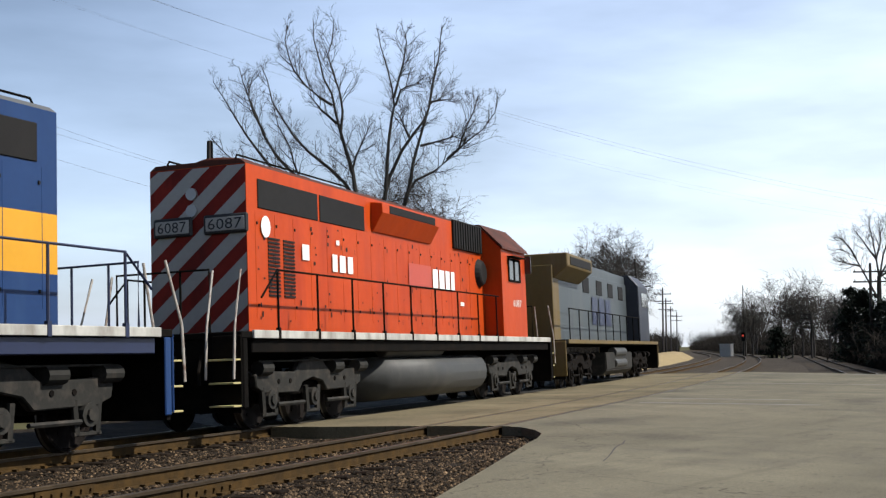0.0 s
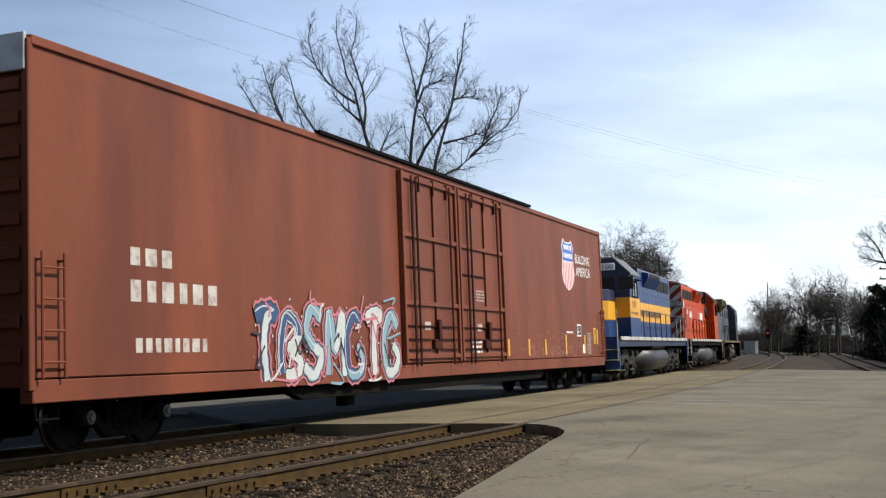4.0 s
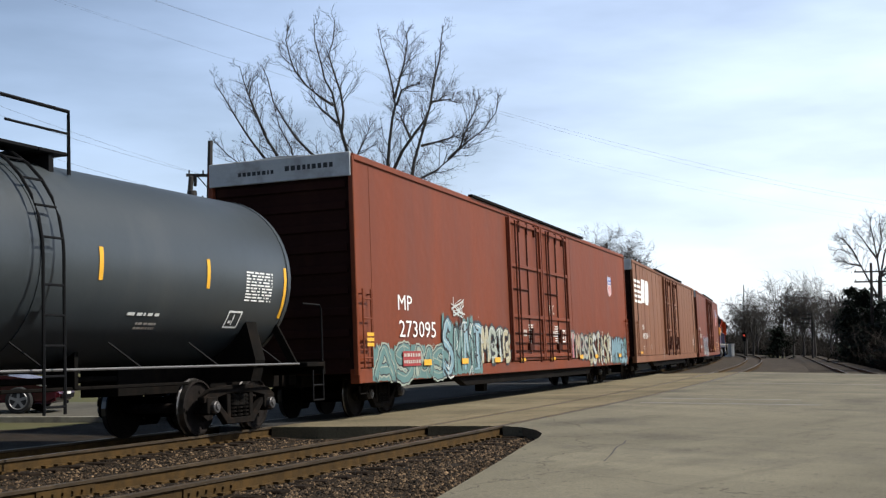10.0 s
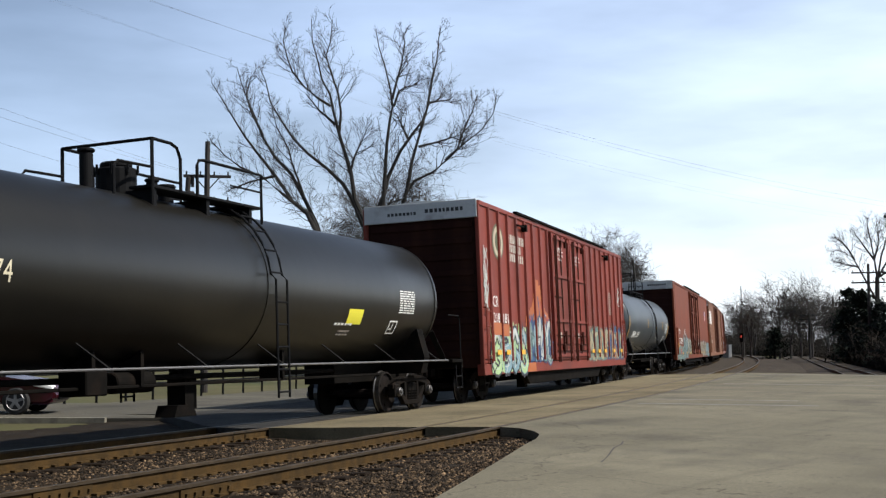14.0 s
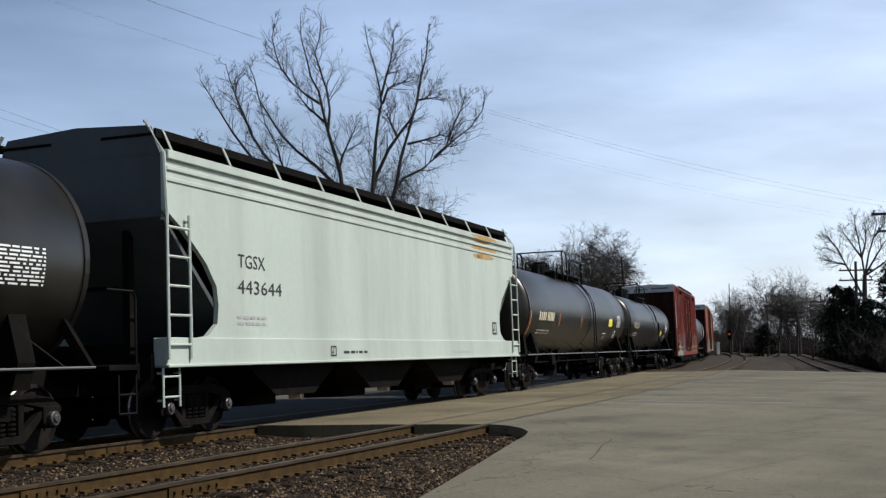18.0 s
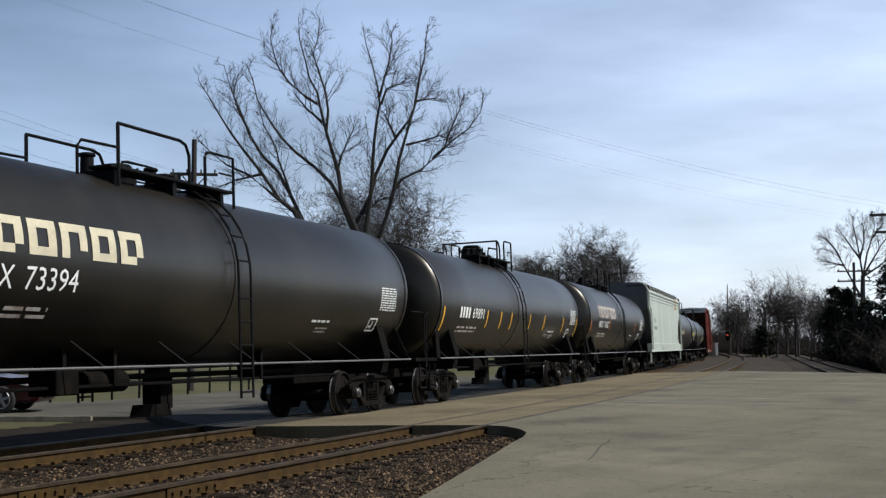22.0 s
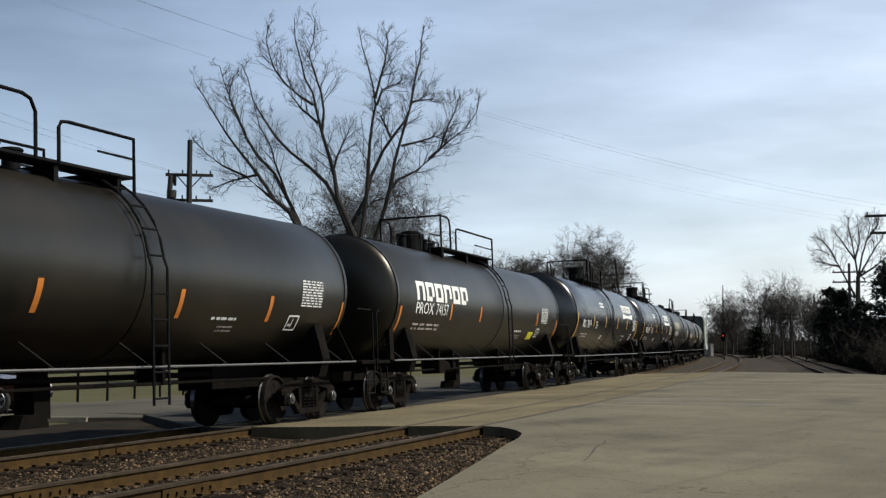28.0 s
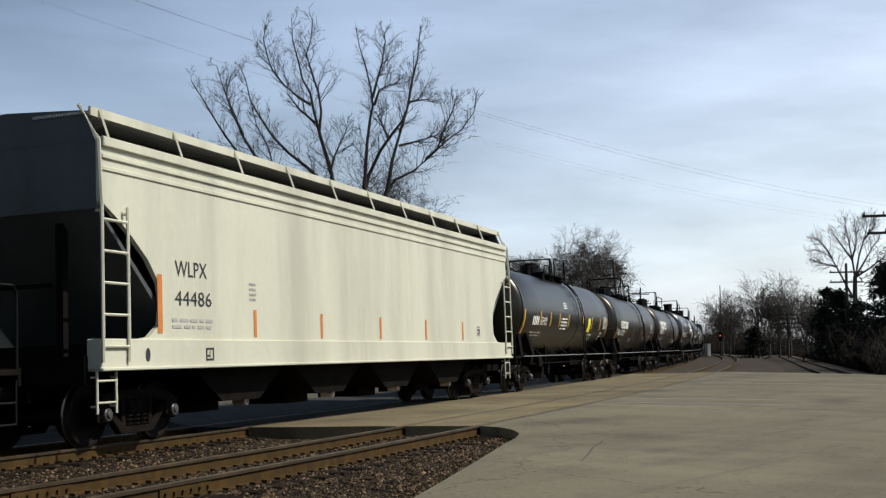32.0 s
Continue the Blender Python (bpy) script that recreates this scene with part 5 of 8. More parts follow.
def sedan(x, y, turn, paint_, label):
    ob = tagged(new("car"), label, "car", "waiting cars")
    ob.location, ob.rotation_euler = (x, y, -0.175), (0, 0, turn)
    bm = bmesh.new()
    prism(bm, [(-2.3, 0.32), (2.1, 0.24), (2.32, 0.34), (2.36, 0.55), (2.22, 0.74), (1.75, 0.84), (1.1, 0.93), (-1.9, 1.0), (-2.3, 0.88)], "x", -0.88, 0.88)
    for v in bm.verts:
        # the front is drawn in towards the bumper
        if v.co.y > 1.7:
            v.co.x *= 1 - 0.16 * (v.co.y - 1.7) / 0.66
    tidy(bm, 0.07, 2)
    body = part("body", bm, paint_, ob, smooth=False)
    bm = bmesh.new()
    prism(bm, [(-1.75, 0.95), (1.15, 0.90), (0.35, 1.40), (-0.95, 1.42)], "x", -0.74, 0.74)
    tidy(bm, 0.06, 2)
    part("cabin", bm, P_GLASS, ob)
    bm = bmesh.new()
    prism(bm, [(0.3, 1.40), (-0.9, 1.42), (-0.85, 1.47), (0.2, 1.46)], "x", -0.70, 0.70)
    tidy(bm, 0.01)
    part("roof", bm, paint_, ob)
    bm = bmesh.new()
    box(bm, (-0.5, 2.30, 0.36), (0.5, 2.385, 0.48))
    tidy(bm, 0.02)
    part("grille", bm, P_BLACK, ob)
    bm = bmesh.new()
    box(bm, (-0.16, 2.37, 0.46), (0.16, 2.395, 0.58))
    part("number_plate", bm, P_WHITE, ob)
    for wy in (-1.4, 1.4):
        for wx in (-0.8, 0.8):
            bm = bmesh.new()
            cyl(bm, (wx - 0.11, wy, 0.33), (wx + 0.11, wy, 0.33), 0.33, 22)
            tidy(bm, 0.03)
            w = part("wheel", bm, P_TYRE, ob)
            bm = bmesh.new()
            cyl(bm, (wx - 0.112, wy, 0.33), (wx + 0.112, wy, 0.33), 0.06, 10)
            for k in range(16):
                a0, a1 = k * math.tau / 16, (k + 1) * math.tau / 16
                tube(bm, [(wx + (0.114 if wx > 0 else -0.114), wy + 0.22 * math.cos(q), 0.33 + 0.22 * math.sin(q)) for q in (a0, a1)], 0.014, 4)
            for k in range(5):
                m = Matrix.Translation((0, wy, 0.33)) @ Matrix.Rotation(k * math.tau / 5, 4, "X")
                box(bm, (wx - 0.118, -0.035, 0.03), (wx + 0.118, 0.035, 0.22), 0, m)
            part("rim", bm, P_RIM, w, "five-spoked alloy rim")
    for sx in (-1, 1):
        bm = bmesh.new()
        prism(bm, [(1.62, 0.74), (2.12, 0.64), (2.30, 0.60), (2.26, 0.70), (2.0, 0.79), (1.7, 0.82)], "x", min(sx * 0.5, sx * 0.885), max(sx * 0.5, sx * 0.885))
        for v in bm.verts:
            if v.co.y > 1.7:
                v.co.x *= 1 - 0.14 * (v.co.y - 1.7) / 0.66
        tidy(bm, 0.02)
        part("headlight", bm, P_LAMPGLASS, ob)
    return ob


sedan(-27.4, 19.15, -0.958, P_MAROON, "dark maroon saloon car waiting at the crossing beyond the train")

# unseen dark belt behind the camera, added to block low skylight under the train
belt = [(16, 86), (40, 62), (50, 30), (48, -10), (30, -42), (-10, -52), (-50, -44), (-78, -18), (-88, 8)]
verts, faces = [], []
n_ = 160
for k in range(n_ + 1):
    f_ = k / n_ * (len(belt) - 1)
    i_ = min(int(f_), len(belt) - 2)
    x = belt[i_][0] + (belt[i_ + 1][0] - belt[i_][0]) * (f_ - i_)
    y = belt[i_][1] + (belt[i_ + 1][1] - belt[i_][1]) * (f_ - i_)
    out = Vector((x, y - 5, 0)).normalized()
    top_ = 9.5 + 3.2 * noise.noise((k * 0.16, 3.1, 0)) + 1.6 * noise.noise((k * 0.9, 7.7, 0))
    for d_, z_ in ((-1.0, -0.33), (0.0, 2.2), (1.0, top_ * 0.6), (2.5, top_), (5.0, top_ * 0.7), (6.5, -0.33)):
        j_ = 0.8 * noise.noise((k * 0.7, z_, 1.3))
        verts.append((x + out.x * (d_ + j_), y + out.y * (d_ + j_), z_))
for k in range(n_):
    for j in range(5):
        faces.append((k * 6 + j, (k + 1) * 6 + j, (k + 1) * 6 + j + 1, k * 6 + j + 1))
me = bpy.data.meshes.new("backdrop")
me.from_pydata(verts, [], faces)
me.materials.append(BRUSH)
tagged(new("backdrop", me), "unseen dark belt added behind the camera to block low skylight", "treeline", kind="structure")

# ---------------------------------------------------------------- boxcars


def boxcar(name, label, a, b, paint_, z_top=5.2, door=3.3, seams=(), ribs=(), band=True, low_mid=True, sill_drop=0.5, door_mid=0.0, end_paint=None):
    car = thing(name, label, "boxcar", a, b)
    h = (b - a) / 2
    for sx in (-1, 1):
        bm = bmesh.new()
        lo, hi = sorted((sx * 1.50, sx * 1.585))
        box(bm, (lo, -h, 1.0), (hi, h, z_top))
        tidy(bm, 0.015)
        wall = part("side_wall", bm, paint_, car)
        bm = bmesh.new()
        lo, hi = sorted((sx * 1.40, sx * 1.60))
        box(bm, (lo, -h, 0.70), (hi, h, 0.985))
        tidy(bm, 0.012)
        part("side_sill", bm, paint_, car)
        if sill_drop:
            bm = bmesh.new()
            lo, hi = sorted((sx * 1.28, sx * 1.46))
            prism(bm, [(-h * 0.56, 0.70), (h * 0.56, 0.70), (h * 0.50, 0.70 - sill_drop * 0.5), (-h * 0.50, 0.70 - sill_drop * 0.5)], "x", lo, hi)
            tidy(bm, 0.012)
            part("fishbelly_sill", bm, P_UNDER, car)
        bm = bmesh.new()
        lo, hi = sorted((sx * 1.45, sx * 1.625))
        box(bm, (lo, -h - 0.02, z_top - 0.10), (hi, h + 0.02, z_top + 0.03))
        tidy(bm, 0.015)
        part("top_chord", bm, paint_, car)
        # dark track over the doors
        bm = bmesh.new()
        lo, hi = sorted((sx * 1.56, sx * 1.68))
        box(bm, (lo, -6.7, z_top + 0.035), (hi, 6.3, z_top + 0.10))
        tidy(bm)
        part("door_track", bm, P_UNDER, car)
        for y in seams:
            bm = bmesh.new()
            lo, hi = sorted((sx * 1.585, sx * 1.592))
            box(bm, (lo, y - 0.01, 1.05), (hi, y + 0.01, z_top - 0.12))
            tidy(bm)
            part("panel_seam", bm, paint_, car)
        for y in ribs:
            bm = bmesh.new()
            lo, hi = sorted((sx * 1.585, sx * 1.65))
            prism(bm, [(lo, y - 0.07), (hi, y - 0.045), (hi, y + 0.045), (lo, y + 0.07)] if sx > 0 else [(hi, y - 0.07), (lo, y - 0.045), (lo, y + 0.045), (hi, y + 0.07)], "z", 1.05, z_top - 0.08)
            tidy(bm)
            part("side_post", bm, paint_, car)
        # two plug doors with their locking rods
        for s in (-1, 1):
            y0, y1 = (door_mid - door, door_mid - 0.04) if s < 0 else (door_mid + 0.04, door_mid + door)
            lo, hi = sorted((sx * 1.585, sx * 1.635))
            bm = bmesh.new()
            box(bm, (lo, y0, 1.02), (hi, y1, z_top - 0.13))
            tidy(bm, 0.012)
            d = part("door", bm, paint_, car)
            bm = bmesh.new()
            x0, x1 = sorted((sx * 1.635, sx * 1.70))
            for y in (y0 + 0.06, y1 - 0.06):
                box(bm, (x0, y - 0.05, 1.02), (x1, y + 0.05, z_top - 0.13))
            for z in (1.15, 2.28, 3.72, z_top - 0.25):
                box(bm, (x0, y0 + 0.11, z - 0.05), (x1 - 0.012 * sx if sx > 0 else x1, y1 - 0.11, z + 0.05))
            tidy(bm, 0.01)
            part("door_frame", bm, paint_, d)
            w = y1 - y0
            rods = [((sx * 1.70, y0 + w * u, 0.95), (sx * 1.70, y0 + w * u, z_top - 0.2), 0.028) for u in (0.16, 0.24, 0.84)]
            rods += [((sx * 1.66, y0 + w * 0.55, 1.2), (sx * 1.66, y0 + w * 0.55, z_top - 0.3), 0.022), ((sx * 1.66, y0 + 0.2, 3.05), (sx * 1.66, y0 + w * 0.55, 3.05), 0.022), ((sx * 1.66, y0 + 0.2, 1.8), (sx * 1.66, y1 - 0.2, 1.8), 0.022)]
            for p_, q_, r_ in rods:
                bm = bmesh.new()
                tube(bm, [p_, q_], r_, 6)
                part("locking_rod", bm, P_RODSHADE, d)
            bm = bmesh.new()
            box(bm, (min(sx * 1.70, sx * 1.76), y0 + w * 0.53, 1.5), (max(sx * 1.70, sx * 1.76), y0 + w * 0.58, 1.95))
            tidy(bm, 0.01)
            part("handle", bm, P_RODSHADE, d)
            # gear case, lower cross bars, hanger hooks and a small placard
            bm = bmesh.new()
            box(bm, (min(sx * 1.635, sx * 1.73), y0 + w * 0.47, 1.3), (max(sx * 1.635, sx * 1.73), y0 + w * 0.6, 1.52))
            tidy(bm, 0.015)
            part("gear_case", bm, P_RODSHADE, d)
            for z in (1.3, 1.52):
                bm = bmesh.new()
                tube(bm, [(sx * 1.668, y0 + 0.18, z), (sx * 1.668, y0 + w * 0.45, z)], 0.018, 5)
                tube(bm, [(sx * 1.668, y0 + w * 0.62, z), (sx * 1.668, y1 - 0.18, z)], 0.018, 5)
                part("cross_bar", bm, P_RODSHADE, d)
            for u in (0.3, 0.55, 0.8):
                bm = bmesh.new()
                box(bm, (min(sx * 1.635, sx * 1.70), y0 + w * u - 0.025, z_top - 0.5), (max(sx * 1.635, sx * 1.70), y0 + w * u + 0.025, z_top - 0.16))
                tidy(bm)
                part("hanger_hook", bm, P_RODSHADE, d)
            if sx > 0:
                marks(d, "placard", [(y0 + w * 0.36, y0 + w * 0.46, 1.72, 1.9)], 1.642, P_DULL, "small white placard")
        # ladders by the corners
        for sy in (-1, 1):
            y1 = sy * (h - 0.1)
            ladder(car, min(y1, y1 - sy * 0.42), max(y1, y1 - sy * 0.42), 1.0, 2.55, 1.67, 4, paint_, sx=sx, r=0.02)
            bm = bmesh.new()
            tube(bm, [(sx * 1.55, y1, 0.85), (sx * 1.55, y1, 0.5), (sx * 1.55, y1 - sy * 0.42, 0.5), (sx * 1.55, y1 - sy * 0.42, 0.85)], 0.02, 5)
            part("sill_step", bm, P_UNDER, car)
    for s in (-1, 1):
        bm = bmesh.new()
        lo, hi = sorted((s * (h - 0.10), s * (h - 0.03)))
        box(bm, (-1.5, lo, 0.9), (1.5, hi, z_top))
        tidy(bm, 0.012)
        end = part("end_wall", bm, end_paint or paint_, car, "end wall, shade put into its near-black colour" if end_paint else "")
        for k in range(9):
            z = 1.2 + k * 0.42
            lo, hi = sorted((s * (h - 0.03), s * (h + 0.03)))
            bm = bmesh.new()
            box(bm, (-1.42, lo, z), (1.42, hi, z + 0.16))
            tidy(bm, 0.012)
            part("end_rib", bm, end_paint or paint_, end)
        for x in (-1.56, 1.56):
            bm = bmesh.new()
            lo, hi = sorted((s * (h - 0.03), s * (h + 0.07)))
            box(bm, (x - 0.055, lo, 0.85), (x + 0.055, hi, z_top - 0.02))
            tidy(bm, 0.015)
            part("corner_post", bm, paint_, car)
        if band:
            bm = bmesh.new()
            lo, hi = sorted((s * (h + 0.035), s * (h + 0.09)))
            box(bm, (-1.57, lo, z_top - 0.42), (1.57, hi, z_top + 0.06))
            tidy(bm, 0.012)
            cap = part("end_cap", bm, P_GALV, car, "bare grey galvanised band across the top of the end")
            if s < 0:
                rects = bar_text(-0.9, -0.1, z_top - 0.25, z_top - 0.17, 8, 0.3, 5) + bar_text(0.15, 1.2, z_top - 0.22, z_top - 0.12, 9, 0.3, 6)
                bm = bmesh.new()
                for y0, y1, z0, z1 in rects:
                    vs = [bm.verts.new((u, lo - 0.004, v)) for u, v in ((y0, z0), (y1, z0), (y1, z1), (y0, z1))]
                    bm.faces.new(vs)
                tagged(part("marking", bm, P_DARKMARK, cap), kind="stuff")
        # brake platform and rods on the end
        bm = bmesh.new()
        lo, hi = sorted((s * (h + 0.03), s * (h + 0.34)))
        box(bm, (-0.75, lo, 1.05), (0.75, hi, 1.10))
        box(bm, (-0.25, lo, 0.72), (0.25, s * (h + 0.12) if s > 0 else hi, 1.0))
        tidy(bm)
        part("end_platform", bm, P_UNDER, car)
    bm = bmesh.new()
    prism(bm, [(-1.44, z_top - 0.02), (1.44, z_top - 0.02), (1.42, z_top + 0.025), (0, z_top + 0.12), (-1.42, z_top + 0.025)], "y", -h, h)
    for k in range(int(h * 2 / 1.0)):
        y = -h + 0.5 + k
        prism(bm, [(-1.43, z_top + 0.01), (1.43, z_top + 0.01), (1.41, z_top + 0.045), (0, z_top + 0.15), (-1.41, z_top + 0.045)], "y", y - 0.05, y + 0.05)
    tidy(bm)
    part("roof", bm, P_GALV, car, "ribbed grey metal roof")
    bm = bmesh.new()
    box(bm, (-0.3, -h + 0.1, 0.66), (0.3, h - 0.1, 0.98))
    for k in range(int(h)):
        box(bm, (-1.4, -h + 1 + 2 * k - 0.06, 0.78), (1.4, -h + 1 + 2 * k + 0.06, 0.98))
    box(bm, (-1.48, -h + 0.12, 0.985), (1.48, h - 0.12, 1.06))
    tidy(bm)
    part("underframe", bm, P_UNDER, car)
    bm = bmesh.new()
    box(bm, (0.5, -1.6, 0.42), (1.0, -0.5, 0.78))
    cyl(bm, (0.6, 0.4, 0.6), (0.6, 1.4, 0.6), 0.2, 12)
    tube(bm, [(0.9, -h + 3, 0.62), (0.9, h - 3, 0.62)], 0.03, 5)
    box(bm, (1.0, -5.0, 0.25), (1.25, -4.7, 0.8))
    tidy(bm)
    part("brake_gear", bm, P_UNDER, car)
    inset = h * 0.29 if h > 12 else h * 0.24
    for y in (-h + inset * 0.62, h - inset * 0.62):
        freight_truck(car, y)
    couplers(car, h)
    return car


def reflectors(car, ys, z, shape, material=None, high=0.12, wide=0.5, name="reflector"):
    for y in ys:
        marks(car, name, [(y, y + wide, z, z + high)], shape, material or P_YELLOW)


def shield(car, y0, y1, z0, z1, x):
    """A striped badge with a blue head."""
    n = 7
    wy = y1 - y0

    bm = bmesh.new()
    right = [(0.5, 0.0), (0.7, 0.05), (0.93, 0.16), (1.0, 0.33), (0.95, 0.52), (0.91, 0.66), (0.97, 0.84), (0.84, 0.99), (0.66, 0.94)]
    pts = right + [(0.5, 0.935)] + [(1 - u, v) for u, v in right[:0:-1]]
    bm.faces.new([bm.verts.new((x, y0 + u * wy, z0 + v * (z1 - z0))) for u, v in pts])
    badge = part("badge", bm, P_WHITE, car, "shield badge with red and white stripes under a blue head")
    bm = bmesh.new()
    for k in range(n):
        u0, u1 = 0.06 + k * 0.88 / n + 0.03, 0.06 + k * 0.88 / n + 0.088
        low = 0.03 + 0.17 * (abs((u0 + u1) / 2 - 0.5) * 2) ** 2
        patch(bm, y0 + u0 * wy, y0 + u1 * wy, z0 + low * (z1 - z0), z0 + 0.55 * (z1 - z0), x + 0.004)
    tagged(part("stripe", bm, P_REDMARK, badge), kind="stuff")
    bm = bmesh.new()
    vs = [bm.verts.new((x + 0.004, y0 + u * wy, z0 + v * (z1 - z0))) for u, v in ((0.09, 0.57), (0.91, 0.57), (0.885, 0.66), (0.93, 0.83), (0.82, 0.955), (0.66, 0.915), (0.5, 0.905), (0.34, 0.915), (0.18, 0.955), (0.07, 0.83), (0.115, 0.66))]
    bm.faces.new(vs)
    part("badge_head", bm, P_BLUEMARK, badge)
    marks(badge, "lettering", bar_text(y0 + 0.2 * wy, y0 + 0.8 * wy, z0 + 0.79 * (z1 - z0), z0 + 0.88 * (z1 - z0), 5, 0.35, 2) + bar_text(y0 + 0.16 * wy, y0 + 0.84 * wy, z0 + 0.63 * (z1 - z0), z0 + 0.72 * (z1 - z0), 7, 0.35, 3), x + 0.008, P_WHITE)
    return badge


# first boxcar: badge at its front, big graffiti behind the doors
car = boxcar("boxcar", "long oxide-red high boxcar with a striped shield badge and graffiti", 105.2, 134.0, P_UP, 5.2, 3.35, door_mid=0.3)
shield(car, 9.52, 10.95, 3.06, 4.66, 1.60)
letters(car, "lettering", "BUILDING", 11.15, 12.95, 3.97, 4.26, 1.592, P_WHITE, "white painted slogan")
letters(car, "lettering", "AMERICA", 11.2, 12.95, 3.57, 3.87, 1.592, P_WHITE, "white painted slogan")
marks(car, "stencil_panel", [(10.98, 11.45, 1.66, 2.02)], 1.594, P_DARKMARK)
outline_box(car, 10.97, 1.65, 0.49, 0.38, 1.60, 0.04)
data_panel(car, 12.2, 1.1, 0.5, 0.7, 1.592, 8, 4, material=P_DULL)
reflectors(car, (9.6, 11.85), 1.1, 1.592, wide=0.12, high=0.6)
reflectors(car, (13.5,), 1.4, 1.592, wide=0.12, high=0.5)
marks(car, "notice", [(13.06, 13.36, 1.43, 1.94)], 1.592, P_YELLOW, "yellow notice")
data_panel(car, 13.09, 1.47, 0.24, 0.44, 1.596, 6, 41, material=P_DARKMARK)
marks(car, "white_patch", [(11.62, 11.82, 1.13, 1.4)], 1.593, P_WHITE)
data_panel(car, 9.75, 1.75, 0.75, 0.1, 1.593, 1, 42)
for y in (4.0, 5.8, 7.4):
    reflectors(car, (y,), 1.1, 1.592, wide=0.12, high=0.45)
marks(car, "lettering", bar_text(-12.4, -11.4, 2.5, 2.75, 3, 0.3, 3) + bar_text(-12.4, -10.2, 2.0, 2.3, 6, 0.35, 7) + bar_text(-12.3, -10.5, 1.3, 1.5, 8, 0.3, 9), 1.592, P_DULL)
spray(car, -9.2, -3.25, 0.72, 2.15, 7, [S_PINK, S_WHITE, S_LBLUE, S_BLUE, S_WHITE], 11, 1.602, None, 0.2, "red, white and blue spray-painted letters on the car side")
data_panel(car, 1.0, 1.2, 0.8, 0.35, 1.645, 3, 5)
data_panel(car, 1.5, 2.45, 0.6, 0.3, 1.645, 4, 6, material=P_DULL)

rr = random.Random(61)
bm = bmesh.new()
for k in range(260):
    y, z = rr.gauss(8.3, 1.7), 1.05 + abs(rr.gauss(0, 0.3))
    if 4.2 < y < 13.2 and z < 1.9:
        patch(bm, y, y + 0.02 + 0.1 * rr.random() ** 2, z, z + 0.01 + 0.035 * rr.random(), 1.590)
tagged(part("scuff", bm, P_SCUFF, car, "pale scuffs of scrubbed-off paint"), kind="stuff")

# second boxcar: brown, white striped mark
car = boxcar("boxcar", "long brown high boxcar with a white striped railway mark, seams showing", 74.0, 102.9, P_NS, 5.2, 3.3, seams=(-12.1, -10.9, -9.3, -7.6, -6.0, -4.6, 4.9, 6.6, 8.1, 9.6, 11.2, 12.7), door_mid=0.0, end_paint=P_ENDSHADE)
for y_ in (-13.3, 13.3):
    slot = bmesh.new()
    box(slot, (1.585, y_ - 0.05, 1.0), (1.605, y_ + 0.05, 5.08))
    tidy(slot)
    part("corner_strip", slot, P_UNDER, car)
for k in range(5):
    z = 4.33 - k * 0.225
    marks(car, "white_stripe", [(-14.2 + 0.02 * k, -12.2 + 0.08 * k, z - 0.06, z + 0.06)], 1.598, P_WHITE)
for pts in ([(-12.15, 3.42), (-10.95, 3.42), (-10.6, 4.5), (-11.75, 4.5)], [(-10.72, 3.5), (-10.5, 3.36), (-9.62, 3.36), (-9.42, 3.56), (-9.28, 4.3), (-9.45, 4.5), (-10.3, 4.5), (-10.5, 4.32)]):
    bm = bmesh.new()
    bm.faces.new([bm.verts.new((1.600, y, z)) for y, z in pts])
    part("painted_block", bm, P_WHITE, car, "bold white block of the railway mark")
letters(car, "number", "487958", -12.05, -10.28, 1.77, 2.03, 1.599, P_WHITE, "white painted car number")
letters(car, "lettering", "NS", -12.1, -11.5, 2.18, 2.42, 1.599, P_WHITE, "white reporting mark")
letters(car, "lettering", "WH", -9.3, -8.85, 1.25, 1.5, 1.599, P_DULL)
data_panel(car, -12.0, 1.28, 0.5, 0.22, 1.599, 2, 7, material=P_DULL)
reflectors(car, (-13.1,), 1.1, 1.599, wide=0.85, high=0.09)
bm = bmesh.new()
for k in range(20):
    a0, a1 = k * math.tau / 20, (k + 1) * math.tau / 20
    bm.faces.new([bm.verts.new((1.599, -9.8 + r * 0.15 * math.cos(a), 2.05 + r * 0.19 * math.sin(a))) for r, a in ((1, a0), (1, a1), (0.82, a1), (0.82, a0))])
part("round_stencil", bm, P_DULL, car)
data_panel(car, 1.9, 3.55, 0.75, 0.3, 1.645, 4, 5, material=P_DULL)
data_panel(car, 1.9, 2.85, 0.6, 0.15, 1.645, 2, 8, material=P_DULL)
outline_box(car, 12.4, 1.5, 0.4, 0.35, 1.60, 0.05)
data_panel(car, 13.0, 1.3, 0.5, 0.9, 1.592, 9, 9, material=P_DULL)
bm = bmesh.new()
ribbon(bm, [(-4.3, 0.75), (-4.2, 1.4), (-4.4, 1.0), (-3.9, 1.3), (-4.0, 0.9)], 0.05, 1.612, 0)
tagged(part("graffiti", bm, S_WHITE, car, "white scribbled tag"), kind="stuff")

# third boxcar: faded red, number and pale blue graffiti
car = boxcar("boxcar", "long faded-red high boxcar with white numbers and pale blue graffiti", 42.9, 71.4, P_MP, 5.2, 3.5, seams=(-13.45, 4.4), door_mid=0.1, end_paint=P_ENDSHADE)
letters(car, "number", "273095", -12.05, -9.72, 1.62, 1.98, 1.612, P_WHITE, "white painted car number")
letters(car, "lettering", "MP", -12.05, -11.2, 2.2, 2.52, 1.60, P_WHITE, "white reporting mark")
spray(car, -13.6, -8.9, 0.7, 1.48, 4, [S_GREYG, S_TEAL, S_TEAL, S_GREYG], 21, 1.602, 1, 0.0, "grey-green spray-painted lettering along the sill")
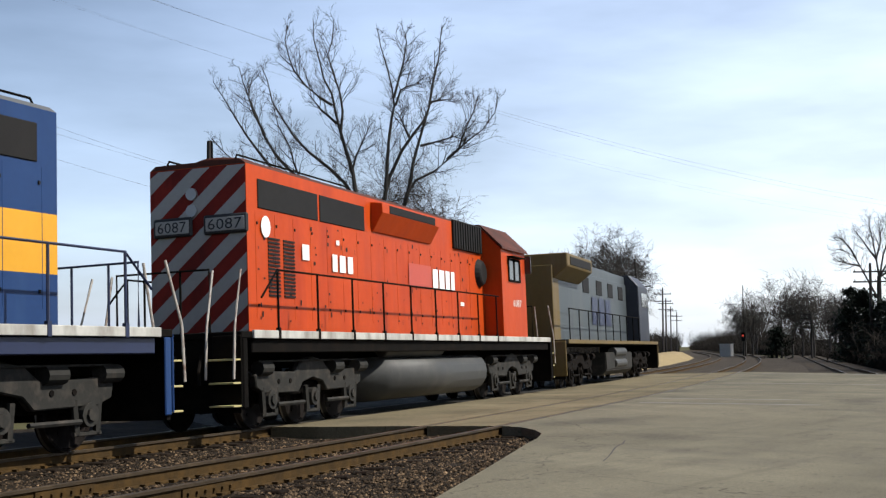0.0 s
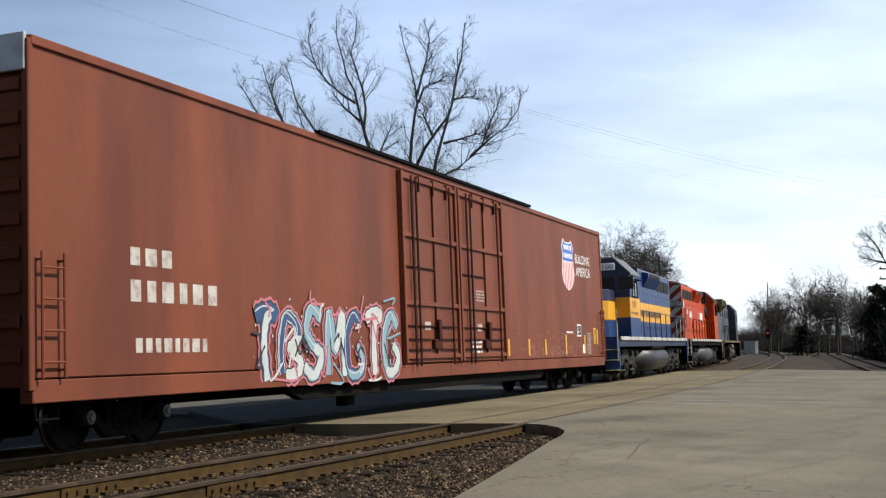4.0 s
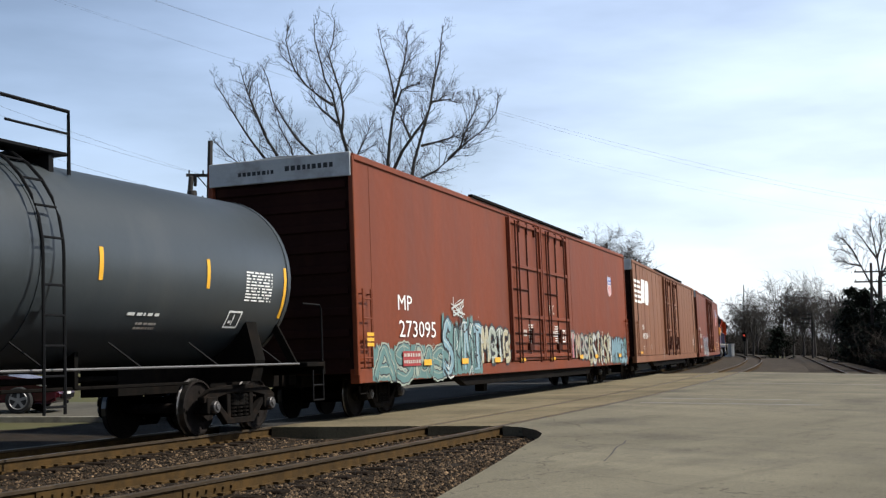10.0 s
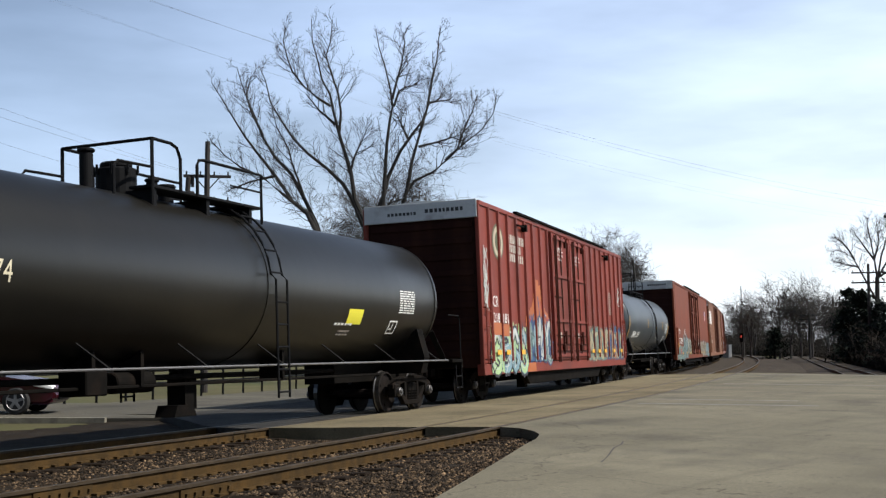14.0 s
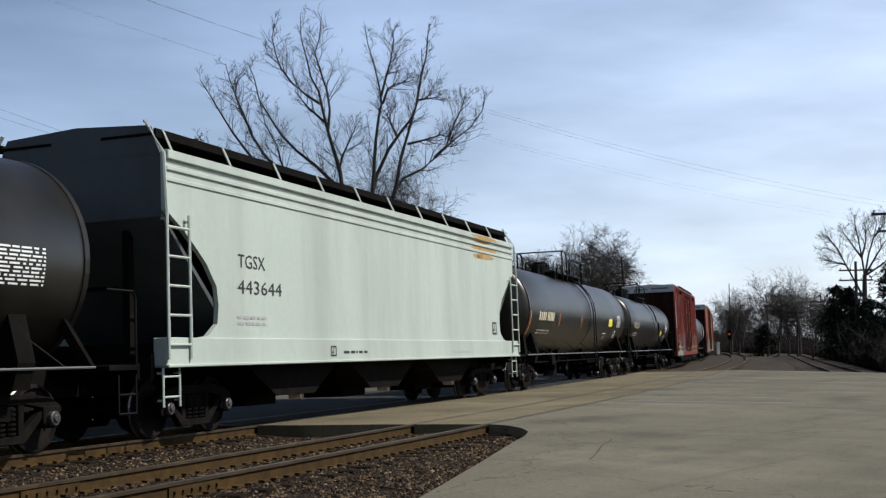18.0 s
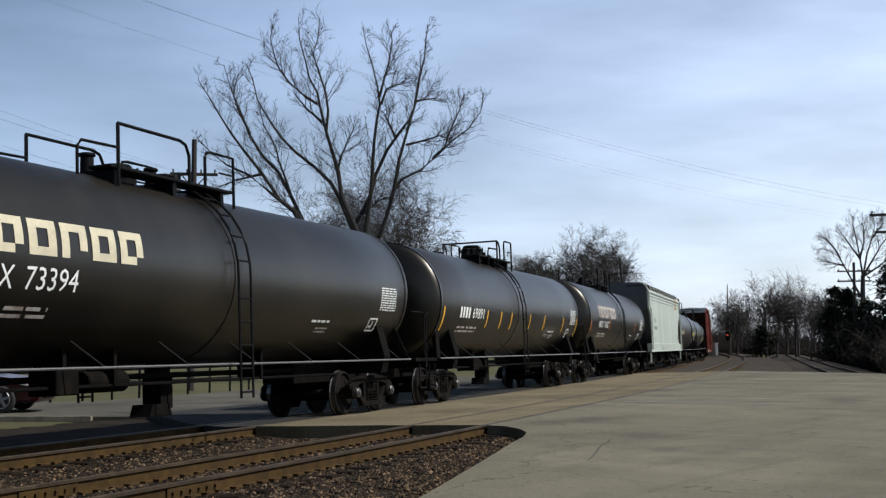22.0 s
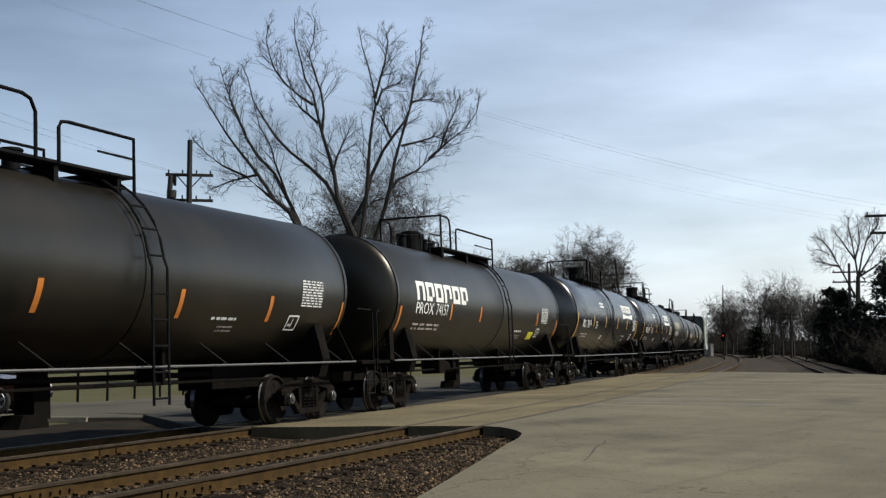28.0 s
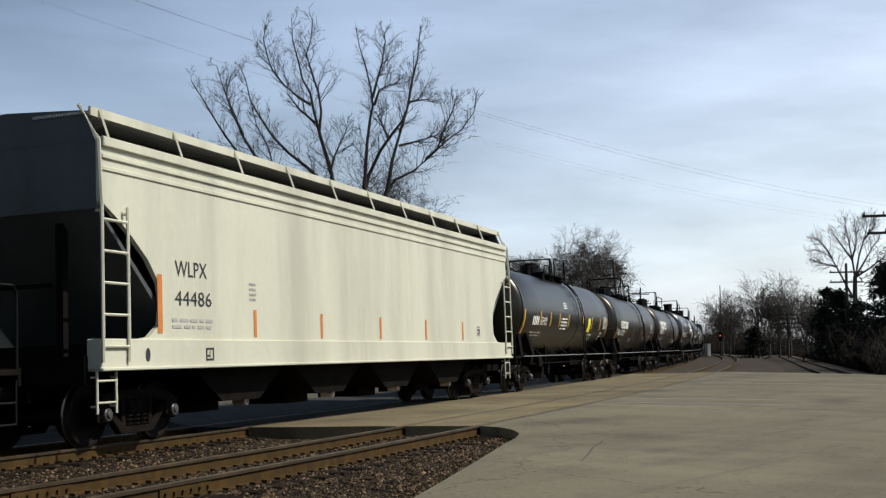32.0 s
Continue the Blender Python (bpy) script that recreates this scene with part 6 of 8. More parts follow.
spray(car, -9.3, -6.2, 0.72, 2.1, 4, [S_BLACK, S_LBLUE, S_TEAL, S_WHITE], 22, 1.612, 2, 0.1, "pale blue spray-painted letters")
spray(car, -6.3, -3.6, 0.95, 2.0, 4, [S_BLACK, S_GREYG, S_CREAM, S_WHITE], 23, 1.612, None, 0, "olive and white spray-painted letters")
spray(car, 3.8, 6.6, 0.95, 1.9, 4, [S_BLACK, S_GREYG, S_CREAM, S_PINK], 24, 1.612, None, 0, "cream and red spray-painted letters")
spray(car, 6.6, 10.6, 0.75, 2.0, 6, [S_BLACK, S_CREAM, S_WHITE, S_CREAM], 25, 1.612, None, 0, "white spray-painted letters")
spray(car, 10.8, 14.0, 0.75, 1.8, 4, [S_BLACK, S_LBLUE, S_TEAL, S_LBLUE], 26, 1.612, 2, 0, "pale blue spray-painted letters")
bm = bmesh.new()
rr = random.Random(4)
for k in range(7):
    ribbon(bm, [(-8.6 + rr.random() * 1.1, 2.1 + rr.random() * 0.55) for _ in range(4)], 0.04, 1.612, 0)
tagged(part("graffiti", bm, S_WHITE, car, "white scribbled tag"), kind="stuff")
marks(car, "sign", [(-11.95, -10.85, 1.0, 1.32)], 1.635, S_RED)
marks(car, "lettering", bar_text(-11.9, -10.9, 1.2, 1.27, 6, 0.3, 2) + bar_text(-11.9, -10.9, 1.06, 1.13, 8, 0.3, 3), 1.640, P_DULL)
reflectors(car, (-10.7, -8.0, -5.2, -2.6, 1.0, 5.0, 7.5, 12.0), 1.0, 1.655, wide=0.5, high=0.13)
bm = bmesh.new()
for k in range(3):
    patch(bm, -14.1, -13.75, 1.42 + k * 0.1, 1.49 + k * 0.1, 1.72)
part("reflector", bm, P_YELLOW, car)
shield(car, 10.62, 11.4, 3.36, 4.16, 1.60)
letters(car, "chalk_mark", "HTC", 0.85, 1.6, 2.42, 2.72, 1.64, P_DULL, "pale chalked letters on the door")
data_panel(car, 1.6, 1.5, 0.5, 0.6, 1.645, 6, 4)
data_panel(car, -1.6, 1.5, 0.5, 0.6, 1.645, 6, 14)
outline_box(car, 2.5, 1.55, 0.45, 0.4, 1.65, 0.05)

# fourth boxcar: shorter, ribbed, round crest
ribs = [-9.47 + 0.94 * k for k in range(8)] + [2.95 + 0.94 * k for k in range(8)]
car = boxcar("boxcar", "red ribbed boxcar with a faded round crest and colourful graffiti", 2.8, 23.35, P_CR, 5.22, 2.6, ribs=ribs, sill_drop=0.7, end_paint=P_ENDSHADE)
bm = bmesh.new()
for r, mi in ((1.0, 0), (0.84, 1), (0.55, 0)):
    vs = [bm.verts.new((1.592 + 0.004 * mi + (0.008 if r < 0.6 else 0), -8.53 + 0.56 * r * math.cos(k * math.tau / 28), 4.29 + 0.5 * r * math.sin(k * math.tau / 28))) for k in range(28)]
    f = bm.faces.new(vs)
    f.material_index = mi
part("crest", bm, [paint("crest_green", (0.09, 0.09, 0.05)), paint("crest_cream", (0.42, 0.36, 0.25))], car, "faded cream and green round crest")
marks(car, "lettering", bar_text(-7.45, -5.75, 4.36, 4.6, 8, 0.35, 5) + bar_text(-7.45, -6.15, 4.1, 4.32, 7, 0.35, 6) + bar_text(-7.4, -5.9, 3.84, 4.06, 7, 0.35, 7), 1.596, P_DULL)
letters(car, "lettering", "CR", -9.25, -8.75, 2.5, 2.8, 1.596, P_WHITE, "white reporting mark")
letters(car, "number", "218", -9.3, -8.7, 2.08, 2.34, 1.614, P_WHITE, "white painted car number")
letters(car, "number", "181", -8.35, -7.85, 2.08, 2.34, 1.614, P_WHITE, "white painted car number")
spray(car, -9.6, -5.9, 0.72, 2.05, 4, [S_BLACK, S_LBLUE, S_GREEN, S_GREEN, S_WHITE], 31, 1.602, 2, 0.1, "green and pale blue spray-painted letters")
marks(car, "spray_block", [(-9.35, -8.55, 1.75, 2.08), (-8.4, -7.8, 1.72, 2.05)], 1.618, S_ORANGE)
bm = bmesh.new()
for k in range(7):
    u = -5.7 + 0.42 * k
    lick = 0.35 + 0.95 * math.exp(-((u + 4.35) / 0.75) ** 2)
    ribbon(bm, curl([(u + 0.15, 2.0), (u, 2.0 + lick * 0.5), (u * 0.7 - 4.35 * 0.3, 2.0 + lick * 0.85), (u * 0.5 - 4.35 * 0.5, 2.05 + lick * 1.1)]), 0.42, 1.596 + 0.001 * k, 0)
    ribbon(bm, curl([(u + 0.3, 2.0), (u + 0.2, 2.0 + lick * 0.4), (u * 0.7 - 4.2 * 0.3, 2.0 + lick * 0.75)]), 0.09, 1.604 + 0.0005 * k, 1 + k % 2)
tagged(part("graffiti", bm, [S_ORANGE, S_RED, S_BLUE], car, "orange spray-painted flames edged in dark blue"), kind="stuff")
spray(car, -5.5, -2.75, 0.95, 2.35, 4, [S_BLUE, S_WHITE, S_LBLUE, S_TEAL, S_WHITE], 32, 1.602, 0, 0.1, "blue and white spray-painted letters")
spray(car, 2.9, 6.3, 0.92, 2.2, 6, [S_TEAL, S_CREAM, S_CREAM, S_ORANGE, S_CREAM], 33, 1.602, 0, 0.0, "cream spray-painted letters")
spray(car, 6.2, 9.9, 0.92, 2.25, 7, [S_BLUE, S_ORANGE, S_CREAM, S_TEAL, S_CREAM], 34, 1.602, 0, 0.1, "blue, orange and cream spray-painted letters")
marks(car, "spray_block", [(-6.4, -4.9, 0.71, 0.97)], 1.606, S_ORANGE)
reflectors(car, (-9.2, -8.3, -6.7, 3.3, 4.4, 5.6, 7.4, 9.0), 1.22, 1.66, wide=0.4, high=0.13)
data_panel(car, -1.5, 4.62, 0.5, 0.09, 1.645, 1, 3, material=P_WHITE)
for k, row in enumerate(("Close This Door", "Before Closing", "Main Door")):
    letters(car, "door_notice", row, -1.25 - 0.032 * len(row), -1.25 + 0.032 * len(row), 4.52 - 0.13 * k, 4.6 - 0.13 * k, 1.645, P_WHITE)
for k, row in enumerate(("Close And Lock", "Main Doors Before", "Moving Car")):
    letters(car, "door_notice", row, 1.3 - 0.03 * len(row), 1.3 + 0.03 * len(row), 4.5 - 0.13 * k, 4.58 - 0.13 * k, 1.645, P_WHITE)
data_panel(car, 7.2, 2.7, 0.6, 0.9, 1.60, 9, 6, material=P_DULL)
bm = bmesh.new()
for k in range(9):
    ribbon(bm, [(-10.1 + rr.random() * 0.45, 2.2 + rr.random() * 1.9) for _ in range(4)], 0.045, 1.612, 0)
for k in range(8):
    ribbon(bm, curl([(8.95 + 0.85 * rr.random(), 3.1 + 0.75 * rr.random()) for _ in range(4)], 4), 0.035, 1.612, 0)
tagged(part("graffiti", bm, S_WHITE, car, "white scribbled tags near the corner"), kind="stuff")
for y in (-6.2, 6.4):
    bm = bmesh.new()
    tube(bm, [(1.68, y - 0.5, 4.92), (1.68, y + 0.3, 4.92)], 0.03, 6)
    box(bm, (1.60, y + 0.25, 4.8), (1.75, y + 0.4, 5.0))
    tidy(bm)
    part("bracket", bm, P_UNDER, car)


# ---------------------------------------------------------------- tank cars


def tank_car(label, a, b, paint_, lad, top, dome, half, radius, zc, rod=P_SILVER, round_dome=True, brake=False, rod_z=1.12, shift=-0.4, tall=0.9, valve=0.3, run=0.8, cross=True, dome_high=0.42, foot=0.55):
    car = thing("tank_car", label, "tank car", a, b)
    h = (b - a) / 2
    cyl_half = half
    L = half + 0.40
    sides = 48
    bm = bmesh.new()
    prof = [(-L, 0.0)] + [(-cyl_half - 0.40 * math.cos(t * math.pi / 2 / 8), radius * math.sin(t * math.pi / 2 / 8)) for t in range(1, 9)]
    prof[0] = (-cyl_half - 0.40, 0.0)
    ys = [p for p in prof] + [(-cyl_half + 2 * cyl_half * k / 6, radius) for k in range(1, 6)] + [(-y, r) for y, r in prof[::-1]]
    rings = []
    for y, r in ys:
        if r < 1e-6:
            rings.append([bm.verts.new((0, y, zc))])
        else:
            rings.append([bm.verts.new((r * math.cos(k * math.tau / sides), y, zc + r * math.sin(k * math.tau / sides))) for k in range(sides)])
    for q, r in zip(rings, rings[1:]):
        for k in range(sides):
            if len(q) == 1:
                bm.faces.new((q[0], r[(k + 1) % sides], r[k]))
            elif len(r) == 1:
                bm.faces.new((q[k], q[(k + 1) % sides], r[0]))
            else:
                bm.faces.new((q[k], q[(k + 1) % sides], r[(k + 1) % sides], r[k]))
    tidy(bm)
    part("tank", bm, paint_, car, smooth=True)
    shape = (radius, zc)
    # bands round the shell
    for y, w, pr in ((lad, 0.09, 0.012), (-cyl_half, 0.05, 0.012), (cyl_half, 0.05, 0.012)):
        bm = bmesh.new()
        rr_ = radius + pr
        ra = [[bm.verts.new((q * math.cos(k * math.tau / sides), y + d, zc + q * math.sin(k * math.tau / sides))) for k in range(sides)] for d, q in ((-w, radius - 0.01), (-w, rr_), (w, rr_), (w, radius - 0.01))]
        for q, r in zip(ra, ra[1:]):
            for k in range(sides):
                bm.faces.new((q[k], q[(k + 1) % sides], r[(k + 1) % sides], r[k]))
        tidy(bm)
        part("band", bm, paint_ if pr < 0.015 else P_BLACK, car)
    # stub sills, saddles and end platforms
    for s in (-1, 1):
        bm = bmesh.new()
        lo, hi = sorted((s * (cyl_half - 3.4), s * h))
        box(bm, (-0.36, lo, 0.70), (0.36, hi, 1.16))
        lo, hi = sorted((s * (h - 0.7), s * (h - 0.02)))
        box(bm, (-1.45, lo, 1.06), (1.45, hi, 1.14))
        box(bm, (-1.45, s * h - 0.06, 0.92), (1.45, s * h + 0.0, 1.16))
        tidy(bm, 0.01)
        part("stub_sill", bm, P_UNDER, car)
        bm = bmesh.new()
        yb = s * (h - 2.35)
        outline = [(-1.35, 0.85), (1.35, 0.85), (1.45, 1.2), (1.28, 1.85)] + [(radius * 0.98 * math.sin(t), zc - radius * 0.98 * math.cos(t)) for t in np.linspace(0.95, -0.95, 12)] + [(-1.28, 1.85), (-1.45, 1.2)]
        prism(bm, outline, "y", yb - 0.16, yb + 0.16)
        tidy(bm)
        part("saddle", bm, P_UNDER, car)
        for sx in (-1, 1):
            bm = bmesh.new()
            y1 = s * (h - 1.0)
            tube(bm, [(sx * 1.35, y1, 1.1), (sx * 1.18, y1 - s * 0.42, 1.82)], 0.09, 4)
            part("brace", bm, P_UNDER, car)
            bm = bmesh.new()
            tube(bm, [(sx * 1.42, s * (h - 0.05), 1.12), (sx * 1.42, s * (h - 0.05), 2.1), (sx * 1.42, s * (h - 0.12), 2.2), (sx * 1.30, s * (h - 0.55), 2.22)], 0.018, 6)
            part("grab_iron", bm, P_BLACK, car)
            bm = bmesh.new()
            for yy in (s * (h - 0.1), s * (h - 0.5)):
                tube(bm, [(sx * 1.45, yy, 1.0), (sx * 1.45, yy, 0.45)], 0.018, 5)
            for zz in (0.45, 0.72):
                tube(bm, [(sx * 1.45, s * (h - 0.1), zz), (sx * 1.45, s * (h - 0.5), zz)], 0.018, 5)
            part("sill_step", bm, P_BLACK, car)
    for sx in (-1, 1):
        bm = bmesh.new()
        yy = h - 1.0
        tube(bm, [(sx * 1.44, -yy, rod_z), (sx * 1.44, yy, rod_z)], 0.02, 6)
        part("handrail", bm, rod, car)
        for k in range(8):
            y = -yy + 0.6 + (2 * yy - 1.2) * k / 7
            bm = bmesh.new()
            tube(bm, [(sx * 1.44, y, rod_z), (sx * 1.05, y - 0.25, 1.5)], 0.014, 5)
            part("handrail_bracket", bm, P_BLACK, car)
        # side ladder, bent over the shell
        bm = bmesh.new()
        for y in (lad - 0.2, lad + 0.2):
            pts = [(sx * 1.62, y, foot), (sx * 1.62, y, 2.6)] + [(sx * (radius + 0.13) * math.cos(t), y, zc + (radius + 0.13) * math.sin(t)) for t in np.linspace(0.1, 1.25, 7)]
            tube(bm, pts, 0.022, 6)
        for k in range(5):
            z = foot + 0.1 + (2.5 - foot) * k / 5
            tube(bm, [(sx * 1.62, lad - 0.2, z), (sx * 1.62, lad + 0.2, z)], 0.018, 5)
        for t in np.linspace(0.12, 1.2, 5):
            tube(bm, [(sx * (radius + 0.13) * math.cos(t), lad - 0.2, zc + (radius + 0.13) * math.sin(t)), (sx * (radius + 0.13) * math.cos(t), lad + 0.2, zc + (radius + 0.13) * math.sin(t))], 0.018, 5)
        part("ladder", bm, P_BLACK, car)
    # platform and rails on top
    zt = zc + radius
    y0, y1 = top
    for x0, x1, u0, u1 in ((-0.85, -0.42, y0 * 0.6, y1 - 0.62), (0.42, 0.85, y0 * 0.6, y1 - 0.62), (-0.85, 0.85, y1 - 0.6, y1)):
        bm = bmesh.new()
        box(bm, (x0, u0, zt + 0.02), (x1, u1, zt + 0.07))
        tidy(bm, 0.008)
        part("walkway_board", bm, P_BLACK, car)
    for y in (y0 * 0.55, y1 - 0.3, (y0 * 0.6 + y1) / 2):
        bm = bmesh.new()
        box(bm, (-0.8, y - 0.05, zt - 0.28), (0.8, y + 0.05, zt + 0.015))
        tidy(bm)
        part("walkway_support", bm, P_BLACK, car)
    e1, e2 = dome + 0.45, dome + 0.95
    el = e1 - run
    for sx in (-1, 1):
        x = sx * 0.86
        bm = bmesh.new()
        tube(bm, [(x, el, zt - 0.25), (x, el, zt + tall)], 0.03, 6)
        tube(bm, [(x, el, zt + tall), (x, max(el + 0.02, e1 - 0.28), zt + tall), (x, e1 - 0.1, zt + tall - 0.05), (x, e1, zt + tall - 0.22), (x, e1, zt + 0.05)], 0.028, 6)
        part("safety_rail", bm, P_BLACK, car)
        bm = bmesh.new()
        tube(bm, [(x, e2, zt + 0.05), (x, e2, zt + 0.55), (x, e2 + 0.06, zt + 0.64), (x, e2 + 0.2, zt + 0.66), (x, y1, zt + 0.66), (x, y1, zt - 0.25)], 0.028, 6)
        tube(bm, [(x, (e2 + y1) / 2, zt + 0.34), (x, y1, zt + 0.34)], 0.02, 5)
        part("safety_rail", bm, P_BLACK, car)
        bm = bmesh.new()
        tube(bm, [(x, el - 1.0, zt - 0.2), (x, el - 1.0, zt + 0.22), (x, el - 0.9, zt + 0.32), (x, el, zt + 0.34)], 0.024, 6)
        part("knee_rail", bm, P_BLACK, car)
    if cross:
        bm = bmesh.new()
        tube(bm, [(-0.86, el, zt + tall), (0.86, el, zt + tall)], 0.028, 6)
        part("cross_rail", bm, P_BLACK, car)
    dy = dome + shift
    bm = bmesh.new()
    cyl(bm, (0, dy, zt - 0.1), (0, dy, zt + dome_high), 0.33, 20)
    cyl(bm, (0, dy, zt + dome_high), (0, dy, zt + dome_high + (0.1 if round_dome else 0.04)), 0.26 if round_dome else 0.36, 20)
    tidy(bm, 0.03)
    part("dome", bm, P_BLACK, car)
    for k in range(8):
        a_ = (k + 0.5) * math.tau / 8
        bm = bmesh.new()
        tube(bm, [(0.35 * math.cos(a_), dy + 0.35 * math.sin(a_), zt + dome_high - 0.12), (0.35 * math.cos(a_), dy + 0.35 * math.sin(a_), zt + dome_high + 0.04)], 0.022, 5)
        part("cover_bolt", bm, P_BLACK, car)
    for d_, r, hh in ((0.85, 0.1, 0.3), (1.25, 0.14, 0.24), (-0.9, 0.11, valve)):
        bm = bmesh.new()
        cyl(bm, (0.1, dy + d_, zt - 0.05), (0.1, dy + d_, zt + hh), r, 10)
        cyl(bm, (0.1, dy + d_, zt + hh), (0.1, dy + d_, zt + hh + 0.06), r * 1.3, 8)
        tidy(bm, 0.02)
        part("valve", bm, P_BLACK, car)
    # underside: outlet and brake gear
    bm = bmesh.new()
    cyl(bm, (0, 0.2, 0.9), (0, 0.2, zc - radius + 0.1), 0.22, 12)
    box(bm, (-0.18, 0.02, 0.42), (0.18, 0.38, 0.95))
    prism(bm, [(-0.34, 0.30), (0.34, 0.30), (0.24, 0.5), (-0.24, 0.5)], "x", -0.2, 0.2)
    tidy(bm)
    ob = part("outlet", bm, P_UNDER, car)
    bm = bmesh.new()
    cyl(bm, (0.55, -2.6, 0.92), (0.55, -1.6, 0.92), 0.17, 10)
    tidy(bm, 0.02)
    part("brake_reservoir", bm, P_UNDER, car)
    bm = bmesh.new()
    box(bm, (0.4, -3.6, 0.75), (0.9, -3.1, 1.15))
    tidy(bm, 0.02)
    part("brake_valve", bm, P_UNDER, car)
    for x, z, r, hs in ((0.75, 0.86, 0.028, 3.4), (0.3, 0.98, 0.05, 3.2)):
        bm = bmesh.new()
        tube(bm, [(x, -h + hs, z), (x, h - hs, z)], r, 5)
        part("brake_rod", bm, P_UNDER, car)
    for y in (-3.3, -2.1, 2.4):
        bm = bmesh.new()
        box(bm, (0.3, y - 0.04, 0.86), (0.8, y + 0.04, zc - radius + 0.25))
        tidy(bm)
        part("rod_hanger", bm, P_UNDER, car)
    if brake:
        bm = bmesh.new()
        cyl(bm, (0.95, h - 0.75, 1.62), (1.4, h - 0.75, 1.62), 0.17, 14)
        box(bm, (1.1, h - 0.95, 1.14), (1.25, h - 0.55, 1.55))
        tidy(bm)
        part("brake_cylinder", bm, P_FUEL, car)
    for y in (-h + 2.35, h - 2.35):
        freight_truck(car, y)
    couplers(car, h)
    return car, shape, cyl_half


def stripe_set(car, ys, z0, z1, shape, material, wide=0.09):
    for y in ys:
        marks(car, "reflector", [(y, y + wide, z0, z1)], shape, material)


def small_marks(car, shape, y, seed, dull=P_WHITE):
    """The data panel near the front end, the boxed stencil and some small print."""
    data_panel(car, y, 2.18, 0.85, 0.52, shape, 8, seed, material=dull)
    outline_box(car, y - 0.35, 1.68, 0.42, 0.32, shape, 0.035, dull)
    data_panel(car, y - 3.0, 1.85, 0.8, 0.1, shape, 1, seed + 1, material=dull)
    data_panel(car, y - 2.7, 1.62, 0.5, 0.16, shape, 2, seed + 2, material=P_DULL)


def car_number(car, shape, initials, number, y0, ya, yb, y1, z0, z1, material=P_WHITE):
    """The initials and number from y0 to y1, broken between ya and yb, with two rows of small print below."""
    if initials:
        letters(car, "reporting_mark", initials, y0, ya, z0, z1, shape, material, "white painted initials")
    else:
        marks(car, "lettering", bar_text(y0, ya, z0, z1, 4, 0.35, 4), shape, material)
    letters(car, "number", number, yb, y1, z0, z1, shape, material, "white painted car number")
    data_panel(car, y0, z0 - 0.4, (y1 - y0) * 0.8, 0.22, shape, 2, int(number[-2:]), material=P_DULL)


def big_name(car, shape, y0, y1, z0, z1, n, material=P_WHITE, swoosh=False):
    """Bold blocks, each with a gap through it, in a row."""
    u = (y1 - y0) / n
    for k in range(n):
        bm = bmesh.new()
        a_, b_ = y0 + k * u, y0 + (k + 0.84) * u
        t_, q = (b_ - a_) * 0.3, (z1 - z0) * 0.24
        patch(bm, a_, a_ + t_, z0, z1, shape)
        patch(bm, b_ - t_, b_, z0 + (q if k % 2 else 0), z1, shape)
        patch(bm, a_ + t_, b_ - t_, z1 - q, z1, shape)
        if k % 3:
            patch(bm, a_ + t_, b_ - t_, z0, z0 + q, shape)
        tagged(part("painted_block", bm, material, car), kind="stuff")
    if swoosh:
        bm = bmesh.new()
        k = 10
        lo = [(y0 + (y1 - y0) * i / k, z0 - 0.05 - 0.10 * math.sin(i / k * math.pi)) for i in range(k + 1)]
        for i in range(k):
            a_, b_ = lo[i], lo[i + 1]
            t0, t1 = 0.26 - 0.16 * math.sin(i / k * math.pi), 0.26 - 0.16 * math.sin((i + 1) / k * math.pi)
            bm.faces.new([bm.verts.new(wrap(*q, shape)) for q in ((a_[0], a_[1] - t0), (b_[0], b_[1] - t1), (b_[0], b_[1]), (a_[0], a_[1]))])
        bmesh.ops.remove_doubles(bm, verts=bm.verts, dist=1e-4)
        part("underline", bm, material, car)


car, sh, ch = tank_car("black tank car, grey sky sheen partly put into its paint, with yellow reflector strips", 24.5, 41.9, P_TANK_GREY, 0.95, (-3.0, 2.2), -1.3, 7.33, 1.488, 2.63, round_dome=False, shift=-0.1, dome_high=0.5)
car_number(car, sh, "", "209075", -5.73, -4.8, -4.56, -3.5, 1.85, 2.14)
stripe_set(car, (-1.1, 2.05, 4.72), 2.34, 2.8, sh, P_YELLOW)
stripe_set(car, (-7.2, 7.15), 1.9, 2.8, sh, P_YELLOW)
small_marks(car, sh, 5.9, 5)

car, sh, ch = tank_car("plain dull black tank car with a small yellow sign", -19.3, 1.5, P_TANK, 0.9, (-3.1, 1.6), -1.5, 8.85, 1.40, 2.55, shift=-0.1, tall=0.8, valve=0.55)
car_number(car, sh, "MOBX", "26574", -7.62, -6.77, -6.57, -5.69, 2.24, 2.53, P_STENCIL)
marks(car, "sign", [(4.2, 4.88, 1.88, 2.2)], sh, P_SIGN, "small yellow sign")
small_marks(car, sh, 6.7, 15)

car, sh, ch = tank_car("dull black tank car with orange strips and a yellow sign", -40.4, -19.4, P_TANK_OLD, 1.1, (-3.6, 2.7), -0.6, 9.16, 1.49, 2.58)
marks(car, "lettering", bar_text(-7.8, -6.8, 2.22, 2.49, 4, 0.35, 4) + bar_text(-6.59, -5.6, 2.22, 2.5, 5, 0.3, 5), sh, P_STENCIL)
data_panel(car, -7.7, 1.75, 1.8, 0.2, sh, 2, 24, material=P_DULL)
stripe_set(car, (-4.7, -0.8), 2.05, 2.5, sh, P_ORANGE)
stripe_set(car, (-9.0,), 1.66, 2.5, sh, P_ORANGE)
marks(car, "sign", [(5.2, 6.0, 2.18, 2.5)], sh, P_SIGN, "small yellow sign")
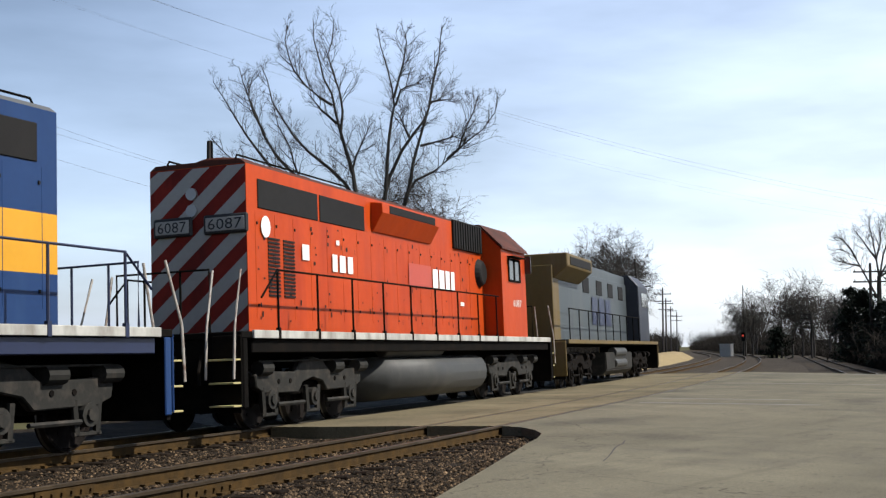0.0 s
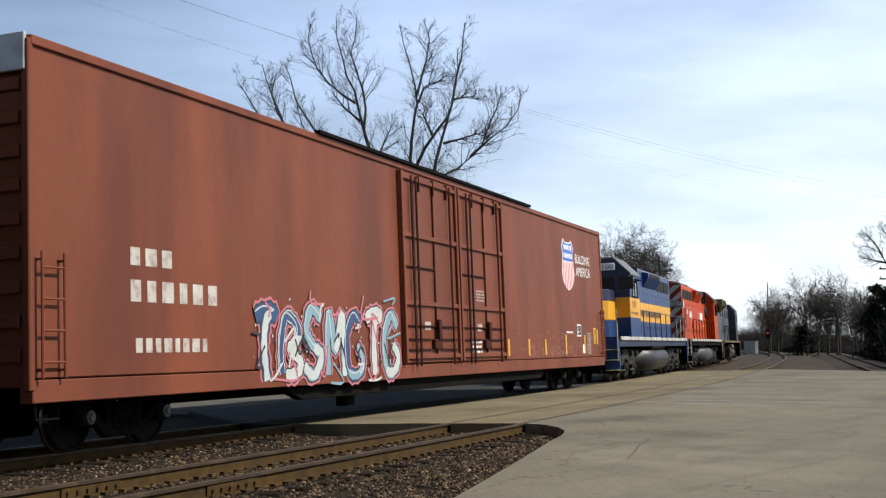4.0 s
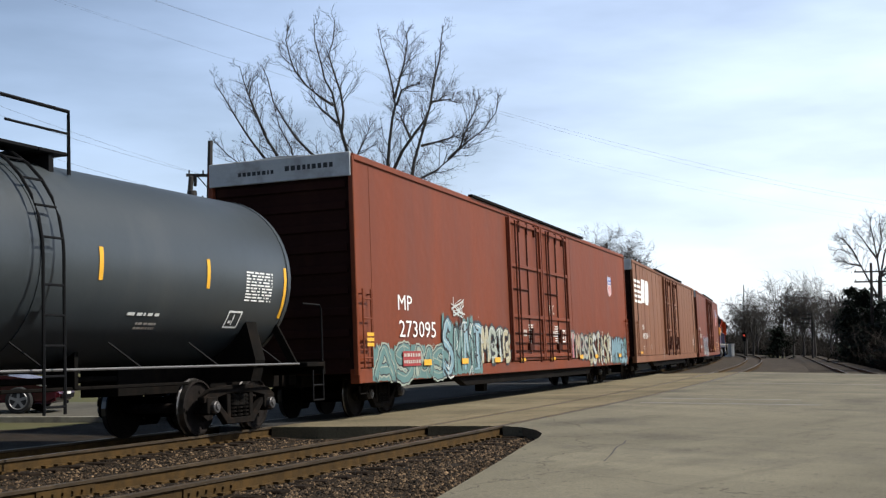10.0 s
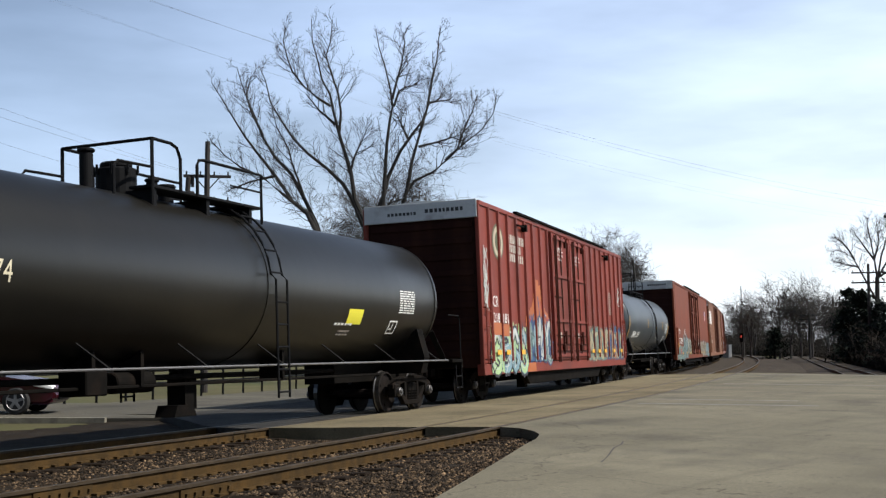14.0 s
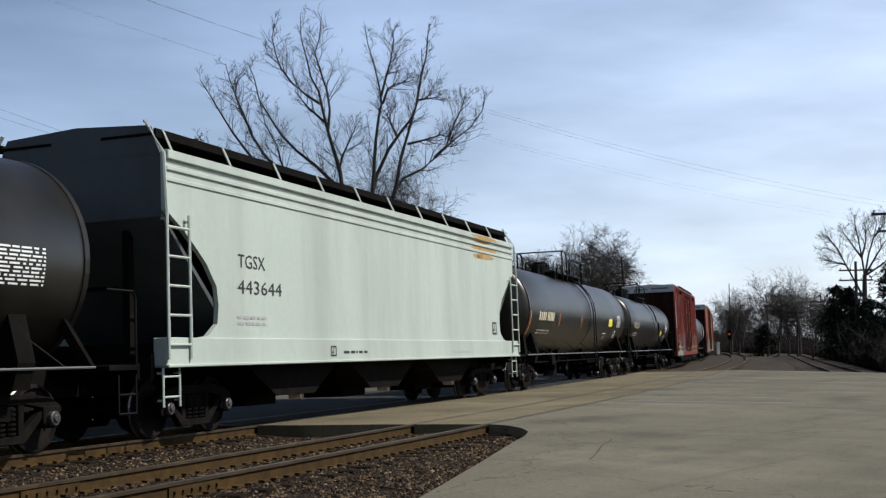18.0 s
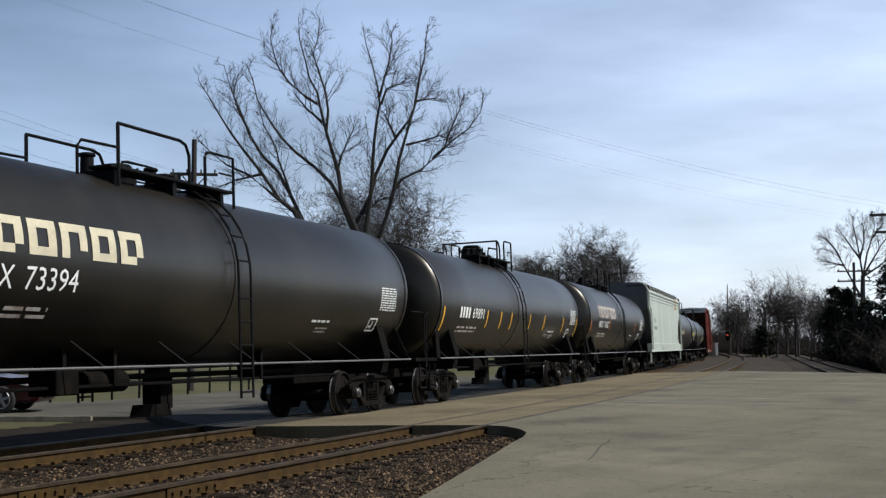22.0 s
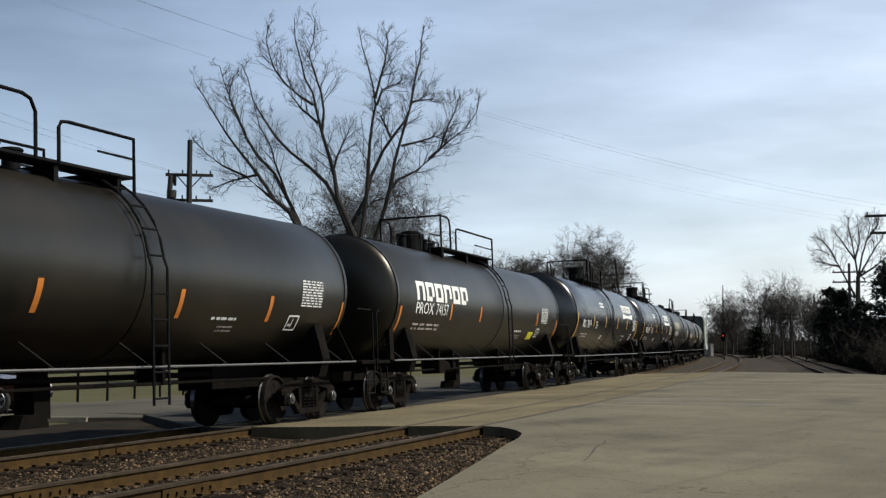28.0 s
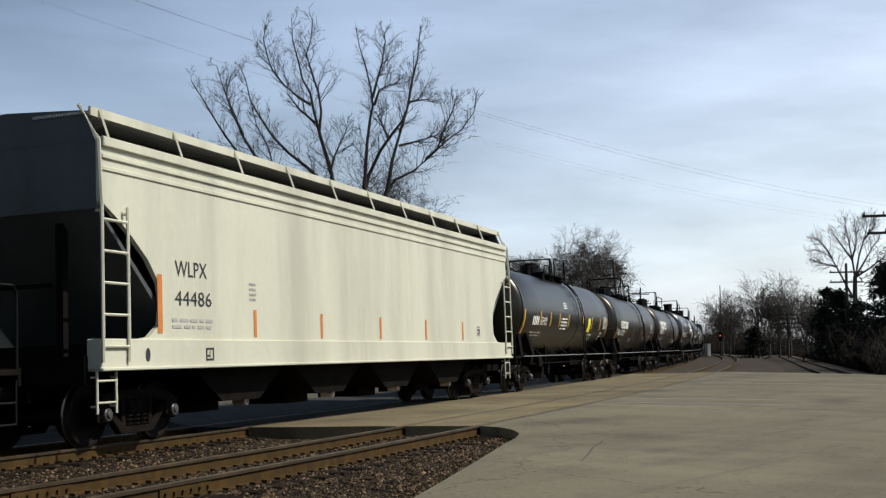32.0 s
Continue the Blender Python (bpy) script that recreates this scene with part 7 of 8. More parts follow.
small_marks(car, sh, 7.2, 25)

car, sh, ch = tank_car("grimy black tank car with worn white lettering and rust streaks", -78.6, -60.2, P_TANK_OLD, 0.1, (-2.0, 1.2), -0.6, 7.98, 1.50, 2.59, cross=False, dome_high=0.2, run=1.9, tall=0.72)
big_name(car, sh, -5.9, -1.4, 2.57, 3.05, 6, P_DULL)
car_number(car, sh, "PROX", "73427", -5.85, -4.9, -4.6, -3.4, 2.16, 2.42)
stripe_set(car, (-7.85,), 2.0, 2.4, sh, P_ORANGE, 0.12)
stripe_set(car, (-3.2, 4.6), 2.1, 2.5, sh, P_ORANGE, 0.1)
small_marks(car, sh, 6.3, 35)

car, sh, ch = tank_car("black tank car with stencilled white numbers and yellow strips", -97.0, -78.7, P_TANK_OLD, -0.45, (-4.04, 1.1), -0.7, 7.95, 1.47, 2.57, shift=0.3, tall=0.6, run=0.3)
car_number(car, sh, "", "69891", -6.38, -5.51, -5.28, -4.22, 2.15, 2.43)
stripe_set(car, (-3.9, -2.5, -1.35, 0.9, 2.8, 5.6), 1.9, 2.4, sh, P_YELLOW)
stripe_set(car, (-7.75, 7.8), 1.5, 2.4, sh, P_YELLOW, 0.1)
bm = bmesh.new()
for q in range(9):
    ribbon(bm, [(3.2 + 0.16 * q, 1.65), (3.3 + 0.15 * q, 1.95 + 0.05 * (q % 3)), (3.35 + 0.16 * q, 1.7)], 0.03, 0, 0)
for v in bm.verts:
    v.co = wrap(v.co.y, v.co.z, sh)
tagged(part("graffiti", bm, P_DULL, car, "pale scribbled tag"), kind="stuff")
small_marks(car, sh, 6.75, 45)

car, sh, ch = tank_car("black tank car with bold white lettering", -115.3, -97.0, P_TANK_OLD, 0.4, (-3.7, 1.4), -0.5, 7.9, 1.49, 2.65, cross=False, dome_high=0.2, run=2.0, tall=0.72)
big_name(car, sh, -6.2, -2.25, 2.6, 3.08, 6, P_STENCIL)
car_number(car, sh, "PROX", "73394", -6.14, -5.13, -4.9, -3.83, 2.14, 2.45)
small_marks(car, sh, 6.5, 55)

for num, a_, b_, sd in (("78527", -134.4, -115.4, 65), ("78679", -153.9, -134.6, 75)):
    car, sh, ch = tank_car("glossy black tank car with a white name and yellow strips", a_, b_, P_TANK_NEW, -0.17, (-4.35, 1.9), -1.3, 8.25, 1.555, 2.69, round_dome=False, brake=True, rod_z=1.07, shift=1.7, dome_high=0.7, foot=1.55)
    car_number(car, sh, "PROX", num, -6.8, -6.18, -5.92, -5.05, 2.15, 2.46)
    big_name(car, sh, 3.5, 6.5, 3.0, 3.35, 10, P_WHITE, True)
    stripe_set(car, (-4.45, -1.45, 1.87, 4.73), 2.22, 2.67, sh, P_YELLOW)
    stripe_set(car, (-8.05, 8.1), 1.74, 2.7, sh, P_YELLOW, 0.1)
    outline_box(car, -3.85, 2.16, 0.28, 0.28, sh, 0.035)
    data_panel(car, -2.68, 3.05, 0.95, 0.26, sh, 2, 8)
    data_panel(car, -2.0, 1.67, 0.35, 0.22, sh, 3, 9)
    small_marks(car, sh, 6.85, sd)

car, sh, ch = tank_car("brownish black tank car with white lettering and orange strips", -172.8, -154.1, P_TANK_OLD, 0.95, (-4.8, 1.98), -2.6, 7.96, 1.45, 2.60)
big_name(car, sh, -6.7, -2.55, 2.52, 2.98, 6)
car_number(car, sh, "PROX", "74157", -6.72, -5.46, -5.24, -4.3, 2.2, 2.48)
stripe_set(car, (-4.1, -1.45, 5.0), 2.1, 2.52, sh, P_ORANGE, 0.12)
stripe_set(car, (-7.8, 7.8), 1.6, 2.35, sh, P_ORANGE, 0.12)
marks(car, "sign", [(4.4, 5.0, 1.59, 1.87)], sh, P_SIGN)
small_marks(car, sh, 5.6, 85)
car, sh, ch = tank_car("brownish black tank car with white lettering and orange strips", -191.6, -172.9, P_TANK_OLD, 1.1, (-3.4, 1.57), -1.2, 7.98, 1.44, 2.60)
big_name(car, sh, -6.45, -3.78, 2.28, 2.62, 6)
car_number(car, sh, "PROX", "74252", -7.06, -6.35, -6.05, -4.84, 1.93, 2.21)
stripe_set(car, (-4.35, -1.4, 2.0, 4.9), 1.85, 2.33, sh, P_ORANGE, 0.12)
stripe_set(car, (-7.7, 7.85), 1.6, 2.32, sh, P_ORANGE, 0.12)
marks(car, "notice", [(-2.25, -1.95, 1.54, 1.83)], sh, P_DULL)
small_marks(car, sh, 6.1, 95)

car, sh, ch = tank_car("black tank car with many yellow strips and a yellow sign", -210.2, -191.8, P_TANK, 1.25, (-3.36, 1.7), -1.1, 7.93, 1.45, 2.63, shift=0.65, tall=0.6, run=0.3)
car_number(car, sh, "", "69901", -6.5, -5.65, -5.29, -4.4, 2.13, 2.42)
stripe_set(car, (-5.45, -3.85, -2.35, -0.7, 2.15, 4.1, 6.0), 2.12, 2.6, sh, P_YELLOW, 0.11)
stripe_set(car, (-7.75, 7.8), 1.56, 2.6, sh, P_YELLOW, 0.12)
marks(car, "sign", [(3.3, 3.85, 1.99, 2.54)], sh, P_SIGN, "yellow sign")
data_panel(car, -2.0, 2.03, 1.05, 0.48, sh, 4, 9)
data_panel(car, -1.5, 2.8, 0.6, 0.25, sh, 3, 10)
small_marks(car, sh, 6.85, 105)


# ---------------------------------------------------------------- covered hoppers


def hopper(label, a, b, paint_, bays, board, edge, lift):
    car = thing("covered_hopper", label, "hopper car", a, b)
    h = (b - a) / 2
    e = h - 0.12
    arc = [(-e, 3.45), (-e + 0.45, 3.2), (-e + 0.75, 3.0), (-e + 1.15, 2.7), (-e + 1.45, 2.35), (-e + 1.5, 2.05), (-e + 1.45, 1.75), (-e + 1.15, 1.56), (-e + 0.8, 1.52)]
    outline = [(-e, 4.33)] + arc + [(-y, z) for y, z in arc[::-1]] + [(e, 4.33)]
    for sx in (-1, 1):
        bm = bmesh.new()
        lo, hi = sorted((sx * 1.50, sx * 1.58))
        prism(bm, outline, "x", lo, hi)
        tidy(bm)
        part("side_sheet", bm, paint_, car)
        bm = bmesh.new()
        lo, hi = sorted((sx * 1.40, sx * 1.63))
        box(bm, (lo, -h, 1.08), (hi, h, 1.53))
        box(bm, (lo, -h, 1.08), (sx * 1.67 if sx > 0 else hi, h, 1.13))
        tidy(bm, 0.012)
        part("side_sill", bm, paint_, car)
        for z0, z1, x in ((4.22, 4.36, 1.64), (4.05, 4.12, 1.615), (3.88, 3.95, 1.605)):
            bm = bmesh.new()
            lo, hi = sorted((sx * 1.56, sx * x))
            box(bm, (lo, -e, z0), (hi, e, z1))
            tidy(bm, 0.012)
            part("top_chord" if z0 > 4.2 else "stiffener", bm, paint_, car)
        # running board with its posts
        for k in range(9):
            x = 0.46 + 0.105 * k
            bm = bmesh.new()
            box(bm, (min(sx * x, sx * (x + 0.09)), -h + 0.1, 4.60 + lift), (max(sx * x, sx * (x + 0.09)), h - 0.1, 4.64 + lift))
            tidy(bm)
            part("running_board_slat", bm, board, car)
        bm = bmesh.new()
        box(bm, (sx * 1.42 - 0.02, -h + 0.1, 4.57 + lift), (sx * 1.42 + 0.02, h - 0.1, 4.70 + lift))
        tidy(bm)
        part("running_board_edge", bm, edge, car)
        n = 10
        for k in range(n + 1):
            y = -h + 0.3 + (2 * h - 0.6) * k / n
            bm = bmesh.new()
            tube(bm, [(sx * 1.60, y, 4.34), (sx * 1.44, y, 4.69 + lift)], 0.022, 4)
            part("board_post", bm, paint_, car)
        for s in (-1, 1):
            y1 = s * (h - 0.02)
            ladder(car, min(y1, y1 - s * 0.62), max(y1, y1 - s * 0.62), 1.2, 3.35 if s > 0 else 3.4, 1.66, 5, paint_, sx=sx, r=0.026)
            bm = bmesh.new()
            tube(bm, [(sx * 1.66, y1, 3.35), (sx * 1.62, y1, 4.3), (sx * 1.3, y1, 4.82)], 0.03, 5)
            part("grab_iron", bm, paint_, car)
            ladder(car, min(y1, y1 - s * 0.45), max(y1, y1 - s * 0.45), 0.5, 1.1, 1.55, 2, paint_, name="sill_step", sx=sx, r=0.02)
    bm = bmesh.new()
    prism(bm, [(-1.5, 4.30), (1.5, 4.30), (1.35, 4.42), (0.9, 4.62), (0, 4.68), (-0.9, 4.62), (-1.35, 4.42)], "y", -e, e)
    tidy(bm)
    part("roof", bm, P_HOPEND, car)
    bm = bmesh.new()
    box(bm, (-0.35, -h + 1, 4.69), (0.35, h - 1, 4.80))
    for k in range(12):
        y = -h + 1.4 + (2 * h - 2.8) * k / 11
        box(bm, (-0.45, y - 0.06, 4.68), (0.45, y + 0.06, 4.86))
    tidy(bm)
    part("hatch", bm, paint_, car)
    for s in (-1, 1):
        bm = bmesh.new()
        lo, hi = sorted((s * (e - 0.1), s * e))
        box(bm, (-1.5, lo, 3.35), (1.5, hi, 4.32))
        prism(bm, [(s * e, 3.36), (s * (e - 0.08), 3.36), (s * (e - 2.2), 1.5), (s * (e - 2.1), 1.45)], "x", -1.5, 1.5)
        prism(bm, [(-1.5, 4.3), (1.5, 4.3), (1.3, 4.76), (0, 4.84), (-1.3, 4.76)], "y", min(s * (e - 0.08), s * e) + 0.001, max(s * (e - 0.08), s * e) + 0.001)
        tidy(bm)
        end = part("end_sheet", bm, P_HOPEND, car, "end and slope sheet, shade put into its darker grey")
        bm = bmesh.new()
        box(bm, (-1.42, s * h - 0.08, 0.92), (1.42, s * h + 0.0, 1.30))
        lo, hi = sorted((s * (h - 2.0), s * (h - 0.09)))
        box(bm, (-0.35, lo, 0.7), (0.35, hi, 1.25))
        box(bm, (-1.4, lo, 1.24), (1.4, hi, 1.30))
        for x in (-0.75, 0.75):
            box(bm, (x - 0.06, s * (h - 0.35) - 0.06, 1.28), (x + 0.06, s * (h - 0.35) + 0.06, 3.38))
        box(bm, (-0.6, s * (h - 0.3) - 0.03, 2.3), (0.6, s * (h - 0.3) + 0.03, 2.36))
        tidy(bm)
        part("end_frame", bm, P_UNDER, car)
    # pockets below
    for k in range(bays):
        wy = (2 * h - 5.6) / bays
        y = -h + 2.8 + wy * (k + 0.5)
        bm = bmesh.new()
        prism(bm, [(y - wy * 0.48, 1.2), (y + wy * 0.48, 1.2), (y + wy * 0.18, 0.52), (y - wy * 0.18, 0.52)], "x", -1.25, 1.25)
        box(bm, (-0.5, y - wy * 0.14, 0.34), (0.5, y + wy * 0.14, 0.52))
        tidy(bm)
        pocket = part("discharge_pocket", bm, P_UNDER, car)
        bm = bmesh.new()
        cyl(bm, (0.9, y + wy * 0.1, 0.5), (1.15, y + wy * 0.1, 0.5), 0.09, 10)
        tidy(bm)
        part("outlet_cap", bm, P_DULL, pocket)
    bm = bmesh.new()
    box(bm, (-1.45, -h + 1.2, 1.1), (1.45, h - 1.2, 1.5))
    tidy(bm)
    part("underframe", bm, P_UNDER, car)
    for y in (-h + 1.75, h - 1.75):
        freight_truck(car, y)
    couplers(car, h)
    return car, h


car, h = hopper("pale green-grey covered hopper with dark numbers and a rust stain", -59.85, -41.2, P_HOP1, 3, P_UNDER, P_UNDER, 0.0)
letters(car, "number", "443644", -7.08, -5.5, 2.27, 2.5, 1.588, P_DARKMARK, "dark painted car number")
letters(car, "reporting_mark", "TGSX", -7.05, -6.1, 2.7, 2.93, 1.588, P_DARKMARK, "dark painted initials")
data_panel(car, -7.1, 1.75, 1.0, 0.2, 1.588, 2, 6, material=P_GREYSTRIPE)
outline_box(car, 7.0, 1.7, 0.38, 0.34, 1.588, 0.05, P_DARKMARK)
rq = random.Random(3)
RUSTY = mat("rust_stain", (0.34, 0.19, 0.04), 0.8, 0, 0.45, 5, 30, 0.0, (0.38, 0.34, 0.22), 0.55)
for k, (cy, cz, ry, rz) in enumerate(((6.5, 4.29, 1.3, 0.07), (6.3, 4.18, 0.9, 0.05), (6.3, 4.0, 1.0, 0.07), (7.2, 4.0, 0.5, 0.06), (6.6, 3.8, 0.9, 0.09), (5.9, 3.78, 0.4, 0.07))):
    bm = bmesh.new()
    bm.faces.new([bm.verts.new((1.642 if cz > 4.2 else 1.583, cy + ry * (0.6 + 0.5 * rq.random()) * math.cos(q * math.tau / 22), cz + rz * (0.6 + 0.5 * rq.random()) * math.sin(q * math.tau / 22))) for q in range(22)])
    part("rust_stain", bm, RUSTY, car, "orange-brown rust stain")
data_panel(car, -3.0, 1.25, 1.2, 0.1, 1.637, 1, 6, material=P_DARKMARK)
outline_box(car, -3.6, 1.2, 0.25, 0.2, 1.637, 0.03, P_DARKMARK)
data_panel(car, 3.6, 1.22, 1.2, 0.08, 1.637, 1, 16, material=P_GREYSTRIPE)
car, h = hopper("cream covered hopper with dark numbers and orange reflector strips", -231.6, -211.4, P_HOP2, 4, P_GREYSTRIPE, P_HOP2, 0.1)
letters(car, "number", "44486", -8.12, -7.02, 2.05, 2.28, 1.588, P_DARKMARK, "dark painted car number")
letters(car, "reporting_mark", "WLPX", -8.1, -7.15, 2.5, 2.74, 1.588, P_DARKMARK, "dark painted initials")
data_panel(car, -8.2, 1.7, 1.2, 0.2, 1.588, 2, 6, material=P_GREYSTRIPE)
stripe_set(car, (-8.6,), 1.62, 2.5, 1.588, P_ORANGE, 0.13)
stripe_set(car, (-5.6, -2.9, 0.1, 2.95, 5.72), 1.58, 2.05, 1.588, P_ORANGE, 0.1)
data_panel(car, -5.75, 2.2, 0.25, 0.35, 1.588, 4, 6, material=P_GREYSTRIPE)
marks(car, "stencil_panel", [(6.99, 7.25, 1.7, 1.95)], 1.588, P_DARKMARK)
outline_box(car, 7.0, 1.72, 0.24, 0.2, 1.592, 0.02, P_WHITE)
outline_box(car, -7.3, 1.2, 0.24, 0.2, 1.637, 0.03, P_DARKMARK)
bm = bmesh.new()
bm.faces.new([bm.verts.new((1.637, -8.95 + 0.06 * math.cos(k * math.tau / 12), 1.3 + 0.1 * math.sin(k * math.tau / 12))) for k in range(12)])
part("hole", bm, P_DARKMARK, car)

# the car behind the cream hopper, its front end just in sight
car, sh, ch = tank_car("black tank car coupled behind the cream hopper", -250.6, -232.9, P_TANK, 0.0, (-3.2, 1.8), -0.6, 7.6, 1.48, 2.6)
small_marks(car, sh, 6.0, 115)

# ---------------------------------------------------------------- locomotives


def loco_truck(car, y, material):
    bm = bmesh.new()
    box(bm, (-0.95, -1.9, 0.55), (0.95, 1.9, 0.8))
    cyl(bm, (0, 0, 0.8), (0, 0, 1.15), 0.45, 16)
    tidy(bm, 0.02)
    t = part("truck", bm, P_UNDER, car)
    t.location = (0, y, 0)
    for sx in (-1, 1):
        bm = bmesh.new()
        lo, hi = sorted((sx * 1.02, sx * 1.16))
        prism(bm, [(-2.25, 0.95), (-2.0, 1.02), (-0.75, 0.98), (-0.45, 1.18), (0.0, 1.26), (0.45, 1.18), (0.75, 0.98), (2.0, 1.02), (2.25, 0.95), (2.2, 0.72), (1.9, 0.62), (0.62, 0.60), (0.42, 0.78), (0, 0.86), (-0.42, 0.78), (-0.62, 0.60), (-1.9, 0.62), (-2.2, 0.72)], "x", lo, hi)
        tidy(bm, 0.02)
        fr = part("side_frame", bm, material, t)
        bm = bmesh.new()
        for dy in (-1.4, -0.95, 0.95, 1.4):
            cyl(bm, (sx * 1.16, dy, 0.82), (sx * 1.175, dy, 0.82), 0.045, 8)
        tidy(bm)
        part("bolt_hole", bm, P_UNDER, fr)
        bm = bmesh.new()
        for dy in (-1.7, 0.0, 1.7):
            for d in (-0.26, 0.26):
                tube(bm, [(sx * 1.12, dy + d, 0.72), (sx * 1.12, dy + d * 0.8, 0.25)], 0.055, 5)
            cyl(bm, (sx * 1.0, dy, 0.508), (sx * 1.2, dy, 0.508), 0.17, 14)
            cyl(bm, (sx * 1.2, dy, 0.508), (sx * 1.24, dy, 0.508), 0.09, 8)
            tube(bm, [(sx * 1.12, dy - 0.28, 0.25), (sx * 1.12, dy + 0.28, 0.25)], 0.035, 5)
        for dy in (-2.05, 2.05, 0.9):
            cyl(bm, (sx * 1.16, dy - 0.12, 1.06), (sx * 1.16, dy + 0.28, 1.06), 0.13, 12)
        tube(bm, [(sx * 1.18, -1.5, 0.42), (sx * 1.18, -0.45, 0.42)], 0.04, 6)
        tube(bm, [(sx * 1.18, 0.5, 0.42), (sx * 1.18, 1.5, 0.42)], 0.04, 6)
        tube(bm, [(sx * 1.2, -2.2, 1.18), (sx * 1.2, 2.2, 1.18)], 0.018, 5)
        tidy(bm)
        part("brake_rigging", bm, material, t)
    for dy in (-1.7, 0, 1.7):
        w = shared("wheelset", M_WHEEL_BIG, t, (0, dy, 0.508))
        WHEELS.append((w, 0.508, car, (0, dy, 0.508)))
    return t


def slab(car, name, lo, hi, material, bevel=0.015, label=""):
    bm = bmesh.new()
    box(bm, tuple(min(a, b) for a, b in zip(lo, hi)), tuple(max(a, b) for a, b in zip(lo, hi)))
    tidy(bm, bevel)
    return part(name, bm, material, car, label)


def banded(car, name, x0, x1, y0, y1, levels, roof=None):
    """A hood in courses of paint: levels are (z0, z1, material); the courses meet end to end."""
    first = None
    for z0, z1, m in levels:
        bm = bmesh.new()
        box(bm, (x0, min(y0, y1), z0), (x1, max(y0, y1), z1))
        tidy(bm)
        ob = part(name, bm, m, car)
    return ob


def louvres(car, x, y0, y1, z0, z1, n, material=None):
    bm = bmesh.new()
    for k in range(n):
        z = z0 + (z1 - z0) * k / n
        box(bm, (min(x, x * 1.015), y0, z), (max(x, x * 1.015), y1, z + (z1 - z0) / n * 0.55))
    tidy(bm)
    return tagged(part("louvre", bm, material or P_GRILLE, car), kind="stuff")


def six_axle(name, label, a, b, g, end, step_paint, paint_, hood, cab_paint, roof_paint, sill_paint, truck_paint, tank_paint, rail_paint=P_UNDER):
    """A road switcher with low nose; g is +1 where its cab leads, -1 where its cab trails."""
    car = thing(name, label, "locomotive", a, b)
    h = (b - a) / 2
    # frame and deck
    slab(car, "deck", (-1.5, -h, 1.56), (1.5, h, 1.68), P_UNDER)
    for sx in (-1, 1):
        slab(car, "sill_stripe", (sx * 1.50, -h + 0.35, 1.56), (sx * 1.55, h - 0.35, 1.70), sill_paint, 0.008, "white painted frame edge")
        slab(car, "frame_side", (sx * 1.35, -h + 0.4, 1.32), (sx * 1.47, h - 0.4, 1.555), rail_paint)
    slab(car, "centre_sill", (-0.6, -h + 0.3, 1.05), (0.6, h - 0.3, 1.555), P_UNDER)
    # long hood
    r0, r1 = g * -end, g * 5.0
    banded(car, "hood", -0.98, 0.98, r0, r1, hood)
    top = hood[-1][1]
    bm = bmesh.new()
    prism(bm, [(-0.98, top), (0.98, top), (0.86, top + 0.09), (-0.86, top + 0.09)], "y", min(r0, r1), max(r0, r1))
    tidy(bm)
    part("hood_roof", bm, roof_paint, car)
    # radiator grilles, dynamic brake blister, air intake
    for sx in (-1, 1):
        for u0, u1 in ((-end + 0.4, -5.8), (-5.7, -3.5)):
            slab(car, "radiator_grille", (sx * 0.97, g * u0, 3.92), (sx * 1.0, g * u1, 4.45), P_GRILLE, 0.01, "dark radiator grille")
        bm = bmesh.new()
        lo, hi = sorted((g * -3.1, g * 0.5))
        prism(bm, [(sx * 0.97, 3.95), (sx * 1.02, 3.95), (sx * 1.26, 4.35), (sx * 1.26, 4.56), (sx * 0.97, 4.6)], "y", lo, hi)
        tidy(bm, 0.01)
        bl = part("brake_blister", bm, hood[-1][2], car)
        slab(bl, "blister_grille", (sx * 1.255, lo + 0.4, 4.36), (sx * 1.275, hi - 0.3, 4.54), P_GRILLE)
        # bulged blower duct and small data plates below the intake
        bm = bmesh.new()
        tube(bm, [(sx * 0.95, g * 4.35, 3.45), (sx * 1.12, g * 4.35, 3.45)], [0.42, 0.3], 18)
        tidy(bm, 0.03)
        part("blower_duct", bm, P_GRILLE, car)
        for k in range(11):
            y = g * (2.3 + 0.2 * k)
            slab(car, "intake_rib", (sx * 1.05, y - 0.02, 4.0), (sx * 1.075, y + 0.02, 4.7), P_GRILLE, 0)
        slab(car, "air_intake", (sx * 0.97, g * 2.2, 3.98), (sx * 1.05, g * 4.5, 4.74), P_GRILLE, 0.02, "black air intake box")
        # hood doors: seams, hinges and latches
        for k in range(17):
            y = g * (-end + 0.3 + k * 0.74)
            slab(car, "door_seam", (sx * 0.97, y - 0.004, 1.95), (sx * 0.984, y + 0.004, 3.85), hood[0][2], 0)
        for k in range(17):
            y = g * (-end + 0.3 + k * 0.74 + 0.06)
            for z in (2.15, 3.62):
                slab(car, "latch", (sx * 0.97, y - 0.018, z), (sx * 0.998, y + 0.018, z + 0.05), P_GRILLE, 0)
    for k in range(5):
        u = (-end + 1.0, -end + 2.2, -end + 3.4, -1.9, -0.6)[k]
        bm = bmesh.new()
        cyl(bm, (0, g * u, top), (0, g * u, top + 0.22), 0.55, 20)
        cyl(bm, (0, g * u, top + 0.22), (0, g * u, top + 0.25), 0.48, 20)
        tidy(bm, 0.02)
        part("roof_fan", bm, roof_paint, car)
    bm = bmesh.new()
    for x in (-0.7, 0.7):
        tube(bm, [(x, g * (0.1 - end), top + 0.05), (x, g * (0.2 - end), top + 0.2), (x, g * -3.6, top + 0.2), (x, g * -3.5, top + 0.05)], 0.02, 5)
    part("roof_rail", bm, P_UNDER, car)
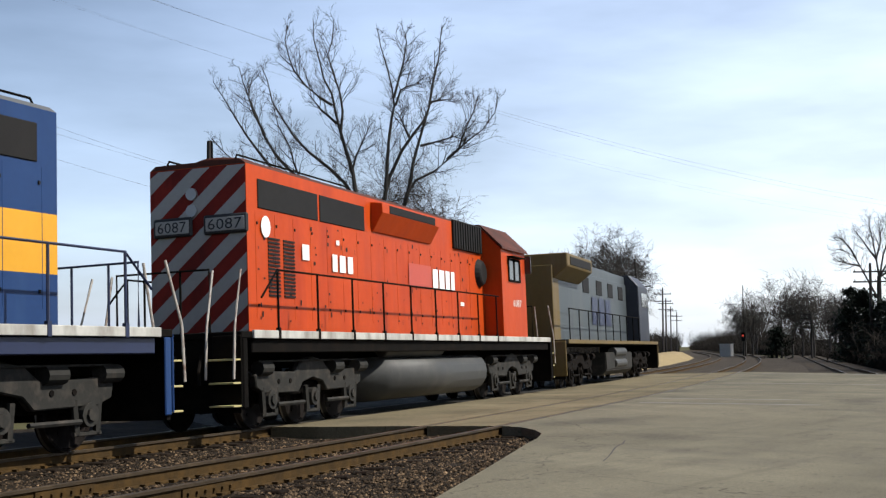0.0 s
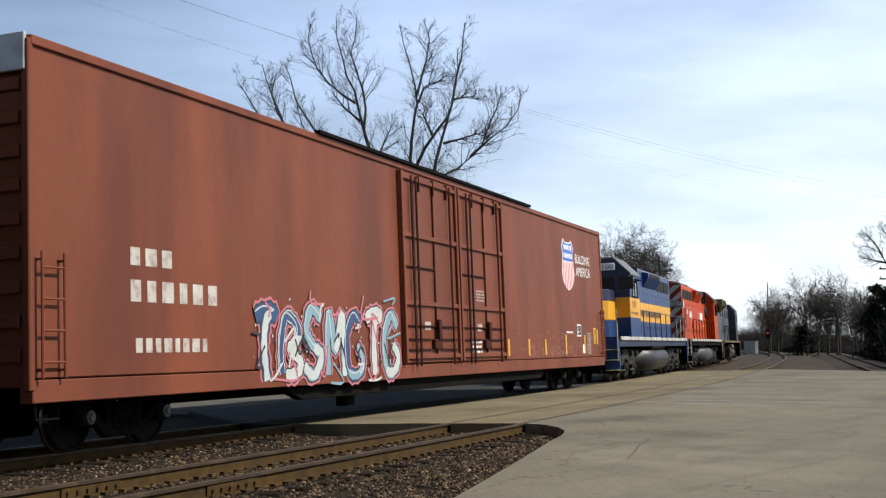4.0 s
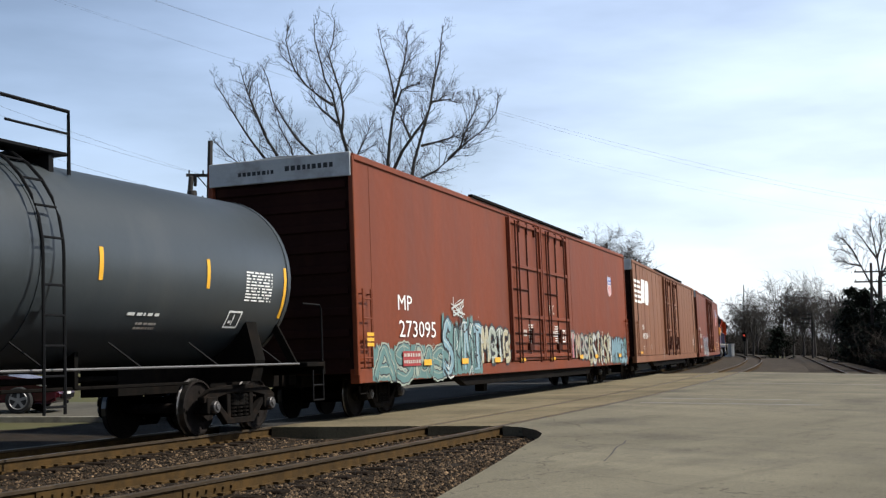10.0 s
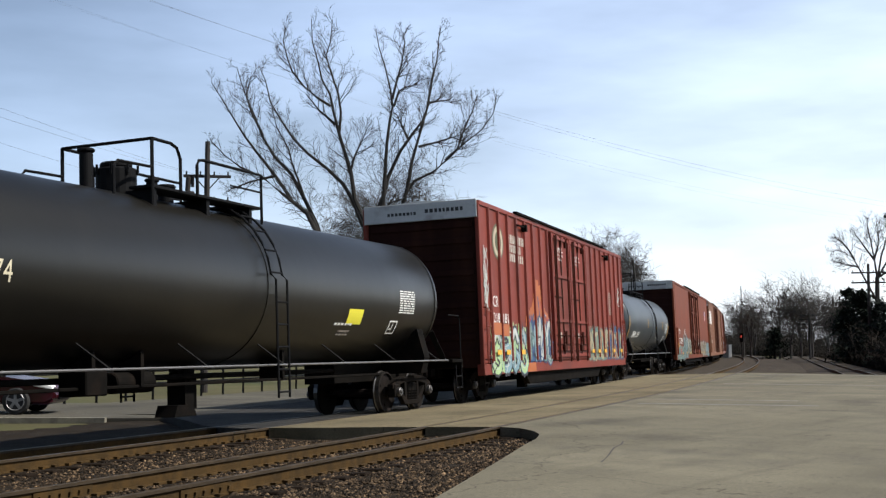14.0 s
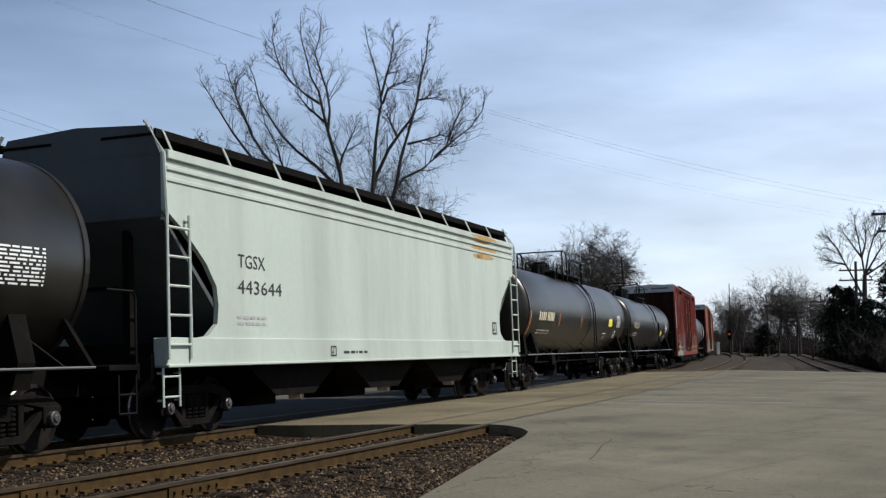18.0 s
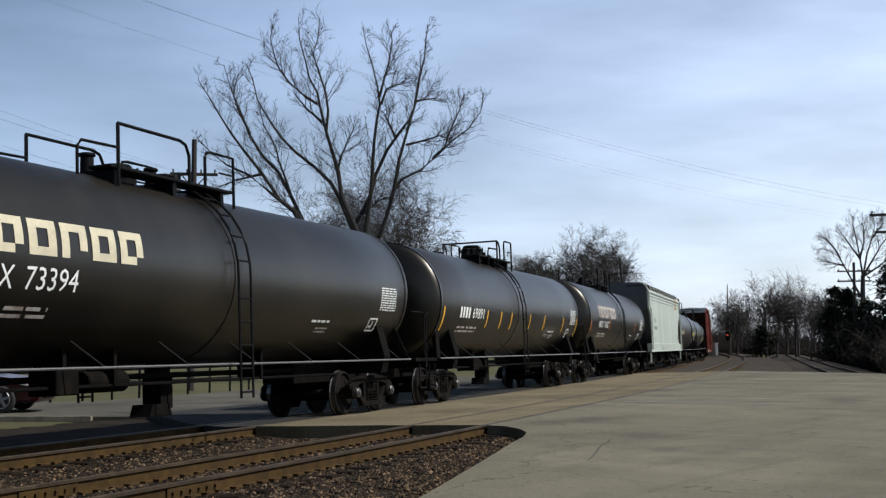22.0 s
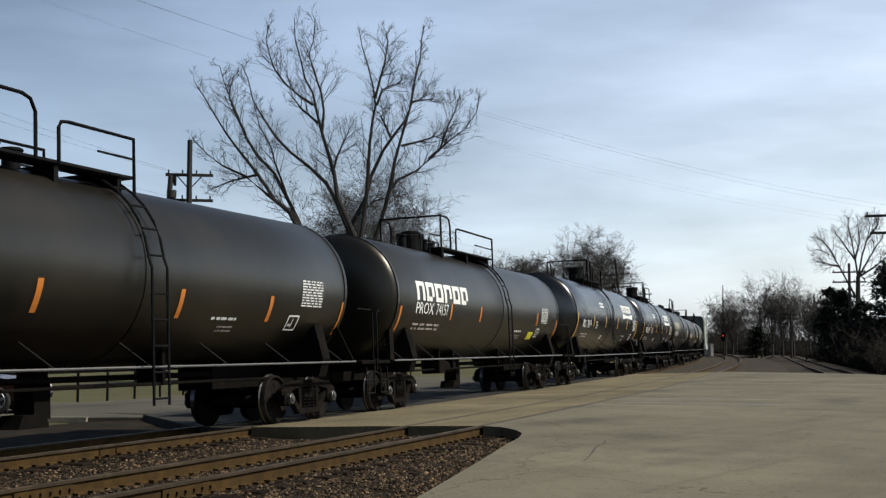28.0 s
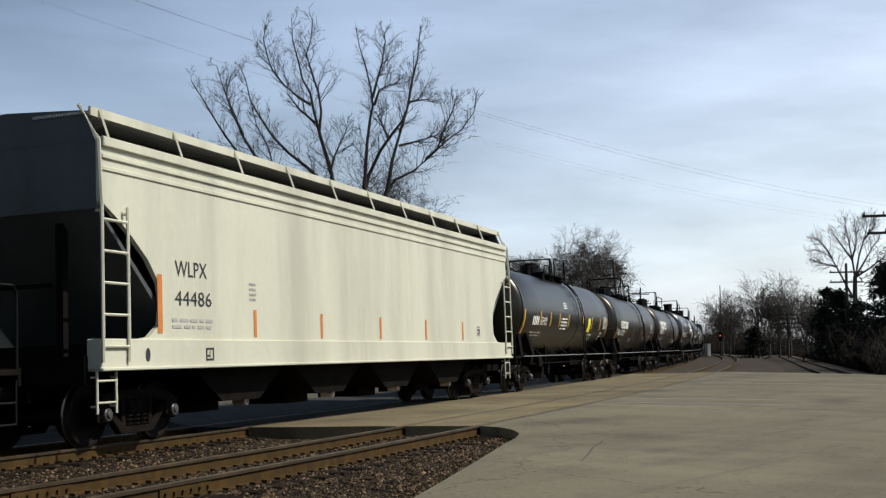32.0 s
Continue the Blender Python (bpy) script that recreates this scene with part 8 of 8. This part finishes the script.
    # cab
    c0, c1 = g * 4.7, g * 7.05
    lo, hi = min(c0, c1), max(c0, c1)
    for z0, z1, m in cab_paint:
        bm = bmesh.new()
        if z1 > 4.1:
            prism(bm, [(-1.52, z0), (1.52, z0), (1.52, 4.15), (0.92, z1), (-0.92, z1), (-1.52, 4.15)], "y", lo, hi)
        else:
            box(bm, (-1.52, lo, z0), (1.52, hi, z1))
        tidy(bm)
        part("cab_wall", bm, m, car)
    bm = bmesh.new()
    prism(bm, [(-1.60, 4.12), (-1.545, 4.17), (-0.935, 4.78), (0.935, 4.78), (1.545, 4.17), (1.60, 4.12), (1.58, 4.20), (0.95, 4.83), (-0.95, 4.83), (-1.58, 4.20)], "y", lo - 0.08, hi + 0.08)
    tidy(bm)
    part("cab_roof", bm, roof_paint, car)
    for sx in (-1, 1):
        w = slab(car, "side_window", (sx * 1.515, g * 5.35, 3.3), (sx * 1.535, g * 6.4, 3.85), P_GLASS, 0.004, "cab side window")
        bm = bmesh.new()
        x0, x1 = sorted((sx * 1.53, sx * 1.56))
        ya, yb = sorted((g * 5.35, g * 6.4))
        for q in ((ya - 0.05, ya, 3.25, 3.9), (yb, yb + 0.05, 3.25, 3.9), (ya, yb, 3.25, 3.3), (ya, yb, 3.85, 3.9), ((ya + yb) / 2 - 0.02, (ya + yb) / 2 + 0.02, 3.3, 3.85)):
            box(bm, (x0, q[0], q[2]), (x1, q[1], q[3]))
        box(bm, (sx * 1.53 if sx > 0 else sx * 1.72, ya - 0.1, 3.93), (sx * 1.72 if sx > 0 else sx * 1.53, yb + 0.1, 3.96))
        tidy(bm)
        part("window_frame", bm, P_UNDER, w)
        bm = bmesh.new()
        for k in range(2):
            x = sx * (0.35 + 0.75 * k)
            box(bm, (min(x, x + sx * 0.6), g * 7.055 - 0.012, 3.55), (max(x, x + sx * 0.6), g * 7.055 + 0.012, 4.05))
        tidy(bm)
        part("windscreen", bm, P_GLASS, car)
    # number boards and headlights over the windscreen
    for x0, x1 in ((-1.0, -0.32), (0.25, 1.02)):
        slab(car, "number_board", (x0, g * 7.13, 4.32), (x1, g * 7.17, 4.6), P_WHITE, 0.03)
    for z in (4.35, 4.58):
        bm = bmesh.new()
        cyl(bm, (-0.04, g * 7.12, z), (-0.04, g * 7.19, z), 0.1, 14)
        tidy(bm, 0.012)
        part("headlight", bm, P_FRAME, car)
    # low nose
    n0, n1 = g * 7.06, g * 8.95
    for z0, z1, m in ((1.68, 2.34, paint_), (2.34, 3.08, cab_paint[1][2]), (3.08, 3.52, cab_paint[-1][2])):
        bm = bmesh.new()
        # chamfered at the front corners, raked back towards its top
        n2 = n1 - g * 0.28
        prism(bm, [(-0.95, n0), (0.95, n0), (0.95, n2), (0.62, n1), (-0.62, n1), (-0.95, n2)], "z", z0, z1)
        for v in bm.verts:
            if abs(v.co.y - n0) > 0.5:
                v.co.y -= g * 0.1 * (v.co.z - 1.68)
        tidy(bm, 0.025)
        part("nose", bm, m, car)
    # handrails
    for sx in (-1, 1):
        bm = bmesh.new()
        x = sx * 1.53
        tube(bm, [(x, g * -9.2, 2.25), (x, g * -8.6, 2.75), (x, g * 4.3, 2.78)], 0.02, 6)
        part("handrail", bm, rail_paint, car)
        for k in range(9):
            y = g * (-8.6 + k * 1.58)
            bm = bmesh.new()
            tube(bm, [(x, y, 1.6), (x, y, 2.76)], 0.022, 6)
            box(bm, (x - 0.03, y - 0.04, 1.55), (x + 0.03, y + 0.04, 1.75))
            part("stanchion", bm, rail_paint, car)
        for s in (-1, 1):
            # step wells at the corners
            slab(car, "step_well", (sx * 0.95, s * (h - 0.02), 0.45), (sx * 1.5, s * (h + 0.02), 1.62), step_paint)
            slab(car, "step_side", (sx * 1.46, s * (h - 0.05), 0.42), (sx * 1.5, s * (h - 0.2), 1.56), step_paint)
            for z in (0.45, 0.82, 1.2):
                slab(car, "step", (sx * 1.02, s * (h - 0.02), z), (sx * 1.48, s * (h + 0.26), z + 0.03), P_STEP, 0.004, "step with a pale yellow edge")
            bm = bmesh.new()
            tube(bm, [(sx * 1.5, s * (h + 0.28), 0.9), (sx * 1.5, s * (h + 0.22), 1.75), (sx * 1.45, s * (h - 0.1), 2.7)], 0.022, 6)
            tube(bm, [(sx * 0.98, s * (h + 0.28), 0.9), (sx * 0.98, s * (h + 0.22), 1.75), (sx * 0.98, s * (h + 0.0), 2.7)], 0.022, 6)
            part("grab_rail", bm, P_DULL, car)
    for s in (-1, 1):
        bm = bmesh.new()
        prism(bm, [(-1.45, 0.35), (1.45, 0.35), (1.45, 1.56), (-1.45, 1.56)], "y", min(s * (h - 0.12), s * (h - 0.03)), max(s * (h - 0.12), s * (h - 0.03)))
        tidy(bm)
        part("pilot", bm, P_UNDER, car)
        bm = bmesh.new()
        tube(bm, [(-0.9, s * (h - 0.02), 1.68), (-0.9, s * (h - 0.02), 2.72), (0.9, s * (h - 0.02), 2.72), (0.9, s * (h - 0.02), 1.68)], 0.022, 6)
        for x in (-0.35, 0.35):
            tube(bm, [(x, s * (h - 0.02), 1.68), (x, s * (h - 0.02), 2.72)], 0.02, 6)
        part("end_rail", bm, rail_paint, car)
        bm = bmesh.new()
        for k in range(4):
            x = -0.75 + k * 0.5
            tube(bm, [(x, s * (h + 0.02), 1.3), (x + 0.05, s * (h + 0.2), 1.05), (x + 0.12, s * (h + 0.3), 0.8)], 0.03, 6)
        part("air_hose", bm, P_TRUCK, car)
    # fuel tank and air reservoirs
    bm = bmesh.new()
    tank_side = [(0.75, 0.26), (1.05, 0.30), (1.27, 0.42), (1.40, 0.6), (1.43, 0.8), (1.40, 0.98), (1.30, 1.14), (1.1, 1.22)]
    prism(bm, tank_side + [(-u, v) for u, v in tank_side[::-1]], "y", -3.3, 3.3)
    tidy(bm)
    part("fuel_tank", bm, tank_paint, car, smooth=True)
    for sx in (-1, 1):
        bm = bmesh.new()
        cyl(bm, (sx * 1.15, g * -3.2, 1.38), (sx * 1.15, g * 0.4, 1.38), 0.17, 16)
        tidy(bm, 0.02)
        part("air_reservoir", bm, tank_paint, car)
    for s in (-1, 1):
        loco_truck(car, s * 6.55, truck_paint)
    couplers(car, h, 0.86)
    return car, h, top


# red locomotive, hood end with grey and red slanting stripes
HR = [(1.68, 4.68, P_LOCORED)]
car, h, top = six_axle("locomotive", "orange-red six-axle diesel locomotive with slanting stripes on its hood end", 158.8, 178.5, 1, 8.65, P_UNDER, P_LOCORED, HR, [(1.68, 2.4, P_LOCORED), (2.4, 3.2, P_LOCORED), (3.2, 4.76, P_LOCORED)], P_REDROOF, P_STRIPE, P_TRUCKGREY, P_FUEL)
ye = -8.65
slab(car, "end_panel", (-0.975, ye - 0.004, 1.70), (0.975, ye - 0.0005, 4.67), P_SHADERED, 0, "hood end panel, shade put into its darker red")
bm = bmesh.new()
vs_end = ye - 0.009
for k in range(-4, 8):
    z = 1.2 + k * 0.62
    pts = [(-0.97, z - 1.3), (0.97, z + 0.35), (0.97, z + 0.66), (-0.97, z - 0.99)]
    poly = []
    for i in range(4):
        p, q = pts[i], pts[(i + 1) % 4]
        for t in np.linspace(0, 1, 12)[:-1]:
            poly.append((p[0] + (q[0] - p[0]) * t, p[1] + (q[1] - p[1]) * t))
    poly = [(x, min(max(z_, 1.72), 4.66)) for x, z_ in poly]
    clean = [poly[0]]
    for p in poly[1:]:
        if abs(p[0] - clean[-1][0]) + abs(p[1] - clean[-1][1]) > 1e-4:
            clean.append(p)
    zs = [p[1] for p in clean]
    if len(clean) > 3 and max(zs) - min(zs) > 0.05:
        bm.faces.new([bm.verts.new((x, vs_end, z_)) for x, z_ in clean])
bmesh.ops.dissolve_degenerate(bm, dist=1e-4, edges=bm.edges[:])
tagged(part("end_stripe", bm, P_GREYSTRIPE, car, "slanting grey stripes"), kind="stuff")
for x0, x1 in ((-0.85, -0.12), (0.18, 1.0)):
    slab(car, "number_board_frame", (x0 - 0.035, ye - 0.08, 3.445), (x1 + 0.035, ye - 0.01, 3.795), P_DARKMARK, 0.03)
    slab(car, "number_board", (x0, ye - 0.09, 3.48), (x1, ye - 0.01, 3.76), P_GREYSTRIPE, 0.03)
    pts, faces = letter_mesh("6087", x1 - x0 - 0.14, 0.19)
    me = bpy.data.meshes.new("number")
    me.from_pydata([(x0 + 0.07 + u, ye - 0.094, 3.525 + v) for u, v in pts], [], faces)
    me.materials.append(P_DARKMARK)
    new("number", me).parent = car
for z in (3.9, 4.2):
    bm = bmesh.new()
    cyl(bm, (-0.1, ye - 0.06, z), (-0.1, ye, z), 0.11, 14)
    tidy(bm)
    part("headlight", bm, P_FRAME, car)
for u in (-7.9, -7.3):
    louvres(car, 0.985, u, u + 0.45, 2.35, 3.45, 16)
marks(car, "lettering", bar_text(-5.2, -4.2, 2.95, 3.3, 3, 0.25, 3), 1.008, P_WHITE)
marks(car, "lettering", bar_text(0.6, 2.2, 2.85, 3.35, 4, 0.2, 6), 1.008, P_WHITE)
marks(car, "faded_patch", [(-1.0, 0.5, 2.85, 3.4)], 1.006, paint("faded_red", (0.42, 0.06, 0.035)))
bm = bmesh.new()
bm.faces.new([bm.verts.new((1.008, -8.0 + 0.18 * math.cos(k * math.tau / 14), 3.6 + 0.2 * math.sin(k * math.tau / 14))) for k in range(14)])
part("white_patch", bm, P_WHITE, car)
marks(car, "white_patch", [(-6.55, -6.25, 3.1, 3.4), (-5.0, -4.85, 3.5, 3.6), (2.6, 2.9, 2.5, 2.6)], 1.008, P_WHITE)
letters(car, "number", "6087", 5.7, 6.5, 2.55, 2.75, 1.53, P_WHITE)
bm = bmesh.new()
tube(bm, [(-0.3, -7.6, 4.7), (-0.3, -7.6, 5.35)], 0.02, 5)
part("aerial", bm, P_UNDER, car)
rn = random.Random(9)
bm = bmesh.new()
for k in range(90):
    y, z = -8.4 + 13 * rn.random(), 1.8 + 2.0 * rn.random()
    w_, hh = 0.02 + 0.06 * rn.random(), 0.02 + 0.09 * rn.random()
    patch(bm, y, y + w_, z, z + hh, 0.992)
tagged(part("grime_spot", bm, P_GRILLE, car), kind="stuff")

# blue and yellow locomotive, cab towards the rear
HB = [(1.68, 2.42, P_LOCOBLUE), (2.42, 3.24, P_LOCOYEL), (3.24, 4.66, P_LOCOBLUE)]
car, h, top = six_axle("locomotive", "blue and yellow six-axle diesel locomotive with cab number 6100", 137.4, 156.9, -1, 7.85, P_LOCOBLUE, P_LOCOBLUE, HB, [(1.68, 2.46, P_LOCOBLUE), (2.46, 3.24, P_LOCOYEL), (3.24, 4.76, P_LOCODARK)], P_LOCOROOF, P_STRIPE, P_TRUCKGREY, P_STEELBLACK, P_LOCODARK)
# Upper cab is dark blue for its unlit front; sunlit side painted lighter here.
slab(car, "cab_side_panel", (1.522, -7.03, 3.245), (1.530, -4.72, 4.13), P_LOCOBLUE, 0.002)
letters(car, "number", "6100", -6.55, -5.65, 2.86, 3.14, 1.530, P_DARKMARK, "dark cab number")
marks(car, "lettering", bar_text(-6.9, -5.3, 2.58, 2.68, 12, 0.8, 4), 1.530, P_DARKMARK)
marks(car, "lettering", bar_text(-1.43, 4.27, 2.64, 2.93, 19, 0.85, 12), 1.006, P_DARKMARK)
for x0, x1 in ((-1.0, -0.32), (0.25, 1.02)):
    pts, faces = letter_mesh("6100", x1 - x0 - 0.14, 0.19)
    me = bpy.data.meshes.new("number")
    me.from_pydata([(x0 + 0.07 + u, -7.176, 4.365 + v) for u, v in pts], [], faces)
    me.materials.append(P_DARKMARK)
    new("number", me).parent = car
bm = bmesh.new()
tube(bm, [(0.8, -5.6, 4.5), (0.8, -5.6, 5.15)], 0.02, 5)
part("aerial", bm, P_UNDER, car)

# leading grey locomotive
car = thing("locomotive", "grey and dark blue diesel locomotive, its dirty yellow hood end darkened by painted shade", "locomotive", 180.4, 202.6)
h = 11.1
slab(car, "deck", (-1.5, -h, 1.5), (1.5, h, 1.66), P_UNDER)
for sx in (-1, 1):
    slab(car, "sill_stripe", (sx * 1.5, -h + 0.3, 1.52), (sx * 1.55, h - 0.3, 1.66), P_LOCOOLIVE, 0.008)
slab(car, "hood_end", (-1.0, -h + 0.6, 1.66), (1.0, -h + 1.6, 4.2), P_LOCOOLIVE)
slab(car, "hood", (-0.95, -h + 1.6, 1.66), (0.95, 5.2, 4.25), P_LOCOGREY)
bm = bmesh.new()
prism(bm, [(-1.52, 4.15), (-1.0, 3.75), (1.0, 3.75), (1.52, 4.15), (1.52, 4.6), (-1.52, 4.6)], "y", -h + 0.75, -h + 5.2)
tidy(bm, 0.03)
part("radiator_housing", bm, P_LOCOOLIVE, car)
slab(car, "hood_top", (-0.9, -h + 5.2, 4.25), (0.9, 5.2, 4.62), P_LOCOGREY)
for sx in (-1, 1):
    slab(car, "radiator_grille", (sx * 1.51, -h + 1.2, 4.2), (sx * 1.54, -h + 4.9, 4.5), P_GRILLE)
    for y in (-5.0, -2.2, 0.4, 3.0):
        slab(car, "hood_grille", (sx * 0.94, y, 3.5), (sx * 0.975, y + 1.2, 4.1), P_GRILLE)
    slab(car, "side_window", (sx * 1.525, 6.0, 3.25), (sx * 1.545, 7.8, 3.9), P_GLASS)
marks(car, "lettering", [(-3.4, -2.2, 2.3, 3.4), (-1.9, -0.7, 2.3, 3.4), (-0.4, 0.8, 2.3, 3.4)], 0.985, P_LOCODARK)
bm = bmesh.new()
prism(bm, [(-1.52, 1.66), (1.52, 1.66), (1.52, 4.2), (1.1, 4.7), (-1.1, 4.7), (-1.52, 4.2)], "y", 5.25, 8.2)
tidy(bm, 0.03)
part("cab", bm, P_LOCOSMOKE, car)
bm = bmesh.new()
prism(bm, [(8.2, 1.66), (10.4, 1.66), (10.2, 2.9), (8.6, 3.5), (8.2, 3.5)], "x", -1.2, 1.2)
tidy(bm, 0.05)
part("nose", bm, P_LOCOOLIVE, car)
for sx in (-1, 1):
    bm = bmesh.new()
    tube(bm, [(sx * 1.53, -h + 0.5, 2.7), (sx * 1.53, 5.0, 2.7)], 0.022, 5)
    part("handrail", bm, P_UNDER, car)
    for k in range(10):
        bm = bmesh.new()
        tube(bm, [(sx * 1.53, -h + 0.6 + 1.7 * k, 1.6), (sx * 1.53, -h + 0.6 + 1.7 * k, 2.7)], 0.022, 5)
        part("stanchion", bm, P_UNDER, car)
    for s in (-1, 1):
        slab(car, "step_well", (sx * 0.95, s * (h - 0.04), 0.45), (sx * 1.5, s * (h + 0.02), 1.62), P_LOCOOLIVE)
bm = bmesh.new()
prism(bm, [(-1.15, 0.3), (1.15, 0.3), (1.4, 0.5), (1.4, 1.2), (-1.4, 1.2), (-1.4, 0.5)], "y", -3.2, 3.2)
tidy(bm, 0.04, 2)
part("fuel_tank", bm, P_TRUCKGREY, car)
for sx in (-1, 1):
    bm = bmesh.new()
    for z in (0.75, 1.2):
        cyl(bm, (sx * 1.3, -1.2, z), (sx * 1.3, 1.4, z), 0.2, 14)
    tidy(bm, 0.02)
    part("air_reservoir", bm, P_FUEL, car)
for s in (-1, 1):
    loco_truck(car, s * 7.2, P_TRUCK)
    slab(car, "pilot", (-1.45, s * (h - 0.1), 0.35), (1.45, s * (h - 0.02), 1.5), P_UNDER)
couplers(car, h, 0.86)


# ---------------------------------------------------------------- what moves
def train_at(t):
    """How far the train has gone along the line since 12 s."""
    return 12.0625 * (t - 12) + 0.00413 * (t - 12) ** 2


def car_pose(mid, half):
    xa, ya, _ = line(mid - half)
    xb, yb, _ = line(mid + half)
    turn = math.atan2(-(xb - xa), yb - ya)
    return pose(float(xa + xb) / 2, float(ya + yb) / 2, 0, 0, -math.degrees(math.atan(CANT)), math.degrees(turn))


def motions():
    mids = {}
    for ob, mid, half in CARS:
        mids[ob] = mid
        walk(ob, [(k / 2, car_pose(mid + train_at(k / 2), half)) for k in range(65)])
    # wheels turn while their car is in sight
    for ob, radius, car_, at in WHEELS:
        near = [k for k in range(961) if -16 < mids[car_] + train_at(k / 30) < 130]
        first, last = max(0, near[0] - 1), min(960, near[-1] + 1)
        rows = [(k / 30, Matrix.Translation(at) @ Matrix.Rotation(-(train_at(k / 30) - train_at(first / 30)) / radius, 4, "X")) for k in range(first, last + 1)]
        if first > 0:
            rows.insert(0, (0, rows[0][1]))
        if last < 960:
            rows.append((32, rows[-1][1]))
        walk(ob, rows)


motions()
